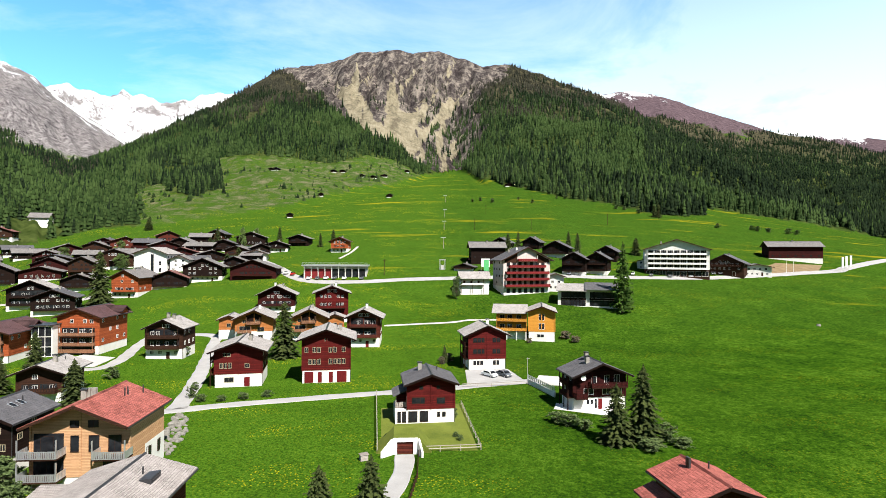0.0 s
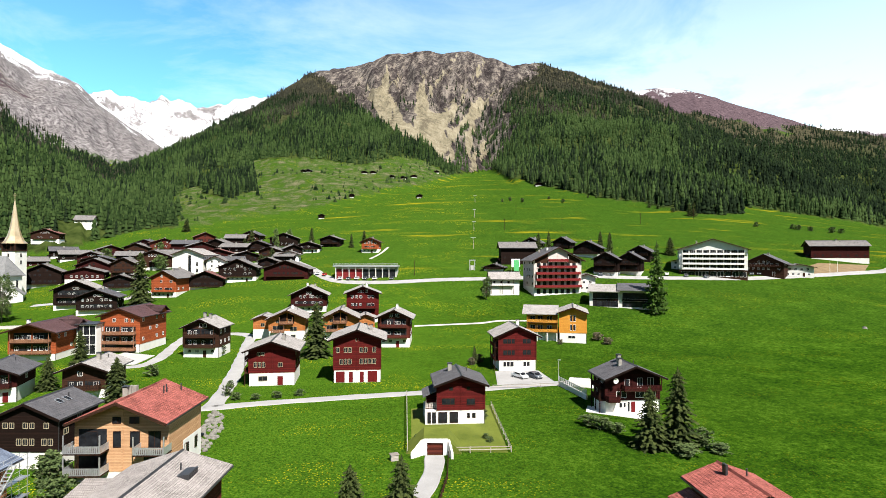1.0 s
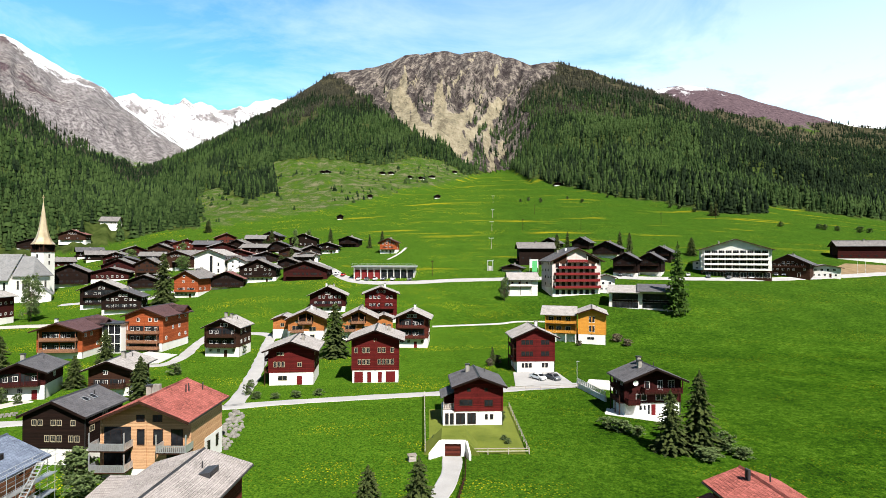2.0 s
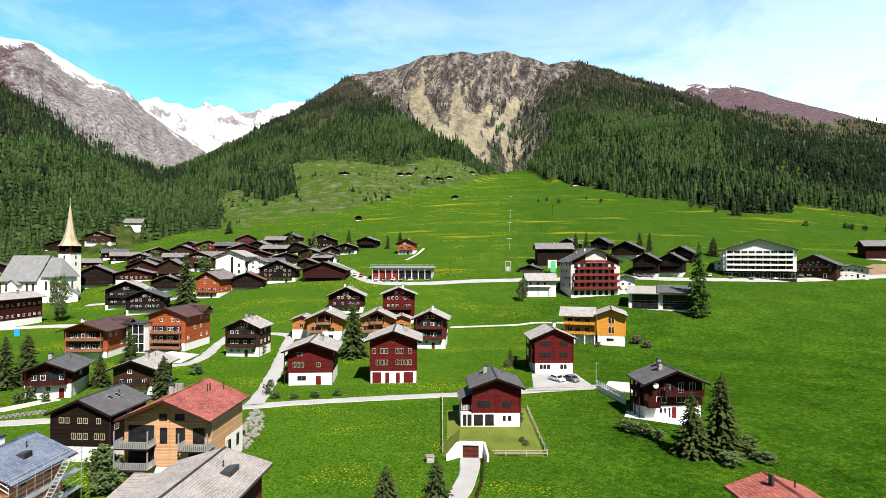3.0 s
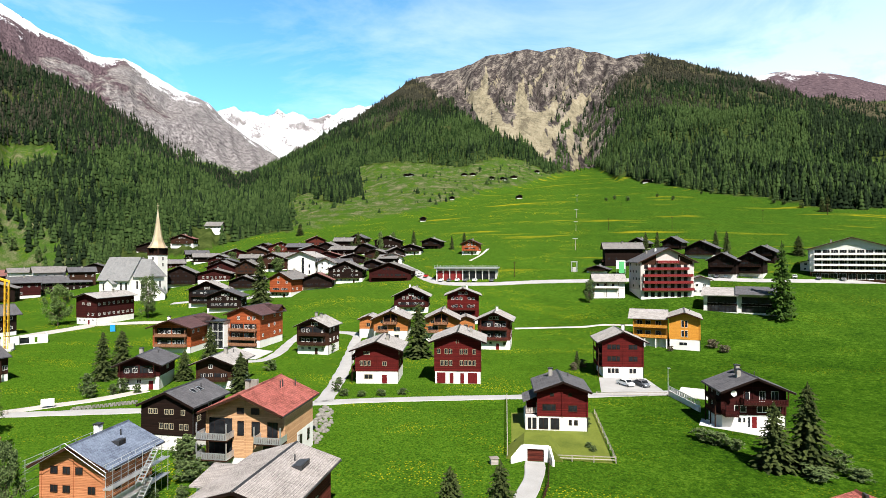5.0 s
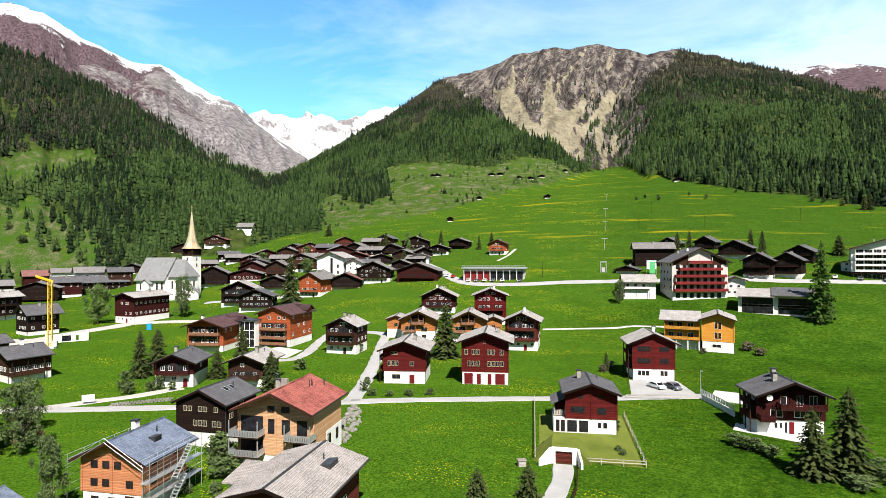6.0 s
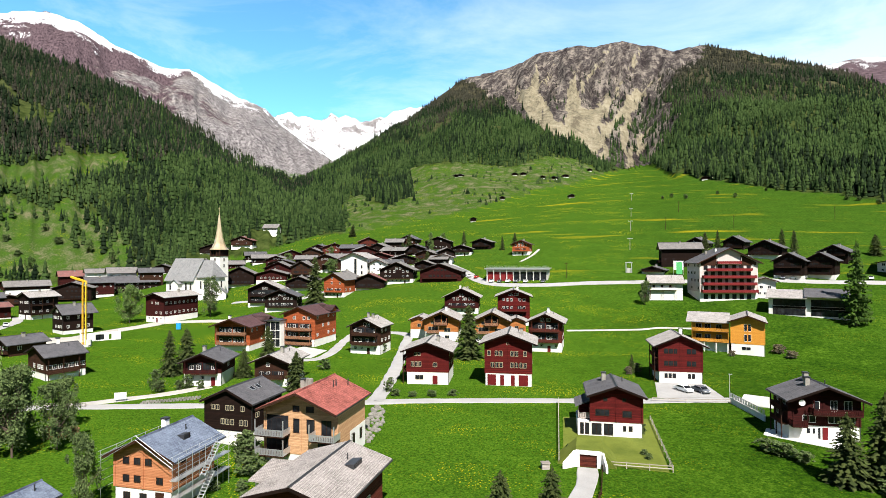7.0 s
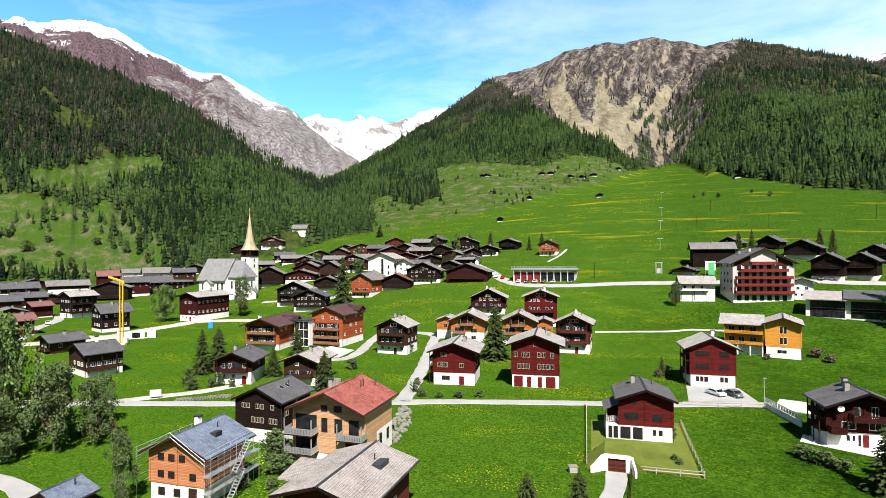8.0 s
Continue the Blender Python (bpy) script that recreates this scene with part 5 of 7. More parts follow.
chalet(12.7, 300.3, -86, 11.0, 18.7, 1.2, 7.7, 11.1, wood="black",roof="grey",floors=1,label="dark timber barn with grey roof")
chalet(33.0, 336.9, -26, 11.3, 10.0, 0.7, 3.2, 6.7, wood="black",roof="slate",floors=1,label="old dark timber barn")
chalet(52.2, 338.0, -29, 10.5, 10.0, 0.7, 3.5, 7.1, wood="black",roof="slate",floors=1,label="old dark timber barn")
chalet(62.7, 313.7, -25, 15.2, 11.0, 2.0, 5.2, 9.5, wood="black",roof="slate",floors=2,label="dark chalet with balconies",balc=(1,))
chalet(64.1, 274.4, -23, 11.6, 12.0, 1.7, 7.7, 11.5, wood="black",roof="slate",floors=2,label="very dark chalet with balcony",balc=(1,2))
chalet(76.3, 276.7, -25, 10.9, 12.0, 1.7, 7.5, 11.3, wood="black",roof="slate",floors=2,label="very dark chalet with balconies",balc=(1,2))
chalet(90.4, 307.7, -32, 11.7, 11.0, 3.2, 4.8, 8.4, wood="black",roof="slate",floors=1,label="dark chalet with white base")
chalet(8.3, 280.4, -12, 9.8, 10.0, 1.2, 1.8, 3.8, wood="black",roof="slate",floors=1,label="low dark timber shed")
chalet(144.4, 282.2, -37, 17.9, 14.0, 4.7, 5.9, 10.9, wood="brown",roof="slate",floors=1,label="dark timber restaurant with terrace")
chalet(-367.5, 398.4, 25, 22.4, 10.0, 1.6, 5.9, 9.8, wood="black",roof="grey",floors=1,label="blackened timber barn in the village with grey slab roof")
chalet(-311.5, 341.8, -39, 11.0, 20.3, 1.4, 5.0, 8.1, wood="maroon",roof="grey",floors=1,label="dark red timber barn in the village with grey slab roof")
chalet(-338.2, 356.6, 33, 17.6, 12.0, 1.4, 5.3, 8.9, wood="black",roof="slate",floors=1,label="blackened timber barn in the village with dark slate roof")
chalet(-347.8, 414.3, 16, 20.1, 10.0, 1.6, 5.9, 10.0, wood="brown",roof="redgrey",floors=1,label="brown timber house in the village with faded red roof")
chalet(-288.4, 355.9, -46, 11.0, 18.4, 1.4, 5.0, 8.1, wood="black",roof="grey",floors=1,label="blackened timber barn in the village with grey slab roof")
chalet(-235.7, 321.7, 18, 18.8, 12.0, 1.2, 4.5, 7.5, wood="brown",roof="slate",floors=1,label="brown timber house in the village with dark slate roof")
chalet(-251.8, 356.9, 45, 16.3, 10.0, 1.3, 4.9, 8.3, wood="maroon",roof="grey",floors=1,label="dark red timber barn in the village with grey slab roof")
chalet(-231.1, 334.1, -66, 11.0, 14.2, 1.2, 4.5, 7.3, wood="black",roof="grey",floors=1,label="blackened timber barn in the village with grey slab roof")
chalet(-238.0, 372.8, 9, 17.0, 12.0, 1.4, 5.0, 8.4, wood="maroon",roof="slate",floors=1,label="dark red timber barn in the village with dark slate roof")
chalet(-222.3, 371.2, 37, 18.0, 10.0, 1.3, 4.9, 8.3, wood="rust",roof="redgrey",floors=1,label="red brown timber house in the village with faded red roof")
chalet(-210.8, 363.9, -79, 11.0, 16.3, 1.3, 4.7, 7.6, wood="maroon",roof="slate",floors=1,label="dark red timber barn in the village with dark slate roof")
chalet(-183.0, 348.3, 38, 15.8, 12.0, 1.2, 4.5, 7.6, wood="maroon",roof="grey",floors=1,label="dark red timber barn in the village with grey slab roof")
chalet(-159.6, 323.0, 16, 16.8, 10.0, 1.1, 4.1, 7.0, wood="maroon",roof="redgrey",floors=1,label="dark red timber barn in the village with faded red roof")
chalet(-164.1, 341.2, -89, 11.0, 17.0, 1.2, 4.3, 6.9, wood="black",roof="grey",floors=1,label="blackened timber barn in the village with grey slab roof")
chalet(-136.7, 312.2, 30, 15.8, 12.0, 1.1, 3.9, 6.6, wood="black",roof="grey",floors=1,label="blackened timber barn in the village with grey slab roof")
chalet(-142.7, 343.4, 5, 13.9, 10.0, 1.2, 4.3, 7.2, wood="black",roof="slate",floors=1,label="blackened timber barn in the village with dark slate roof")
chalet(-200.0, 330.5, -50, 11.0, 13.7, 1.2, 4.4, 7.0, wood="black",roof="grey",floors=1,label="blackened timber barn in the village with grey slab roof")
chalet(-204.4, 330.5, 22, 12.2, 12.0, 1.2, 4.4, 7.4, wood="brown",roof="grey",floors=1,label="brown timber house in the village with grey slab roof")
chalet(-126.4, 322.9, -3, 14.3, 10.0, 1.1, 4.0, 6.7, wood="brown",roof="grey",floors=1,label="brown timber house in the village with grey slab roof")
chalet(-149.0, 302.2, -59, 11.0, 14.0, 1.0, 3.8, 6.2, wood="black",roof="slate",floors=1,label="blackened timber barn in the village with dark slate roof")
chalet(-116.8, 294.9, 4, 10.5, 12.0, 1.0, 3.7, 6.1, wood="black",roof="grey",floors=1,label="blackened timber barn in the village with grey slab roof")
chalet(-199.1, 384.6, 37, 13.8, 10.0, 1.4, 5.0, 8.4, wood="rust",roof="redgrey",floors=1,label="red brown timber house in the village with faded red roof")
chalet(-177.7, 373.8, -75, 11.0, 13.0, 1.3, 4.7, 7.6, wood="black",roof="grey",floors=1,label="blackened timber barn in the village with grey slab roof")
chalet(-164.0, 381.0, -1, 12.4, 12.0, 1.3, 4.8, 8.0, wood="brown",roof="slate",floors=1,label="brown timber house in the village with dark slate roof")
chalet(-330.2, 203.5, 64, 16.5, 10.0, 1.0, 3.6, 6.1, wood="brown",roof="grey",floors=1,label="brown timber house in the village with grey slab roof")
chalet(-372.3, 238.0, -51, 11.0, 17.4, 1.1, 4.1, 6.7, wood="black",roof="grey",floors=1,label="blackened timber barn in the village with grey slab roof")
chalet(-464.0, 273.1, 70, 21.0, 12.0, 1.3, 4.9, 8.3, wood="maroon",roof="slate",floors=1,label="dark red timber barn in the village with dark slate roof")
chalet(-375.3, 293.0, 42, 19.4, 10.0, 1.3, 4.8, 8.0, wood="black",roof="grey",floors=1,label="blackened timber barn in the village with grey slab roof")
chalet(-436.2, 310.4, -60, 11.0, 20.6, 1.4, 5.2, 8.3, wood="plaster",roof="grey",floors=1,label="white plastered house in the village with grey slab roof")
chalet(-278.2, 154.1, 67, 11.5, 12.0, 0.8, 2.9, 4.8, wood="brown",roof="grey",floors=1,label="brown timber house in the village with grey slab roof")
chalet(-385.8, 359.2, 29, 19.0, 10.0, 1.5, 5.5, 9.3, wood="black",roof="slate",floors=1,label="blackened timber barn in the village with dark slate roof")
chalet(-319.6, 309.4, -35, 11.0, 14.7, 1.3, 4.7, 7.6, wood="black",roof="grey",floors=1,label="blackened timber barn in the village with grey slab roof")
chalet(-178.1, 266.8, 24, 13.4, 12.0, 1.0, 3.6, 6.1, wood="black",roof="grey",floors=1,label="blackened timber barn in the village with grey slab roof")
chalet(-250.9, 336.8, 13, 16.8, 10.0, 1.3, 4.7, 7.9, wood="maroon",roof="grey",floors=1,label="dark red timber barn in the village with grey slab roof")
chalet(-310.5, 374.4, -45, 11.0, 16.6, 1.5, 5.3, 8.6, wood="black",roof="slate",floors=1,label="blackened timber barn in the village with dark slate roof")
chalet(-235.6, 359.4, 15, 14.9, 12.0, 1.3, 4.9, 8.2, wood="brown",roof="grey",floors=1,label="brown timber house in the village with grey slab roof")
chalet(-182.2, 305.6, 41, 13.5, 10.0, 1.1, 4.1, 6.8, wood="black",roof="grey",floors=1,label="blackened timber barn in the village with grey slab roof")
chalet(-172.1, 314.6, -72, 11.0, 12.7, 1.1, 4.0, 6.5, wood="maroon",roof="redgrey",floors=1,label="dark red timber barn in the village with faded red roof")
chalet(-176.9, 356.2, 2, 12.7, 12.0, 1.2, 4.6, 7.7, wood="black",roof="grey",floors=1,label="blackened timber barn in the village with grey slab roof")
chalet(-124.2, 285.2, 30, 11.1, 10.0, 1.0, 3.6, 6.0, wood="black",roof="slate",floors=1,label="blackened timber barn in the village with dark slate roof")
chalet(-115.8, 307.6, -88, 11.0, 10.6, 1.0, 3.7, 6.0, wood="black",roof="grey",floors=1,label="blackened timber barn in the village with grey slab roof")
chalet(-113.1, 326.7, 29, 10.3, 12.0, 1.1, 4.0, 6.7, wood="black",roof="grey",floors=1,label="blackened timber barn in the village with grey slab roof")
chalet(-56.6, 50, 6.1, 8.1, 7.8, 2.3, 6.6, 8.5, oh=(1.1, 0.9, 1), wood="larchred", roof="bluetile", floors=2, label="new larch house with blue grey tiles behind scaffolding", near=1, trim="brown", chim=((-3.2, 0.95),))
flue_house = chalet(26.1, 51.7, 8.3, 6.7, 5.9, 2.4, 6.9, 8.1, oh=(0.6, 1.2, 1), wood="rust", roof="tile", floors=1, label="chalet with a weathered red tile roof", near=1, chim=())
for yy in (4.0, 4.35):
    part("flue", Mesh().box(-0.95, -0.72, yy, yy + 0.24, 7.2, 9.1), "darkmetal", flue_house)
part("annex_wall", Mesh().box(-5.0, -3.35, 2.0, 5.9, -2.0, 5.2), "rust", flue_house)
ar = Mesh()
ar.poly([(-5.6, 1.4, 5.0), (-3.3, 1.4, 5.9), (-3.3, 6.6, 5.9), (-5.6, 6.6, 5.0)][::-1], [(0, 0), (0, 2.4), (5.2, 2.4), (5.2, 0)][::-1])
ar.poly([(-5.6, 1.4, 4.8), (-3.3, 1.4, 5.7), (-3.3, 6.6, 5.7), (-5.6, 6.6, 4.8)])
ar.poly([(-5.6, 1.4, 4.8), (-3.3, 1.4, 5.7), (-3.3, 1.4, 5.9), (-5.6, 1.4, 5.0)])
ar.poly([(-5.6, 6.6, 4.8), (-5.6, 1.4, 4.8), (-5.6, 1.4, 5.0), (-5.6, 6.6, 5.0)])
part("annex_roof", ar, "tile", flue_house)
shingle_house = chalet(-32.4, 46.9, 4, 9.4, 11.3, 1.8, 6.2, 7.6, oh=(0.9, 1.6, 1), wood="rust", roof="shingle", floors=1, label="large chalet with a pale grey shingle roof", near=1, chim=(), balc=(1,))

# ---------------------------------------------------------------- special buildings
chalet(35.4, 240.4, 15, 21.9, 13.5, 3.4, 15.4, 20.7, oh=(1.6, 1.6, 0.9), wood="hotelwall", roof="slate", floors=4, label="large pale hotel with dark red balconies and a white base", near=1,
       rail="redpaint", trim="brown", win=tuple((-9.6 + 2.75 * i, -8.0 + 2.75 * i, z, z + 2.0, 2) for i in range(7) for z in (0.5, 3.9, 6.7, 9.5, 12.2)),
       balcs=((-10.6, 10.6, 3.3, 1.8), (-10.2, 10.2, 6.2, 1.7), (-10.2, 10.2, 9.0, 1.7), (-8.6, 8.6, 11.8, 1.6), (-4.5, 4.5, 14.6, 1.4)), chim=((-3, .35), (2, .6), (-5, .7)), category="hotel", name="hotel", cols=9)
chalet(5.6, 243.5, -86, 10.5, 12.6, 3.2, 6.4, 8.9, wood="plaster", roof="grey", floors=1, label="low white hotel annexe with a balcony and a grey roof", near=1, side_gallery=1, ns=4, trim="redpaint", oh=(1.2, 0.8, 0.8), chim=(), category="hotel", name="hotel_annexe")
chalet(49.0, 244.3, -8, 7.0, 10, 3.0, 6.6, 8.2, wood="plaster", roof="grey", floors=1, label="small white annexe beside the hotel", chim=(), category="hotel", name="hotel_annexe")
chalet(117.0, 276.1, -18, 30.5, 22, 3.6, 13.6, 18.9, wood="plaster", roof="slate", floors=4, label="large white gabled hotel with rows of balconies", near=1, base="brown", trim="window_white",
       win=tuple((-13.6 + 3.1 * i, -11.0 + 3.1 * i, z, z + 1.7, 3) for i in range(9) for z in (4.4, 6.9, 9.4, 11.8)) + tuple((-14.5 + 3.3 * i, -11.7 + 3.3 * i, 0.3, 2.8, 2) for i in range(9)),
       balcs=tuple((-13.9, 13.9, z, 1.3) for z in (3.7, 6.2, 8.7, 11.1)), rail="window_white", chim=((-7, .25),), category="hotel", name="hotel", cols=9)
chalet(162.5, 284.0, -20, 13.0, 9, 2.2, 4.6, 6.2, wood="plaster", roof="grey", floors=1, label="low white building beside the road", chim=())
chalet(106.5, 290.0, -24, 9.0, 9, 2.2, 4.2, 5.4, wood="plaster", roof="grey", floors=1, label="low pale shed with a sloping roof", chim=())
ht = [o for o in bpy.data.objects if o.name == "hotel"][0]
for s in (-1, 1):
    x0, x1 = sorted((s * 10.6, s * 4.6))
    zt = lambda x: 20.35 - abs(x) * (20.7 - 15.4) / 10.95
    part("gable_boarding", Mesh().prism([(x0, 13.9), (x1, 13.9), (x1, zt(x1)), (x0, zt(x0))], -0.16, -0.07), "brown", ht)
# yellow house: a gabled part and a wing with balconies
yz = height(31.7, 178.1)
yh = chalet(31.1, 178.1, -9, 8.4, 13, 3.2, 9.9, 11.5, oh=(0.8, 1.3, 1.0), wood="yellow", roof="grey", floors=2, label="yellow timber house with white base and balconies", near=1, chim=(), flat_z=yz, win=((-0.9, 0.9, 4.0, 6.0, 2), (-0.9, 0.9, 7.0, 9.0, 2), (-1.5, 0.8, 1.4, 2.4, 2)))
part("wing_wall", Mesh().box(-15.0, -4.8, 1.6, 12.5, -2, 3.0), "plaster", yh)
part("wing_timber", Mesh().box(-15.0, -4.8, 1.7, 12.4, 3.0, 9.5), "yellow", yh)
m = Mesh()
m.poly([(-16.4, -0.6, 9.2), (-4.6, -0.6, 9.2), (-4.6, 7, 11.5), (-16.4, 7, 11.5)], [(0, 0), (12, 0), (12, 8), (0, 8)])
m.poly([(-16.4, 7, 11.5), (-4.6, 7, 11.5), (-4.6, 13.4, 9.5), (-16.4, 13.4, 9.5)], [(0, 8), (12, 8), (12, 1), (0, 1)])
m.poly([(-16.4, 13.4, 9.3), (-4.6, 13.4, 9.3), (-4.6, 7, 11.3), (-16.4, 7, 11.3)])
m.poly([(-16.4, 7, 11.3), (-4.6, 7, 11.3), (-4.6, -0.6, 9.0), (-16.4, -0.6, 9.0)])
m.poly([(-16.4, -0.6, 9.0), (-4.6, -0.6, 9.0), (-4.6, -0.6, 9.2), (-16.4, -0.6, 9.2)])
m.poly([(-16.4, 13.4, 9.5), (-16.4, 13.4, 9.3), (-16.4, 7, 11.3), (-16.4, -0.6, 9.0), (-16.4, -0.6, 9.2), (-16.4, 7, 11.5)])
part("wing_roof", m, "grey", yh)
for zz in (3.2, 6.3):
    add_balcony(yh, -14.8, -4.9, zz, 1.6, "yellow", 1.6, True, top=zz + 2.9)
    for xx in (-13, -10.5, -7.5):
        add_window(yh, xx, 1.65, zz + 0.2, 0, 1.6, 1.9, 2, "window_white")
for xx in (-14.6, -11.4, -8.2, -5.1):
    part("pier", Mesh().box(xx - 0.15, xx + 0.15, 0.05, 0.35, -0.5, 3.0), "plaster", yh)

# long low building with glazed front
lb = thing("lakeside_pavilion", "long low white building with a glazed front and grey roofs", "building", pose(57.8, 222.4, height(57.8, 222.4), 0, 0, -14))
for k, (xa, xb) in enumerate(((-12, -0.5), (-0.5, 12))):
    zt = 7.0 + 0.6 * k
    part("wall", Mesh().box(xa, xb, 0.8 * k, 11, -2.5, zt), "plaster", lb)
    part("glazing", Mesh().box(xa + 1.4, xb - 0.4, -0.05 + 0.8 * k, 0.05 + 0.8 * k, 0.5, 2.8).box(xa + 1.4, xb - 0.4, -0.05 + 0.8 * k, 0.05 + 0.8 * k, 3.8, 6.2), "glass", lb)
    part("timber_band", Mesh().box(xa + 1.2, xb - 0.2, -0.12 + 0.8 * k, 0.0 + 0.8 * k, 2.9, 3.7), "black", lb)
    mu = Mesh()
    for q in range(9):
        xx = xa + 1.4 + (xb - xa - 1.8) * q / 8
        mu.box(xx - 0.06, xx + 0.06, -0.1 + 0.8 * k, 0.02 + 0.8 * k, 0.4, 6.3)
    part("mullion", mu, "black", lb)
    rf = Mesh()
    a, b, c = (xa - 0.8, -2.0, zt - 0.2), (xb + 0.2, -2.0, zt - 0.2), zt + 2.2
    rf.poly([a, b, (b[0], 9, c), (a[0], 9, c)], [(0, 0), (12, 0), (12, 11), (0, 11)])
    rf.poly([(a[0], 9, c - .25), (b[0], 9, c - .25), (b[0], -2, zt - .45), (a[0], -2, zt - .45)])
    rf.poly([(a[0], 9, c), (b[0], 9, c), (b[0], 12, c - 1), (a[0], 12, c - 1)], [(0, 11), (12, 11), (12, 8), (0, 8)])
    rf.poly([a, (a[0], -2, zt - .45), (b[0], -2, zt - .45), b])
    rf.poly([(a[0], -2, zt - .45), a, (a[0], 9, c), (a[0], 9, c - .25)])
    rf.poly([b, (b[0], -2, zt - .45), (b[0], 9, c - .25), (b[0], 9, c)])
    part("roof_slope", rf, "grey" if k == 0 else "slate", lb)

# fire station: long flat-roofed hall
fs = thing("fire_station", "long low flat-roofed hall with red doors and a roof railing", "building", pose(-55.8, 268.5, height(-55.8, 266.5), 0, 0, 4))
part("wall", Mesh().box(-15.5, 15.5, 0.3, 12, -3, 6.2), "concrete", fs)
part("roof_slab", Mesh().box(-16.3, 16.3, -1.6, 12.6, 6.2, 6.8), "metal", fs)
for k in range(9):
    xx = -15 + 30 * (k + 0.5) / 9
    part("gate", Mesh().box(xx - 1.4, xx + 1.4, 0.14, 0.28, 0.1, 4.9), "redpaint" if k < 4 else "glass", fs)
    part("pillar", Mesh().box(xx - 1.72, xx - 1.56, -1.2, -1.04, -0.5, 6.2), "window_white", fs)
r = Mesh()
for k in range(22):
    xx = -16 + 32 * k / 21
    r.box(xx - 0.04, xx + 0.04, -1.5, -1.42, 6.8, 7.9)
r.box(-16, 16, -1.5, -1.42, 7.85, 7.95)
r.box(-16, 16, -1.5, -1.42, 7.3, 7.36)
part("roof_railing", r, "metal", fs)

# church: nave with its choir to the east, tower on the north side
ch = thing("church", "white village church with a grey slab roof and tall golden spire", "church", pose(-233.1, 245.8, 7.4, 0, 0, 0))
part("tower", Mesh().box(-3.5, 3.5, 9.1, 16.1, -3, 24.0), "plaster", ch)
part("belfry", Mesh().box(-3.3, 3.3, 9.3, 15.9, 24.0, 28.0), "black", ch)
for xx in (-3.4, -1.15, 1.15, 3.4):
    for yy in (9.2, 16.0):
        part("belfry_post", Mesh().box(xx - 0.22, xx + 0.22, yy - 0.22, yy + 0.22, 24.0, 28.0), "brown", ch)
part("belfry_sill", Mesh().box(-3.8, 3.8, 8.8, 16.4, 24.0, 24.5), "brown", ch)
sp = Mesh()
prof = [(5.4, 27.9), (4.3, 29.2), (3.1, 31.6), (2.2, 35.0), (1.35, 40.5), (0.6, 46.5), (0.05, 50.5)]
for (ra, za), (rb, zb) in zip(prof, prof[1:]):
    sp.tube((0, 12.6, za), (0, 12.6, zb), ra, rb, 8, False)
part("spire", sp, "gold", ch, "golden shingled spire")
part("spire_cross", Mesh().box(-0.08, 0.08, 12.5, 12.7, 50.0, 53.6).box(-0.7, 0.7, 12.5, 12.7, 52.2, 52.5), "gold", ch)
for zz in (17.5, 21.0):
    add_window(ch, 0, 9.1, zz, 0, 1.0, 1.9, 2, "stone")
    add_window(ch, 3.5, 12.6, zz, 90, 1.0, 1.9, 2, "stone")


def slab_roof(root, x0, x1, yc, run, ze, zr, hip=0.0, name="nave_roof"):
    """A thick gabled slab roof with its ridge along x; hip draws the east end of the ridge in."""
    t = 0.35
    for s in (-1, 1):
        m = Mesh()
        q = [(x0, yc + s * run, ze), (x1, yc + s * run, ze), (x1 - hip, yc, zr), (x0, yc, zr)]
        ln = math.hypot(run, zr - ze)
        uv = [(0, 0), (x1 - x0, 0), (x1 - x0 - hip, ln), (0, ln)]
        low = [(a, b, c - t) for a, b, c in q]
        m.poly(q if s < 0 else q[::-1], uv if s < 0 else uv[::-1])
        m.poly(low[::-1] if s < 0 else low)
        for i, j in ((0, 1), (3, 0)):
            e = [low[i], low[j], q[j], q[i]]
            m.poly(e if s < 0 else e[::-1])
        part(name, m, "paleslab", root)
    if hip:
        m = Mesh()
        m.poly([(x1, yc - run, ze), (x1, yc + run, ze), (x1 - hip, yc, zr)], [(0, 0), (2 * run, 0), (run, math.hypot(hip, zr - ze))])
        m.poly([(x1, yc + run, ze - t), (x1, yc - run, ze - t), (x1 - hip, yc, zr - t)])
        part(name, m, "paleslab", root)


part("nave_wall", Mesh().prism([(-7.4, -3), (7.4, -3), (7.4, 11.0), (0, 22.3), (-7.4, 11.0)], 0, 20.4), "plaster", ch, at=pose(-3.2, 3.6, 0, 0, 0, 90))
slab_roof(ch, -24.2, -2.8, 3.6, 8.6, 10.1, 22.9)
part("choir_wall", Mesh().box(-3.1, 7.6, -1.6, 8.8, -3, 12.6), "plaster", ch)
slab_roof(ch, -2.7, 8.6, 3.6, 6.2, 12.2, 21.8, 4.6, "choir_roof")
for xx in (-20.5, -9.0, -5.6):
    add_window(ch, xx, -3.82, 4.6, 0, 1.3, 4.2, 2, "stone")
for xx in (-0.4, 2.6, 5.6):
    add_window(ch, xx, -1.62, 5.4, 0, 1.2, 4.4, 2, "stone")
for yy in (1.4, 5.8):
    add_window(ch, 7.62, yy, 5.4, 90, 1.2, 4.4, 2, "stone")
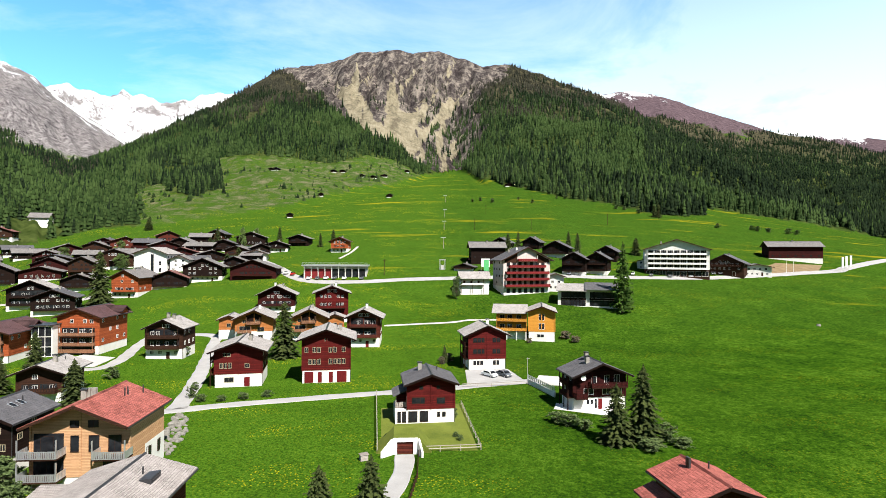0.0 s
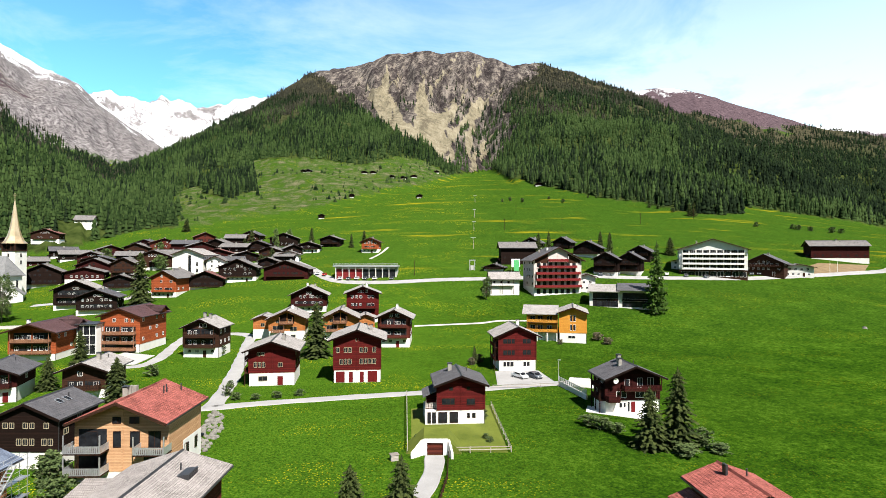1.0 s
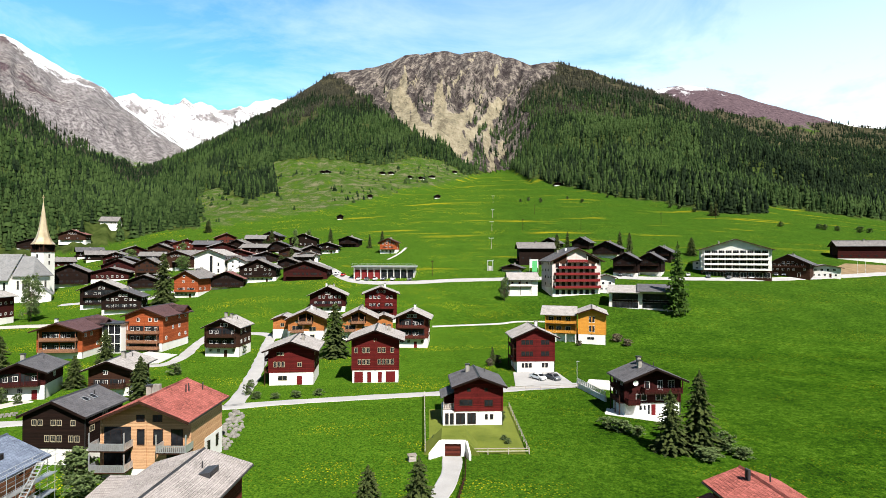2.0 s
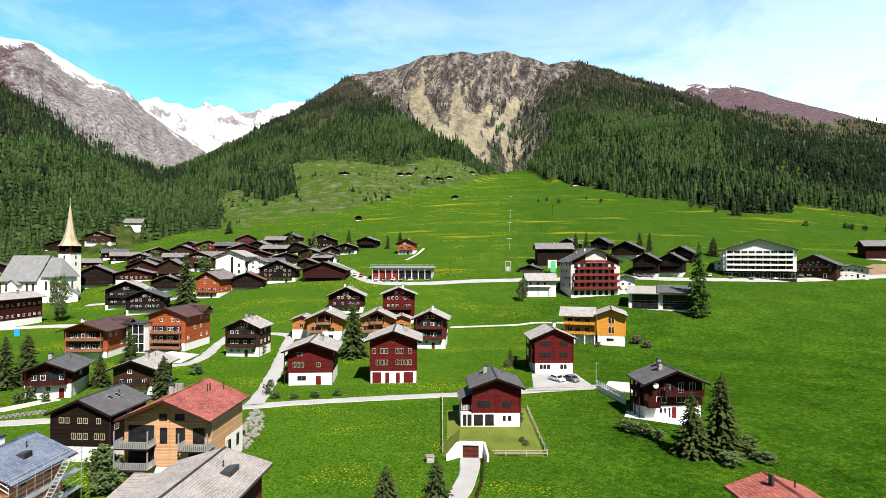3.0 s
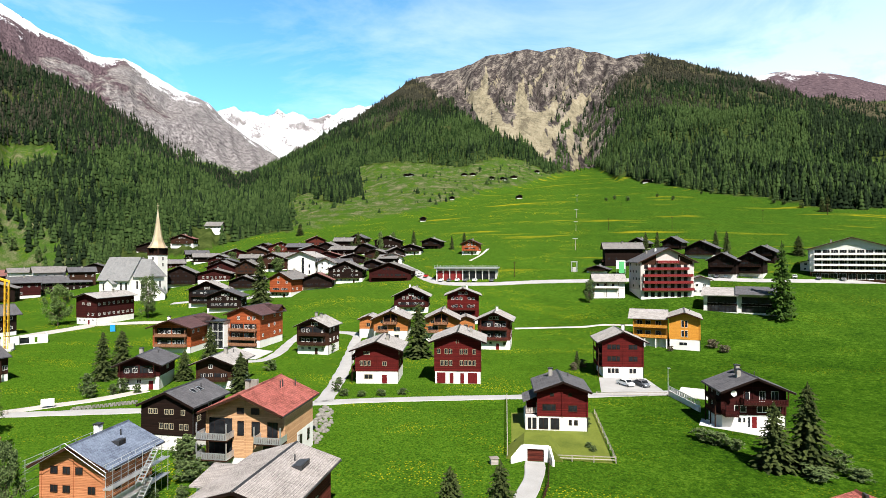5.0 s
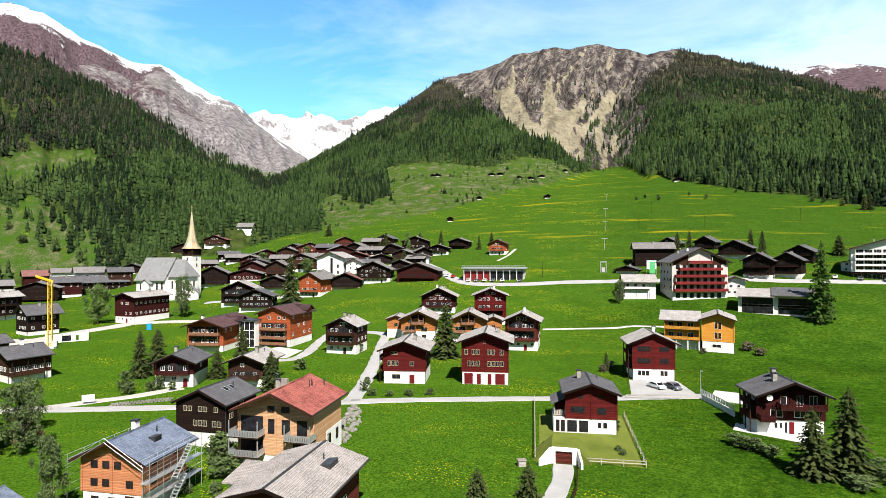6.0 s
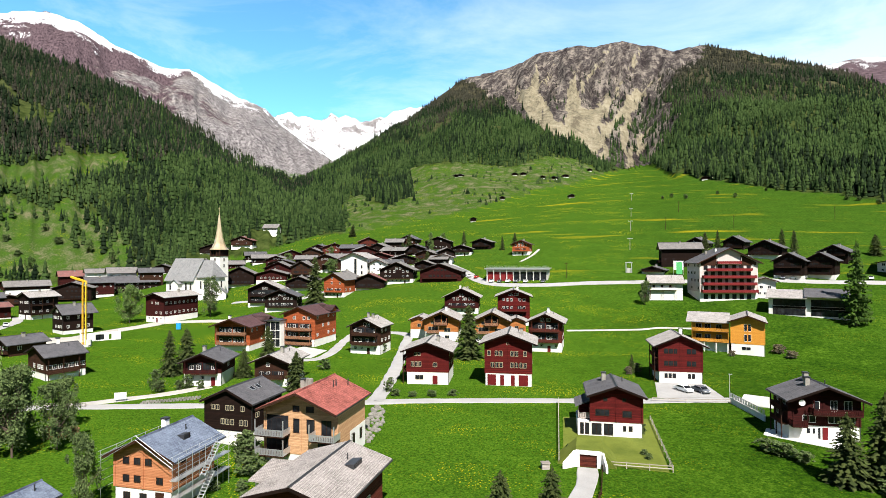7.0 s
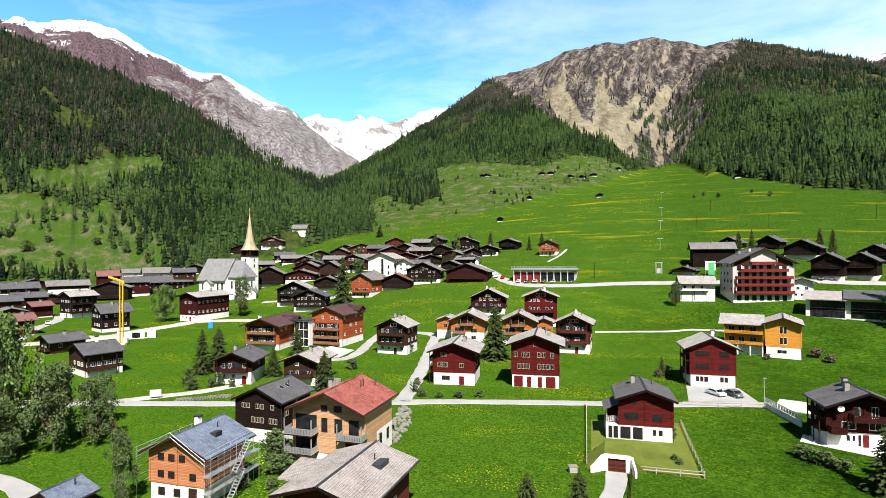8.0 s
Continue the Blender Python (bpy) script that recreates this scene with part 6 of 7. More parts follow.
# porch on the south side and the sacristy by the tower
part("porch_wall", Mesh().prism([(-2.6, -3), (2.6, -3), (2.6, 8.6), (0, 10.6), (-2.6, 8.6)], 0, 4.4), "plaster", ch, at=pose(-14.6, -6.6, 0))
for s in (-1, 1):
    m = Mesh()
    q = [(-14.6, -7.2, 11.0), (-14.6 + s * 3.4, -7.2, 8.3), (-14.6 + s * 3.4, -1.4, 8.3), (-14.6, -1.4, 11.0)]
    uv = [(0, 4.4), (0, 0), (6, 0), (6, 4.4)]
    m.poly(q if s > 0 else q[::-1], uv if s > 0 else uv[::-1])
    low = [(a, b, c - 0.25) for a, b, c in q]
    m.poly(low[::-1] if s > 0 else low)
    m.poly([q[0], low[0], low[1], q[1]] if s < 0 else [q[1], low[1], low[0], q[0]])
    part("porch_roof", m, "paleslab", ch)
part("porch_door", Mesh().box(-15.5, -13.7, -6.66, -6.58, -0.5, 3.6), "brown", ch)
sac = pose(13.0, -3.0, 0, 0, 0, 38)
part("sacristy_wall", Mesh().prism([(-4.2, -3), (4.2, -3), (4.2, 3.4), (0, 6.9), (-4.2, 3.4)], 0, 11), "plaster", ch, at=sac)
for s in (-1, 1):
    m = Mesh()
    q = [(0, -0.5, 7.3), (s * 4.9, -0.5, 3.1), (s * 4.9, 11, 3.1), (0, 11, 7.3)]
    uv = [(0, 6.4), (0, 0), (11.5, 0), (11.5, 6.4)]
    m.poly(q if s > 0 else q[::-1], uv if s > 0 else uv[::-1])
    low = [(a, b, c - 0.25) for a, b, c in q]
    m.poly(low[::-1] if s > 0 else low)
    m.poly([q[0], low[0], low[1], q[1]] if s < 0 else [q[1], low[1], low[0], q[0]])
    part("sacristy_roof", m, "paleslab", ch, at=sac)

# chapel in the woods
chalet(-349.5, 473.5, 106, 9.0, 15, 3.2, 6.0, 10.6, wood="plaster", roof="grey", floors=1, label="small white chapel among the trees", chim=(), category="chapel", name="chapel")

# ---------------------------------------------------------------- trees
def spruce_data(seed, larch=False):
    """A conifer of height 1: trunk and drooping branches, each a bent spray of needles."""
    rng = random.Random(seed)
    trunk = Mesh()
    segs = 5
    for k in range(segs):
        a, b = k / segs, (k + 1) / segs
        trunk.tube((0, 0, a * 0.97 - (0.03 if k == 0 else 0)), (0, 0, b * 0.97), 0.022 * (1 - a) + 0.002, 0.022 * (1 - b) + 0.002, 7, False)
    crown = Mesh()
    levels = 36 if not larch else 28
    for k in range(levels):
        u = k / (levels - 1)
        z = 0.08 + 0.89 * u
        reach = (1 - u) ** (0.62 if not larch else 0.6) + 0.03
        cnt = int(13 - 5 * u)
        for b in range(cnt):
            if rng.random() < (0.08 if not larch else 0.2):
                continue
            a = 2 * math.pi * (b + rng.uniform(-0.4, 0.4)) / cnt + k * 1.3
            ln = reach * rng.uniform(0.62, 1.12)
            zz = z + rng.uniform(-0.02, 0.02)
            droop = rng.uniform(0.05, 0.12) * (1.2 - u) if not larch else rng.uniform(-0.02, 0.06)
            ca, sa = math.cos(a), math.sin(a)
            steps = 4
            for q in range(steps):
                f0 = q / steps
                half = 0.22 * ln * (1 - f0 * 0.7) + 0.03
                r0, r1 = ln * f0, ln * (f0 + 0.36)
                h0, h1 = zz - droop * f0 ** 1.2, zz - droop * (f0 + 0.33) ** 1.2 - rng.uniform(0.0, 0.012)
                for s in (-1, 1):
                    sp = s * half * rng.uniform(0.7, 1.3)
                    p0 = (r0 * ca, r0 * sa, h0)
                    p1 = (r1 * ca, r1 * sa, h1)
                    rm = (r0 + r1) / 2 * 1.06
                    p2 = (rm * ca - sp * sa, rm * sa + sp * ca, h0 - 0.022 - rng.uniform(0, 0.02))
                    crown.poly([p0, p1, p2] if s > 0 else [p0, p2, p1])
    return trunk, crown


def broad_data(seed, leaves=1500, airy=0.0, low=0.34, size=1.0):
    """A leafy tree of height 1 and crown radius 1: limbs, and small leaf sprays in clumps."""
    rng = random.Random(seed)
    trunk, crown = Mesh(), Mesh()
    trunk.tube((0, 0, -0.03), (0.02, 0.01, 0.3), 0.035, 0.025, 8, False)
    clumps = []
    for k in range(64):
        a = 2.4 * k + rng.uniform(-0.5, 0.5)
        zz = rng.uniform(low, 0.97)
        rr = 0.80 * math.sqrt(max(0.04, 1 - ((zz - 0.50) / 0.52) ** 2)) * rng.uniform(0.15, 1.12)
        tip = (rr * math.cos(a), rr * math.sin(a), zz)
        if k % 2 == 0:
            trunk.tube((0.02, 0.01, 0.16 + 0.4 * zz * rng.uniform(.3, .8)), tip, 0.012, 0.003, 5, False)
        clumps.append((tip, rng.uniform(0.10, 0.25)))
    for k in range(leaves):
        (cx, cy, cz), cr = clumps[k % len(clumps)]
        d = Vector((rng.gauss(0, 1), rng.gauss(0, 1), rng.gauss(0, 1))).normalized() * cr * rng.uniform(0.15, 1.15)
        c = Vector((cx + d.x, cy + d.y, cz + d.z * 0.50))
        e1 = Vector((rng.gauss(0, 1), rng.gauss(0, 1), rng.gauss(0, .7))).normalized()
        e2 = e1.cross(Vector((rng.gauss(0, 1), rng.gauss(0, 1), rng.gauss(0, 1)))).normalized()
        s = rng.uniform(0.026, 0.060) * (1 - 0.2 * airy) * size
        e1, e2 = e1 * s, e2 * s * 0.6
        e1.z *= 0.45
        e2.z *= 0.45
        crown.poly([c - e1, c - e2 * 0.9, c + e1, c + e2])
    return trunk, crown


TREES = {}


def tree(kind, x, y, h, r, label="", leaf="", dz=0.0):
    """A tree of a kind at x, y. Meshes are shared by alike trees."""
    if kind in ("spruce", "larch", "thuja"):
        sd = int(abs(x * 7 + y * 3)) % 4
        mats = ("bark", leaf or ("larch_green" if kind == "larch" else "spruce_green"))
    else:
        sd = int(abs(x * 7 + y * 3)) % 3
        mats = ("bark", leaf or ("bush_green" if kind in ("bush", "birch") else "broad_green"))
    key = (kind, sd, mats)
    if key not in TREES:
        t, c = spruce_data(sd + (10 if kind == "larch" else 0), kind == "larch") if kind in ("spruce", "larch", "thuja") else broad_data(sd, 8500 if kind == "broad" else 7500 if kind == "birch" else 1700, 0.5 if kind == "birch" else 0, 0.1 if kind == "bush" else 0.16, 2.2 if kind == "bush" else 1.0)
        TREES[key] = (t.data("trunk", mats[0]), c.data("crown", mats[1]))
    tm, cm = TREES[key]
    name = {"spruce": "spruce_tree", "larch": "larch_tree", "thuja": "thuja", "broad": "broadleaf_tree", "birch": "birch_tree", "bush": "bush"}[kind]
    label = label or {"spruce": "dark green spruce with drooping branches", "larch": "tall light green larch with loose branches", "thuja": "narrow dark evergreen shrub",
                      "broad": "leafy green broadleaf tree in spring", "birch": "thin birch with small grey green leaves", "bush": "dense green garden bush"}[kind]
    root = thing(name, label, "bush" if kind in ("bush", "thuja") else "tree", pose(x, y, height(x, y) + dz, 0, 0, (x * 37 + y * 11) % 360))
    s = Matrix.Diagonal((r, r, h, 1))
    st = Matrix.Diagonal((h * 0.9, h * 0.9, h, 1)) if kind in ("spruce", "larch") else s
    part("trunk", tm, None, root, at=st)
    part("crown", cm, None, root, at=s)
    return root


def forest():
    """The woods on the slopes: some ten thousands of single trees in a few objects."""
    rng = np.random.default_rng(5)
    zones = ((-72, -33, 400, 700, 6500, 0), (-72, -33, 700, 1500, 34000, 1), (-40, 44, 430, 800, 13500, 0), (-40, 44, 800, 900, 5000, 1), (-40, 44, 900, 1500, 42000, 1),
             (-40, 42, 1500, 2420, 52000, 2), (10, 48, 1500, 3300, 26000, 2), (-60, -27, 1200, 2400, 9000, 2))
    bins = {}
    for a0, a1, r0, r1, count, lod in zones:
        az = rng.uniform(a0, a1, count)
        r = np.sqrt(rng.uniform(r0 ** 2, r1 ** 2, count))
        x, y = r * np.sin(np.radians(az)), r * np.cos(np.radians(az))
        z = terrain(x, y)
        fo, rock, snow, streak, dry, grey, heath, scree = cover(x, y, z)
        u = rng.random(count)
        steep = fnoise(x / 70, y / 70, 81)
        thin = np.clip((z - 480) / 260, 0, 1)
        keep = (fo > 0.5) & (steep > 0.26 + 0.20 * thin) & (u > 0.35 * thin)
        keep |= (dry > 0.1) & (rock < 0.5) & (u < np.where(az < -33, 0.16, 0.11)) & (z < 300) & (steep > 0.5)
        keep |= (rock > 0.5) & (u < np.where((az > -2.5) & (az < 8), 0.22, 0.03)) & (z < 620) & (grey < 0.5) & (scree < 0.3)
        keep &= np.hypot(x + 348, y - 460) > 22
        kind = fnoise(x / 120, y / 120, 91) + rng.uniform(-0.22, 0.22, count)
        high = np.clip((z - 330) / 260, 0, 1)
        k = np.where((kind + 0.5 * high > 0.72) & (high > 0.05), 2, np.where(kind > 0.44, 1, 0))
        k = np.where((high > 0.5) & (k == 1), 2, k)
        west = az < -33
        k = np.where(west & (k == 1) & (z > 110) & (rng.random(count) < 0.45), 0, k)
        k = np.where(west & (z > 150) & (kind < 0.66), np.where(rng.random(count) < 0.5, 2, 0), k)
        k = np.where((az > 20) & (r > 900) & (rng.random(count) < 0.75), 0, k)
        k = np.where((az < -28) & (az > -47) & (z < 170) & (k != 1) & (rng.random(count) < 0.85), 1, k)
        for kk in range(3):
            sel = keep & (k == kk)
            bins.setdefault((lod, kk), []).append(np.stack([x[sel], y[sel], z[sel], np.clip(rng.lognormal(-0.05, 0.32, sel.sum()), 0.4, 1.9) * np.where((dry[sel] > 0.1) & (az[sel] > -33), 0.36, 1.0), np.where((dry[sel] > 0.1) & (az[sel] > -33), 2.3, 1.0)], 1))
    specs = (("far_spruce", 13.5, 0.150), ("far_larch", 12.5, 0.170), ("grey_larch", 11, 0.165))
    for (lod, kk), chunks in bins.items():
        pts = np.concatenate(chunks)
        mat, h0, rr = specs[kk]
        tiers, sides = ((5, 8), (3, 5), (2, 5))[lod]
        verts, faces = [], []
        for q in range(tiers):
            lo, hi = 0.04 + 0.9 * q / tiers, min(1.0, 0.04 + 0.9 * (q + 1) / tiers + 0.16)
            rad = rr * (1 - q / tiers) ** 0.85 + 0.02
            i = len(verts)
            for s in range(sides):
                a = 2 * math.pi * (s + 0.5 * (q % 2)) / sides
                k = 1.0 if s % 2 else 0.72
                verts.append((rad * k * math.cos(a), rad * k * math.sin(a), lo + (0.02 if s % 2 else -0.015)))
            verts.append((0, 0, hi))
            faces += [(i + s, i + (s + 1) % sides, i + sides) for s in range(sides)]
        V, Fc = np.array(verts), np.array(faces)
        n = len(pts)
        if n == 0:
            continue
        ang = rng.uniform(0, 6.283, n)
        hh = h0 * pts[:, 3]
        ca, sa = np.cos(ang)[:, None], np.sin(ang)[:, None]
        wide = (rng.uniform(0.8, 1.3, n) * pts[:, 4] * hh)[:, None]
        jit = 1 + rng.normal(0, 0.12, (n, len(V)))
        X = (V[None, :, 0] * ca - V[None, :, 1] * sa) * wide * jit + pts[:, 0:1]
        Y = (V[None, :, 0] * sa + V[None, :, 1] * ca) * wide * jit + pts[:, 1:2]
        Z = V[None, :, 2] * hh[:, None] + pts[:, 2:3] - 0.5
        all_v = np.stack([X, Y, Z], 2).reshape(-1, 3)
        all_f = (Fc[None] + (np.arange(n) * len(V))[:, None, None]).reshape(-1, 3)
        me = bpy.data.meshes.new("forest")
        fast_mesh(me, all_v, all_f)
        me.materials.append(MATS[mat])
        ob = new("forest", me)
        tagged(ob, {0: "dark green spruce forest on the mountainside", 1: "light green larch forest on the mountainside", 2: "greyish high larch forest near the tree line"}[kk], "forest", kind="stuff")


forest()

# ---------------------------------------------------------------- garden and village trees
for kind, x, y, h, r in (("spruce", -46.6, 154.3, 16.4, 4.8), ("spruce", -151.1, 234.0, 24.1, 5.6), ("larch", 70.0, 216.0, 29.2, 4.5), ("spruce", 26.8, 86.0, 9.8, 2.9),
                         ("spruce", 31.4, 87.2, 12.6, 3.3), ("spruce", -13.9, 58.2, 7.3, 2.4), ("spruce", -8.4, 58.9, 8.2, 2.5), ("spruce", -72.7, 104.9, 9.2, 2.8),
                         ("spruce", -104.8, 136.7, 9.5, 2.6)):
    tree(kind, x, y, h, r)
for kind, x, y, h, r in (("thuja", -0.7, 148.1, 5.0, 1.1), ("spruce", -112.1, 360.3, 12.1, 2.6), ("spruce", -81.5, 346.4, 9.4, 1.8), ("spruce", -75.8, 358.7, 9.4, 2.3),
                         ("spruce", 36.6, 325.6, 12.6, 2.7), ("spruce", 42.8, 326.1, 13.3, 2.4), ("spruce", 73.3, 326.8, 13.7, 2.7), ("spruce", 78.1, 324.0, 13.5, 2.7),
                         ("spruce", 113.4, 325.4, 10.9, 3.7), ("broad", -132.6, 349.4, 13.2, 2.6), ("broad", -182.5, 301.2, 8.9, 4.7), ("spruce", -159.9, 374.7, 11.0, 2.8)):
    tree(kind, x, y, h, r)
for kind, x, y, h, r in (("birch", 4.0, 231.8, 9.7, 2.9), ("broad", -129.8, 367.5, 10.0, 2.3), ("spruce", -110.7, 105.5, 12.0, 2.7), ("spruce", -111.1, 111.4, 11.6, 3.4),
                         ("birch", -187.6, 202.3, 18.9, 5.4), ("broad", -207.0, 175.6, 16.4, 5.8), ("birch", -94.4, 67.5, 9.1, 2.4), ("spruce", -92.6, 111.3, 7.4, 2.5)):
    tree(kind, x, y, h, r)
for kind, x, y, h, r in (("birch", -88.9, 55.3, 14.0, 4.6), ("broad", -97.0, 53.0, 21.0, 5.0), ("birch", -61.9, 46.4, 9.7, 2.1), ("birch", -86, 60, 10.5, 3.6), ("birch", -94.3, 58.3, 12.0, 3.6),
                         ("broad", -92.4, 50.2, 8.5, 2.8), ("broad", -124.6, 67.0, 18.3, 4.4), ("broad", -104.0, 55.0, 17.0, 4.6), ("birch", -91.0, 48.6, 9.5, 3.4), ("broad", -99.0, 47.8, 14.0, 4.2), ("birch", -99.5, 61.5, 11.0, 3.4)):
    tree(kind, x, y, h, r)
for x, y, h, r in ((-52.3, 110.6, 2.6, 1.3), (-49.3, 107.9, 1.6, 1.4), (-45.5, 108.6, 1.2, 1.2), (-41.5, 110.0, 1.4, 1.5), (-37.5, 112.2, 1.3, 1.4), (-54.9, 117.4, 1.6, 1.0), (19.4, 96.4, 1.8, 2.0),
                   (21.4, 94.2, 2.2, 2.2), (23.4, 92.4, 1.8, 1.8), (35.3, 87.3, 2.8, 2.0), (-8.9, 86.2, 1.4, 0.7), (-5.3, 86.8, 1.5, 0.7), (-74.7, 152.7, 3.4, 2.0)):
    tree("bush", x, y, h, r)
for x, y, h, r in ((-78.5, 126.4, 2.6, 2.2), (-100.1, 92.5, 2.6, 2.0), (-97.0, 97.4, 3.0, 1.6), (-103.5, 94.6, 4.2, 1.8), (-55.0, 66.5, 3.2, 2.6), (-57.8, 70.0, 3.0, 2.4), (-51.0, 62.6, 2.6, 2.4),
                   (-46.1, 55.5, 1.2, 1.0), (-48.6, 58.0, 1.3, 1.2), (-52.0, 57.0, 1.2, 1.0), (1.3, 98.5, 1.8, 0.8), (31.0, 83.2, 1.6, 2.6), (36.5, 84.5, 1.4, 2.2)):
    tree("bush", x, y, h, r)
for x, y, h, r in ((39.7, 182.0, 2.6, 2.4), (41.8, 176.9, 2.2, 2.2), (26.8, 176.0, 1.6, 1.3), (0.6, 149.5, 2.2, 1.6), (-1.5, 146, 2.0, 1.2), (-7.5, 57.5, 2.6, 2.0), (-11.2, 57.0, 2.2, 2.2)):
    tree("bush", x, y, h, r, "bare greyish garden shrub on the bank", "bush_dry" if y > 140 or x > 39 else "bush_green")


# ---------------------------------------------------------------- small things
def wooden_fence(pts, label, gap=2.4, h=1.0, material="greywood", name="fence"):
    root = thing(name, label, "fence", pose(pts[0][0], pts[0][1], height(*pts[0])))
    ox, oy, oz = root.matrix_world.translation
    posts = []
    for (xa, ya), (xb, yb) in zip(pts, pts[1:]):
        n = max(1, int(math.hypot(xb - xa, yb - ya) / gap))
        posts += [(xa + (xb - xa) * k / n, ya + (yb - ya) * k / n) for k in range(n)]
    posts.append(pts[-1])
    zs = [height(x, y) for x, y in posts]
    for (x, y), z in zip(posts, zs):
        part("post", Mesh().box(x - ox - 0.06, x - ox + 0.06, y - oy - 0.06, y - oy + 0.06, z - oz - 0.3, z - oz + h), material, root)
    for k in range(len(posts) - 1):
        for hh in (h - 0.1, h * 0.5):
            a, b = posts[k], posts[k + 1]
            part("rail", Mesh().beam((a[0] - ox, a[1] - oy, zs[k] - oz + hh), (b[0] - ox, b[1] - oy, zs[k + 1] - oz + hh), 0.05, 0.11), material, root)
    return root


wooden_fence([(-14.8, 113), (-10.6, 81.5)], "weathered wooden fence along the lawn", 2.4, 1.3)
wooden_fence([(-4.2, 81.3), (5.1, 82.5), (2.7, 107.1)], "weathered wooden fence round the lawn", 2.6)
wooden_fence([(-4.3, 79.6), (-4.0, 72), (-4.6, 64)], "dark wooden fence beside the drive", 1.2, 1.0, "brown")
wooden_fence([(3.5, 121.0), (10, 121.9), (18.5, 124.2)], "wooden roadside fence below the yard", 3.0, 0.9)
wooden_fence([(-104, 78.2), (-118, 72), (-135, 62)], "thin meadow fence along the road", 3.2, 0.9)

# garage let into the bank
ga = thing("garage", "white concrete garage entrance with a dark wooden gate", "garage", pose(-6.3, 80.4, height(-6.3, 80.4), 0, 0, 4))
part("portal", lattice_mesh([-1.75, -1.2, 1.2, 1.9], [-0.5, 1.85, 2.35], lambda i, j: j == 1 or i != 1, 0, 0.4), "plaster", ga)
gate = part("gate", Mesh().box(-1.2, 1.2, 0.25, 0.33, -0.1, 1.85), "rust", ga)
for k in range(5):
    part("gate_board", Mesh().box(-1.18, 1.18, 0.215, 0.25, 0.03 + 0.37 * k, 0.37 + 0.37 * k), "rust", gate)
part("chamber", Mesh().box(-1.7, 1.85, 0.41, 5.0, -0.5, 2.2), "concrete", ga)
part("turf", Mesh().prism([(-4.4, 0.0), (4.0, 0.0), (1.95, 2.33), (-1.75, 2.33)], 0.45, 6.0), "lawn", ga)
for s, x, out_x, front in ((-1, -1.75, 1.5, -1.3), (1, 1.9, 0.5, -1.5)):
    w = Mesh()
    w.v = [(x, 0, -0.5), (x + s * out_x, front, -0.5), (x + s * out_x, front, 0.9), (x, 0, 2.35), (x + s * 0.3, 0, -0.5), (x + s * (out_x + 0.3), front, -0.5), (x + s * (out_x + 0.3), front, 0.9), (x + s * 0.3, 0, 2.35)]
    w.f = [(0, 1, 2, 3), (7, 6, 5, 4), (3, 2, 6, 7), (1, 5, 6, 2), (0, 3, 7, 4), (0, 4, 5, 1)]
    part("wing_wall", w, "plaster", ga)


def car(x, y, turn, paint, label):
    root = thing("car", label, "car", pose(x, y, height(x, y) + 0.12, 0, 0, turn), "parked cars")
    side = [(-2.1, 0.35), (-2.05, 0.75), (-1.3, 0.92), (-0.75, 1.38), (0.75, 1.45), (1.55, 1.0), (2.1, 0.9), (2.15, 0.35)]
    body = Mesh().prism(side, -0.86, 0.86)
    part("body", body, paint, root)
    glass_side = [(-1.05, 0.97), (-0.68, 1.32), (0.68, 1.38), (1.25, 1.0)]
    part("side_glass", Mesh().prism(glass_side, -0.875, 0.875), "glass", root)
    part("windscreen", Mesh().beam((-1.36, 0, 0.95), (-0.80, 0, 1.40), 1.5, 0.03), "glass", root)
    part("rear_window", Mesh().beam((1.53, 0, 1.03), (0.85, 0, 1.43), 1.5, 0.03), "glass", root)
    for a in (-1.35, 1.3):
        for b in (-0.84, 0.84):
            wheel = part("wheel", Mesh().tube((a, b - 0.1, 0.2), (a, b + 0.1, 0.2), 0.33, 0.33, 14), "tyre", root)
            part("rim", Mesh().tube((a, b - 0.115, 0.2), (a, b + 0.115, 0.2), 0.19, 0.19, 10), "metal", wheel)
    for b in (-0.6, 0.6):
        part("headlight", Mesh().box(-2.13, -2.05, b - 0.18, b + 0.18, 0.6, 0.74), "window_white", root)
        part("tail_light", Mesh().box(2.08, 2.16, b - 0.16, b + 0.16, 0.68, 0.84), "redbright", root)


car(10.3, 131.6, 130, "carwhite", "white estate car parked on the pale yard")
car(13.8, 131.8, 125, "cargrey", "silver grey car parked on the pale yard")
for k, (x, y, p) in enumerate(((-83.0, 277.5, "carwhite"), (-78.8, 275.0, "carred"), (-68.2, 266.2, "carwhite"), (-63.9, 265.6, "cargrey"), (-59.7, 265.8, "carwhite"), (-55.6, 265.8, "cargrey"),
                              (-50.6, 265.2, "carwhite"), (-42, 264.9, "cargrey"))):
    car(x, y, 90, p, {"carwhite": "white car parked beside the fire station", "carred": "red car parked beside the fire station", "cargrey": "grey car parked beside the fire station"}[p])
for x, y, p in ((62, 274.5, "cargrey"), (66, 275, "carwhite"), (70, 275.2, "cargrey"), (95, 277.0, "carwhite"), (104.0, 275.6, "cargrey"), (135, 282, "carwhite"), (139, 283, "cargrey"), (143, 284, "cargrey")):
    car(x, y, 70, p, {"carwhite": "white car parked before the hotel", "cargrey": "dark grey car parked before the hotel"}[p])
car(-243.8, 149.1, 150, "carwhite", "white van parked beside the village road")

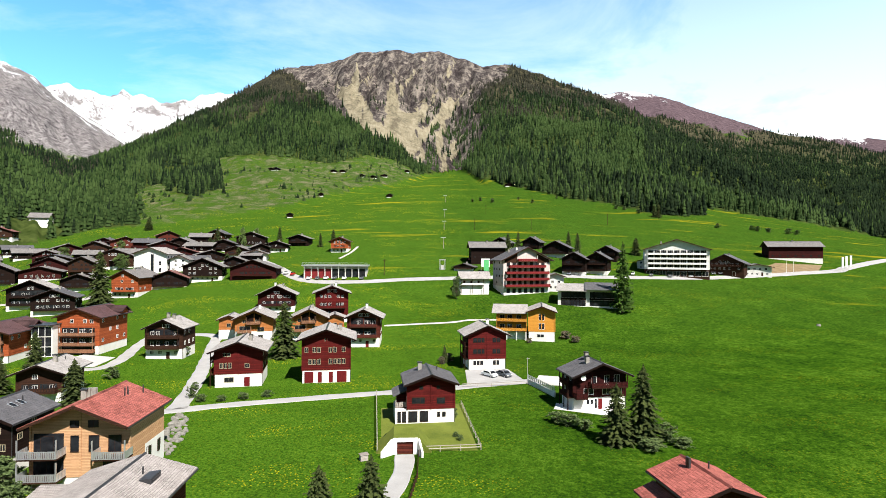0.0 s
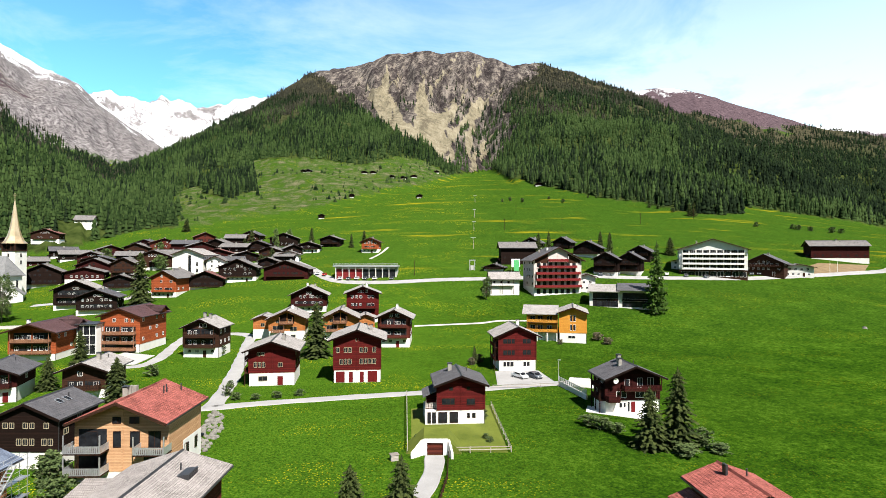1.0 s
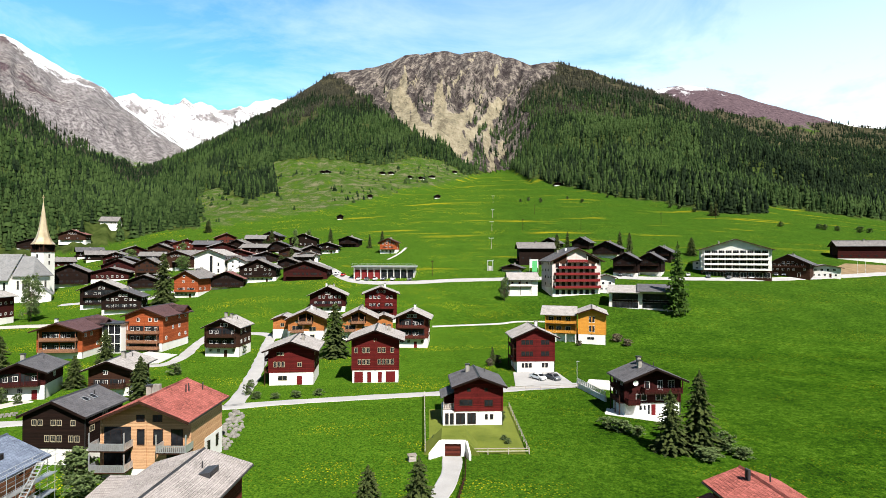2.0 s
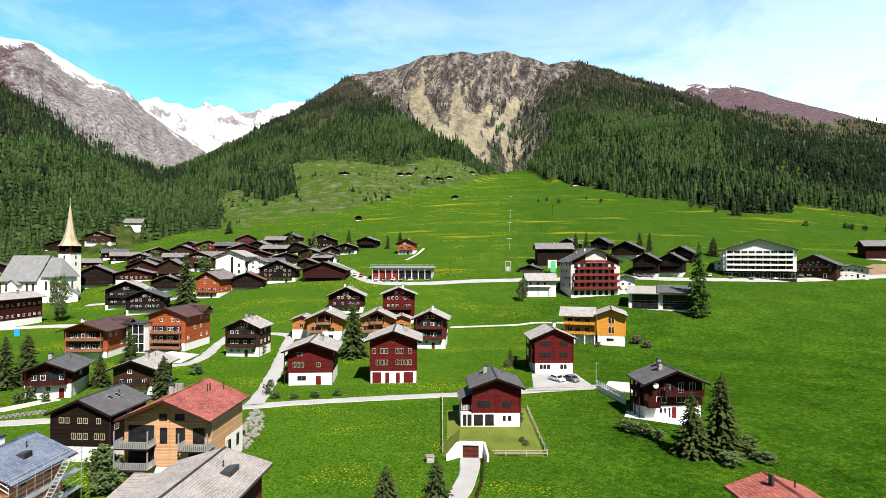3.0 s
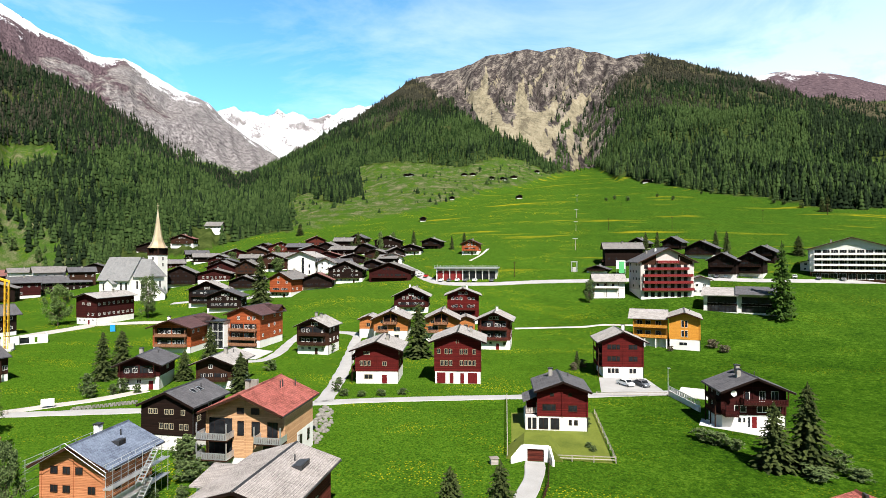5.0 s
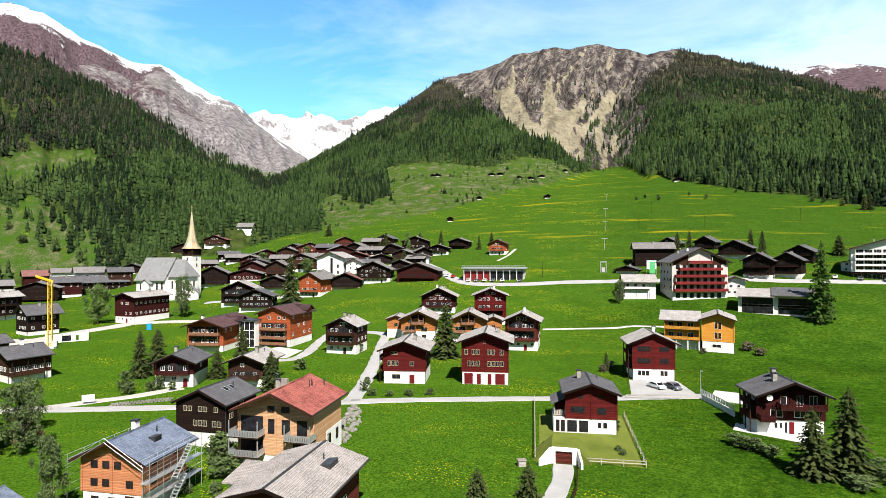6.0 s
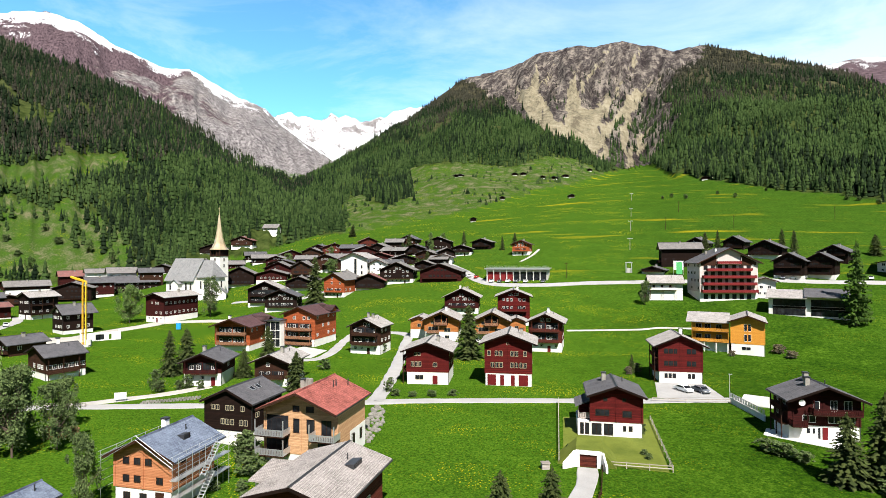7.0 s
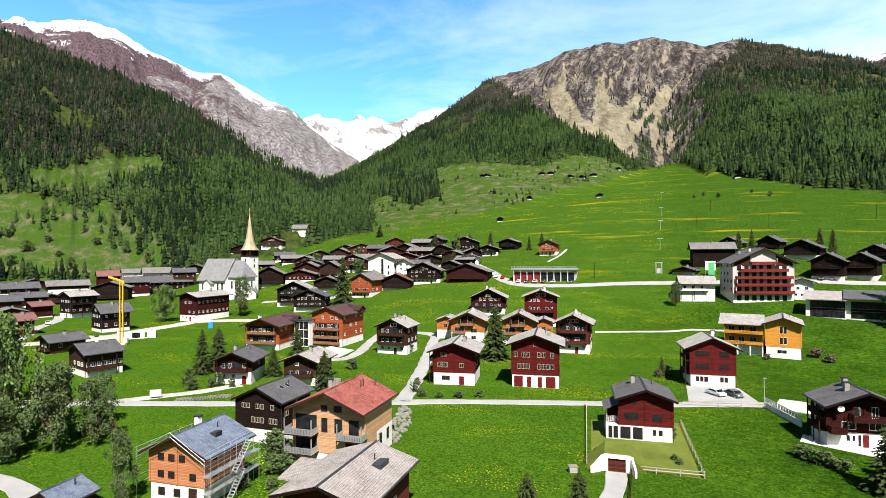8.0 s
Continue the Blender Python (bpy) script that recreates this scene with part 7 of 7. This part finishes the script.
# tower crane on the building plot
cr = thing("tower_crane", "slim yellow construction crane on the bare plot", "crane", pose(-170.0, 127.5, height(-170, 127.5), 0, 0, 35))
part("base", Mesh().box(-1.6, 1.6, -1.6, 1.6, -0.3, 0.5), "concrete", cr)
for a in (-0.5, 0.5):
    for b in (-0.5, 0.5):
        part("mast_post", Mesh().box(a - 0.09, a + 0.09, b - 0.09, b + 0.09, 0.5, 21.6), "cranepaint", cr)
for k in range(20):
    z = 0.6 + k * 1.05
    s = 1 if k % 2 else -1
    part("mast_brace", Mesh().beam((-0.5 * s, -0.5, z), (0.5 * s, -0.5, z + 1.05), 0.07), "cranepaint", cr)
    part("mast_brace", Mesh().beam((-0.5, 0.5 * s, z), (-0.5, -0.5 * s, z + 1.05), 0.07), "cranepaint", cr)
part("jib", Mesh().beam((0, 0, 21.4), (-7, 9, 22.6), 0.5, 0.6), "cranepaint", cr)
part("counterweight", Mesh().box(0.6, 2.0, -0.6, 0.6, 0.5, 2.2), "concrete", cr)
pw = thing("concrete_wall", "low white concrete cellar walls on the plot", "wall", pose(-176, 138, height(-176, 138), 0, 0, 55))
part("front_wall", lattice_mesh([-6, -1.5, 1.0, 2.4, 3.2, 6], [-0.5, 0.3, 2.2, 2.8], lambda i, j: j != 1 or i in (0, 2, 4), 0, 0.3), "plaster", pw)
part("side_wall", Mesh().box(-6, -5.7, 0.31, 6, -0.5, 2.8), "plaster", pw)
part("side_wall", Mesh().box(5.7, 6, 0.31, 6, -0.5, 2.8), "plaster", pw)
part("window_void", Mesh().box(-1.5, 1.0, 0.2, 0.28, 0.3, 2.2), "glass", pw)
to = thing("portable_toilet", "blue plastic portable toilet on the gravel", "toilet", pose(-173.3, 169.5, height(-173.3, 169.5), 0, 0, 40))
part("cabin", Mesh().box(-0.8, 0.8, -0.8, 0.8, 0, 2.6), "blueplastic", to)
part("roof", Mesh().prism([(-0.9, 2.6), (0.9, 2.6), (0.7, 2.85), (-0.7, 2.85)], -0.9, 0.9), "window_white", to)
sg = thing("notice_board", "white notice board beside the road", "sign", pose(-101.1, 83.7, height(-101.1, 83.7), 0, 0, 40))
part("board", Mesh().box(-1.1, 1.1, -0.05, 0.05, 0.5, 1.9), "window_white", sg)
for x in (-0.9, 0.9):
    part("post", Mesh().box(x - 0.05, x + 0.05, 0.05, 0.15, -0.2, 1.9), "metal", sg)

lp = thing("log_pile", "stack of cut logs in the meadow", "log pile", pose(-91.2, 64.5, height(-91.2, 64.5), 0, 0, 50))
rng = random.Random(3)
for k in range(26):
    row, col = divmod(k, 8)
    x = -2.4 + col * 0.62 + (0.3 if row % 2 else 0) + rng.uniform(-.05, .05)
    part("log", Mesh().tube((x, -0.9 + rng.uniform(-.2, .2), 0.26 + row * 0.48), (x, 0.9 + rng.uniform(-.2, .2), 0.26 + row * 0.48), 0.27, 0.25, 9), "logwood", lp)

rw = thing("boulder_wall", "bank of stacked pale boulders beside the tiled chalet", "stone wall", pose(-45.5, 92, height(-45.5, 92)))
for k in range(95):
    u, v = rng.random(), rng.random()
    x, y = 3.6 - 5.4 * u + 3.0 * (v - 0.5), -13 + 18 * u
    r = rng.uniform(0.28, 0.58)
    m = Mesh()
    nseg = 7
    ring = []
    for lat, rr, zz in ((0, 1.0, -0.3), (1, 0.95, 0.35), (2, 0.5, 0.75)):
        ring.append([(x + r * rr * rng.uniform(.8, 1.15) * math.cos(6.283 * q / nseg), y + r * rr * rng.uniform(.8, 1.15) * math.sin(6.283 * q / nseg), 0.9 * (1 - v) + r * zz) for q in range(nseg)])
    i0 = 0
    m.v = [p for rg in ring for p in rg] + [(x, y, 0.9 * (1 - v) + r * 0.85)]
    for a in range(2):
        for q in range(nseg):
            n2 = (q + 1) % nseg
            m.f.append((a * nseg + q, a * nseg + n2, (a + 1) * nseg + n2, (a + 1) * nseg + q))
    m.f += [(2 * nseg + q, 2 * nseg + (q + 1) % nseg, 3 * nseg) for q in range(nseg)]
    part("boulder", m, "boulder", rw)
part("bank", Mesh().prism([(-2.0, -0.6), (1.9, -0.6), (1.5, 0.1), (-1.7, 0.8)], -13.3, 5.3), "land", rw, at=pose(-0.3, 0, 0, 0, 0, 16.7))

# wall and railing round the ramp of the chalet with balconies
rp = thing("ramp_wall", "white concrete ramp wall with a thin steel railing", "wall", pose(18.5, 125.0, height(18.5, 125), 0, 0, -72))
part("wall", Mesh().box(0, 12.5, 0, 0.3, -0.5, 1.1), "plaster", rp)
part("railing", slats(12.5, 1.0, 0.9, 0.04), "metal", rp, at=pose(0, 0.15, 1.1))

# scaffolding round the new larch house
sx, sy, st = -56.6, 50.0, 6.1
sc = thing("scaffolding", "steel scaffolding with stairs round the new house", "scaffolding", pose(sx, sy, height(sx, sy), 0, 0, st))
w, d = 8.2, 8.2
for side, pts in (("right", [(w / 2 + 0.7, k * 2.4 - 0.8) for k in range(5)]), ("right", [(w / 2 + 1.6, k * 2.4 - 0.8) for k in range(5)]), ("left", [(-w / 2 - 1.4, k * 2.4 - 0.8) for k in range(5)])):
    for x, y in pts:
        part("standard", Mesh().tube((x, y, -0.3), (x, y, 6.9), 0.035, 0.035, 6), "metal", sc)
for x in (w / 2 + 0.7, w / 2 + 1.6, -w / 2 - 1.4):
    for z in (2.2, 3.2, 4.3, 5.3, 6.3, 6.85):
        part("ledger", Mesh().tube((x, -1.2, z), (x, 9.2, z), 0.03, 0.03, 6), "metal", sc)
for z in (2.1, 4.2):
    part("deck", Mesh().box(w / 2 + 0.7, w / 2 + 1.6, -1.2, 9.2, z - 0.06, z), "metal", sc)
for k in range(2):
    for off in (0, 0.7):
        part("stair_stringer", Mesh().beam((w / 2 + 1.8 + off, 1.5 + 1.2 * k, 0.1 + 3.3 * k), (w / 2 + 1.8 + off, 4.6 + 1.2 * k, 3.3 + 3.3 * k), 0.08, 0.16), "metal", sc)
    for q in range(11):
        part("stair_tread", Mesh().box(w / 2 + 1.8, w / 2 + 2.5, 1.5 + 1.2 * k + 0.29 * q, 1.75 + 1.2 * k + 0.29 * q, 0.3 + 3.3 * k + 0.3 * q, 0.34 + 3.3 * k + 0.3 * q), "metal", sc)
for s in (-1, 1):
    for off in (0.25, 0.75):
        part("guard_rail", Mesh().tube((0, -1.3, 8.5 + off), (s * (w / 2 + 1.2), -1.3, 5.4 + off), 0.03, 0.03, 6), "metal", sc)

# ski-lift pylons, poles and flags on the slope
for x, y, h in ((-2.1, 566.8, 10), (-2.2, 463.9, 10), (-2.3, 401.8, 10), (-2.3, 336.2, 10)):
    h *= 0.7
    py = thing("lift_pylon", "thin grey ski lift pylon on the meadow", "pylon", pose(x, y, height(x, y)), "ski lift pylons")
    part("mast", Mesh().tube((0, 0, -0.5), (0, 0, h), 0.16, 0.09, 8), "greywood", py)
    part("crossarm", Mesh().box(-1.6, 1.6, -0.12, 0.12, h - 0.3, h), "metal", py)
tw = thing("lift_station", "small grey ski lift station with a tall frame", "lift station", pose(-2.5, 282.7, height(-2.5, 282.7)))
for x in (-1.3, 1.3):
    part("leg", Mesh().box(x - 0.2, x + 0.2, -0.12, 0.12, -0.5, 5.0), "metal", tw)
part("crossbeam", Mesh().box(-1.7, 1.7, -0.2, 0.2, 5.0, 5.5), "metal", tw)
part("cabin", Mesh().box(-0.9, 0.9, 0.4, 2.2, -0.3, 2.5), "concrete", tw)
for x, y, h in ((20.4, 402.1, 9), (62.7, 403.2, 9), (130.8, 441.3, 9), (185.9, 476.5, 9), (34.3, 478.5, 9), (-31.8, 272.9, 8)):
    po = thing("power_pole", "dark wooden power pole on the meadow", "pole", pose(x, y, height(x, y)), "power poles")
    part("mast", Mesh().tube((0, 0, -0.5), (0, 0, h), 0.16, 0.1, 7), "brown", po)
    part("crossarm", Mesh().box(-0.9, 0.9, -0.07, 0.07, h - 0.8, h - 0.65), "brown", po)
sl = thing("street_lamp", "slim grey lamp post at the meadow edge", "street lamp", pose(19.1, 129.0, height(19.1, 129)))
part("post", Mesh().tube((0, 0, -0.3), (0, 0, 5.0), 0.07, 0.05, 8), "metal", sl)
part("lamp_head", Mesh().box(-0.15, 0.5, -0.12, 0.12, 5.0, 5.12), "metal", sl)
for x, y in ((221.8, 304.9), (226.5, 308.5), (231.8, 312.2)):
    fl = thing("banner_flag", "tall white banner flag beside the main road", "flag", pose(x, y, height(x, y)), "white banner flags")
    part("pole", Mesh().tube((0, 0, -0.3), (0, 0, 8.6), 0.07, 0.05, 7), "metal", fl)
    part("cloth", Mesh().box(0.08, 1.15, -0.03, 0.03, 2.2, 8.4), "white_flag", fl)
for x, y in ((190.0, 297.5), (184, 294)):
    fl = thing("flagpole", "thin white flagpole beside the road", "flagpole", pose(x, y, height(x, y)))
    part("pole", Mesh().tube((0, 0, -0.3), (0, 0, 8.0), 0.07, 0.05, 7), "window_white", fl)
um = thing("cloth_banner", "white and green cloth hung on a frame before the barn", "banner", pose(19.8, 279.0, height(19.8, 279.0), 0, 0, -4))
for x in (-2.2, 2.2):
    part("post", Mesh().tube((x, 0, -0.4), (x, 0, 6.9), 0.07, 0.06, 6), "metal", um)
part("crossbar", Mesh().box(-2.25, 2.25, -0.05, 0.05, 6.7, 6.85), "metal", um)
part("white_cloth", Mesh().box(-2.1, 2.1, -0.03, 0.03, 2.6, 6.7), "white_flag", um)
part("green_cloth", Mesh().box(-0.9, 1.7, -0.09, -0.04, 0.5, 6.2), "green_cloth", um, "green hanging cloth")
rk = thing("field_rock", "pale boulder lying in the meadow", "rock", pose(140.2, 204.9, height(140.2, 204.9)))
part("stone_body", Mesh().tube((0, 0, -0.3), (0.1, 0.05, 0.7), 1.0, 0.55, 7), "boulder", rk)

# hay huts on the hill
for x, y, w, d in ((-250.8, 765.6, 7, 8), (-244, 766, 6, 7), (-172.9, 816.6, 8, 8), (-160.0, 820.9, 8, 8), (-127.0, 797.9, 7, 7), (-109.6, 793.5, 7, 8), (-95.7, 817.2, 9, 8), (-67.3, 632.3, 6, 6),
                   (-150.7, 642.0, 5, 6), (-143.8, 492.0, 5, 5), (84.0, 734.5, 9, 8), (94, 736, 8, 8), (-66.7, 887.5, 7, 7)):
    chalet(x, y, rng.uniform(-25, 25), w, d, 0.6, 2.8, 4.6, wood="black", roof="slate", floors=0, label="small blackened hay hut on the hillside", chim=(), category="hut", name="hay_hut", group="hay huts")

# glazed stair tower between the two apartment houses
gt = thing("stair_tower", "glazed stair tower joining the two apartment houses", "stair tower", pose(-112.5, 149.0, height(-112.5, 149), 0, 0, 8))
part("core", Mesh().box(-2.6, 2.6, 0.4, 6, -1, 8.6), "window_white", gt)
part("glazing", Mesh().box(-2.4, 2.4, 0.2, 0.39, 0.2, 8.3), "glass", gt)
part("frame", lattice_mesh([-2.6, -2.5, -0.9, -0.8, 0.8, 0.9, 2.5, 2.6], [0, 0.15, 2.7, 2.85, 5.5, 5.65, 8.3, 8.5], lambda i, j: i % 2 == 0 or j % 2 == 0, 0.05, 0.2), "window_white", gt)
part("roof_slab", Mesh().box(-3.0, 3.0, -0.4, 6.2, 8.6, 8.85), "darkmetal", gt)


def roof_box(x, y, turn, w, he, hr, lx, ly, size, label, open_flap=True):
    """A dormer or hatch standing on the slope of a roof already built."""
    drop = (hr - he) / (w / 2)
    z = hr - abs(lx) * drop + 0.25
    s = 1 if lx > 0 else -1
    d = thing("roof_dormer", label, "dormer", pose(x, y, height(x, y), 0, 0, turn) @ pose(lx, ly, z))
    m = Mesh()
    a, b = size
    front = s * a
    m.v = [(0, -b, 0.1), (0, b, 0.1), (front, -b, -abs(front) * drop), (front, b, -abs(front) * drop), (front, -b, 0.25), (front, b, 0.25)]
    m.f = [(0, 4, 5, 1), (2, 3, 5, 4), (0, 2, 4), (1, 5, 3), (0, 1, 3, 2)] if s > 0 else [(1, 5, 4, 0), (4, 5, 3, 2), (4, 2, 0), (3, 5, 1), (2, 3, 1, 0)]
    part("cheek", m, "darkmetal", d)
    part("pane", Mesh().box(min(front, front + s * 0.04), max(front, front + s * 0.04), -b * 0.85, b * 0.85, -abs(front) * drop + 0.1, 0.12), "glass", d)


roof_box(-56.6, 50.0, 6.1, 8.1, 6.6, 8.5, 2.0, 4.0, (1.0, 0.6), "dark hatch on the blue grey roof")
roof_box(-32.4, 46.9, 4.0, 9.4, 6.2, 7.6, 2.2, 7.4, (1.2, 1.1), "dark low dormer on the shingle roof")

# shrubs and young trees on the upper meadow
for x, y, h in ((26.4, 566.7, 2.5), (35.3, 577.2, 3), (46.8, 562.1, 3.5), (89.0, 565.2, 3), (78.1, 594.6, 2.5), (133.7, 612.9, 3), (125.2, 618.4, 2.5), (168.5, 595.6, 3), (125.5, 711.9, 4), (116.2, 723.4, 4)):
    tree("bush", x, y, h * 1.3, h * 0.8, "low green shrub on the upper meadow")
for x, y, h in ((191.4, 490.4, 14), (187.5, 489.7, 12), (179.7, 507.8, 4), (173.1, 528.3, 4), (167.5, 536.8, 4), (261.6, 465.5, 4), (263.7, 460.8, 4.5), (272.7, 459.7, 4), (290.8, 461.9, 5), (299.3, 464.0, 4), (228.8, 458.0, 4)):
    tree("spruce" if h > 6 else "bush", x, y, h, h * (0.22 if h > 6 else 0.7), "dark spruce at the forest edge" if h > 6 else "pale green shrub at the forest edge")

# shrubs and trees on the western slope and among the village roofs
for kind, x, y, h, r in (("broad", -555.0, 320.6, 10.9, 6.8), ("broad", -505.4, 328.6, 11.9, 4.8), ("bush", -523.1, 366.1, 6.8, 5.5), ("broad", -493.9, 374.4, 13.4, 4.7), ("broad", -456.2, 369.2, 11.8, 4.2), ("bush", -437.7, 377.4, 10.4, 4.7), ("bush", -544.8, 301.7, 9.4, 5.4), ("bush", -558.6, 341.4, 6.9, 4.8), ("broad", -551.8, 373.0, 8.4, 4.2), ("bush", -591.0, 324.8, 8.4, 5.6), ("bush", -531.4, 335.0, 5.4, 4.1), ("broad", -258.9, 263.4, 5.2, 3.6), ("broad", -331.9, 371.4, 8.4, 4.8), ("broad", -241.8, 338.5, 8.8, 4.4), ("broad", -207.6, 342.7, 9.7, 4.3), ("spruce", -123.0, 301.3, 7.0, 3.0), ("spruce", -119.9, 309.3, 9.0, 3.2), ("spruce", -152.2, 345.6, 9.4, 3.1), ("spruce", -253.6, 457.0, 11.1, 4.2)):
    tree(kind, x, y, h, r)

# low wing beside the shingle-roofed chalet
part("wing_wall", Mesh().box(-11.4, -4.95, 9.4, 13.4, -2.5, 3.1), "plaster", shingle_house)
wr = Mesh()
wr.poly([(-12.0, 8.8, 3.1), (-4.9, 8.8, 3.1), (-4.9, 14.0, 3.9), (-12.0, 14.0, 3.9)], [(0, 0), (7, 0), (7, 5), (0, 5)])
wr.poly([(-12.0, 14.0, 3.7), (-4.9, 14.0, 3.7), (-4.9, 8.8, 2.9), (-12.0, 8.8, 2.9)])
wr.poly([(-12.0, 8.8, 2.9), (-4.9, 8.8, 2.9), (-4.9, 8.8, 3.1), (-12.0, 8.8, 3.1)])
wr.poly([(-12.0, 14.0, 3.7), (-12.0, 8.8, 2.9), (-12.0, 8.8, 3.1), (-12.0, 14.0, 3.9)])
wr.poly([(-12.0, 14.0, 3.9), (-4.9, 14.0, 3.9), (-4.9, 14.0, 3.7), (-12.0, 14.0, 3.7)])
part("wing_roof", wr, "shingle", shingle_house)


def skylight(x, y, turn, w, he, hr, lx, ly, label):
    """A roof window in a pale frame, lying on a slope already built."""
    drop = (hr - he) / (w / 2)
    s = 1 if lx > 0 else -1
    m = pose(x, y, height(x, y), 0, 0, turn) @ pose(lx, ly, hr - abs(lx) * drop + 0.32, 0, s * math.degrees(math.atan(drop)), 0)
    k = thing("skylight", label, "skylight", m)
    part("frame", Mesh().box(-0.55, 0.55, -0.45, -0.38, 0, 0.08).box(-0.55, 0.55, 0.38, 0.45, 0, 0.08).box(-0.55, -0.48, -0.38, 0.38, 0, 0.08).box(0.48, 0.55, -0.38, 0.38, 0, 0.08), "metal", k)
    part("pane", Mesh().box(-0.48, 0.48, -0.38, 0.38, 0.02, 0.05), "glass", k)


skylight(-62.5, 71.3, 3.4, 9.0, 7.0, 9.0, 2.0, 3.6, "pale framed skylight in the dark slate roof")
skylight(-62.5, 71.3, 3.4, 9.0, 7.0, 9.0, 2.0, 5.2, "pale framed skylight in the dark slate roof")

for x, y, p in ((113.1, 274.7, "cargrey"), (124.0, 275.9, "carwhite"), (151.4, 281.0, "cargrey")):
    car(x, y, 75, p, {"carwhite": "white car parked beside the restaurant", "cargrey": "dark grey car parked beside the restaurant"}[p])
# vents and plastered lower side wall of the tiled chalet
TW, TD, TE, TR = TILED
drop = (TR - TE) / (TW / 2)
for vx, vy in ((2.2, 6.4), (2.2, 7.2), (3.2, 9.6)):
    zz = TR - vx * drop
    part("vent_pipe", Mesh().tube((vx, vy, zz), (vx, vy, zz + 1.35), 0.09, 0.09, 8), "darkmetal", tiled_house)
part("chimney", Mesh().box(-2.9, -2.3, 6.2, 6.8, TR - 2.2, TR + 0.4).box(-2.2, -1.6, 6.2, 6.8, TR - 2.2, TR + 0.4), "stone", tiled_house)
part("side_plaster", Mesh().box(TW / 2 + 0.065, TW / 2 + 0.10, TD * 0.42, TD + 0.05, -0.5, 3.9), "plaster", tiled_house, "white plastered lower side wall")
for yy in (TD * 0.55, TD * 0.82):
    add_window(tiled_house, TW / 2 + 0.10, yy, 1.6, 90, 0.8, 1.6, 1, "brown")
# dark panels put in for the shade of the deep loggias
part("balcony_glazing", Mesh().box(-TW / 2 + 0.3, -TW / 2 + 3.9, -0.12, -0.075, 4.4, 6.9), "glass", tiled_house)
part("balcony_glazing", Mesh().box(-TW / 2 + 0.3, -TW / 2 + 3.9, -0.12, -0.075, 1.6, 4.0), "glass", tiled_house)
part("balcony_glazing", Mesh().box(TW / 2 - 3.1, TW / 2 - 0.2, -0.12, -0.075, 1.5, 3.9), "glass", tiled_house)

# garden of the low chalet: clipped hedge and dry-stone edging
tree("bush", -93.6, 98.0, 2.0, 1.2, "clipped dark green hedge before the white wall")
tree("bush", -97.6, 95.6, 2.2, 1.4, "round green garden shrub beside the drive")
for x, y, h in ((-9.6, 85.8, 1.3), (-8.4, 87.2, 1.5), (-4.6, 86.4, 1.4), (1.4, 88.4, 0.8), (2.0, 86.6, 0.9)):
    tree("bush", x, y, h, 0.7, "small dark shrub on the lawn")
ew = thing("stone_edging", "low dry-stone edging along the gravel drive", "stone wall", pose(-95.5, 84.0, height(-95.5, 84.0), 0, 0, math.degrees(math.atan2(7.4, 8.5))))
for k in range(34):
    row, col = divmod(k, 17)
    x0 = col * 0.66 + (0.3 if row else 0.0)
    a, b, c = rng.uniform(0.24, 0.33), rng.uniform(0.2, 0.3), rng.uniform(0.13, 0.2)
    zc = 0.1 + row * 0.32
    st = Mesh()
    st.v = [(x0 + sx * a * rng.uniform(0.75, 1.0), sy * b * rng.uniform(0.75, 1.0), zc + sz * c) for sz in (-1, 1) for sx, sy in ((-1, -1), (1, -1), (1, 1), (-1, 1))]
    st.f = [(3, 2, 1, 0), (4, 5, 6, 7), (0, 1, 5, 4), (1, 2, 6, 5), (2, 3, 7, 6), (3, 0, 4, 7)]
    part("stone", st, "boulder", ew)
# small grey object of unknown use, built as a box
bx = thing("grey_box", "small weathered grey wooden box in the grass", "box", pose(-12.1, 78.1, height(-12.1, 78.1), 0, 0, 25))
part("body", Mesh().box(-0.55, 0.55, -0.4, 0.4, 0.0, 0.85), "greywood", bx)
part("lid", Mesh().box(-0.65, 0.65, -0.5, 0.5, 0.86, 0.95), "greywood", bx)


def gable_dormer(root, w, he, hr, y, half=1.9, roof="brownroof", wood="copper"):
    """A small cross gable on the slope towards +x, its ridge a little under the main one."""
    zr, ze = hr - 0.35, hr - 1.55
    m = pose(w / 2 + 0.9, y, 0, 0, 0, 90)
    part("dormer_wall", Mesh().prism([(-half, he - 0.9), (half, he - 0.9), (half, ze), (0, zr), (-half, ze)], 0, w / 2 - 0.4), wood, root, at=m)
    part("dormer_roof", Mesh().prism([(-half - 0.6, ze - 0.38), (0, zr + 0.1), (half + 0.6, ze - 0.38), (half + 0.6, ze - 0.12), (0, zr + 0.36), (-half - 0.6, ze - 0.12)], -0.8, w / 2), roof, root, at=m)


gable_dormer(apartment_a, 11.5, 10.8, 13.0, 11.2)
gable_dormer(apartment_b, 11.7, 8.0, 10.0, 10.5)
chalet(-67.5, 40.8, 8, 5.0, 4.6, 0.5, 2.0, 3.2, wood="brown", roof="bluetile", floors=0, label="low shed with a blue grey roof beside the lane", near=1, chim=(), oh=(0.5, 0.5, 0.4), category="shed", name="shed")
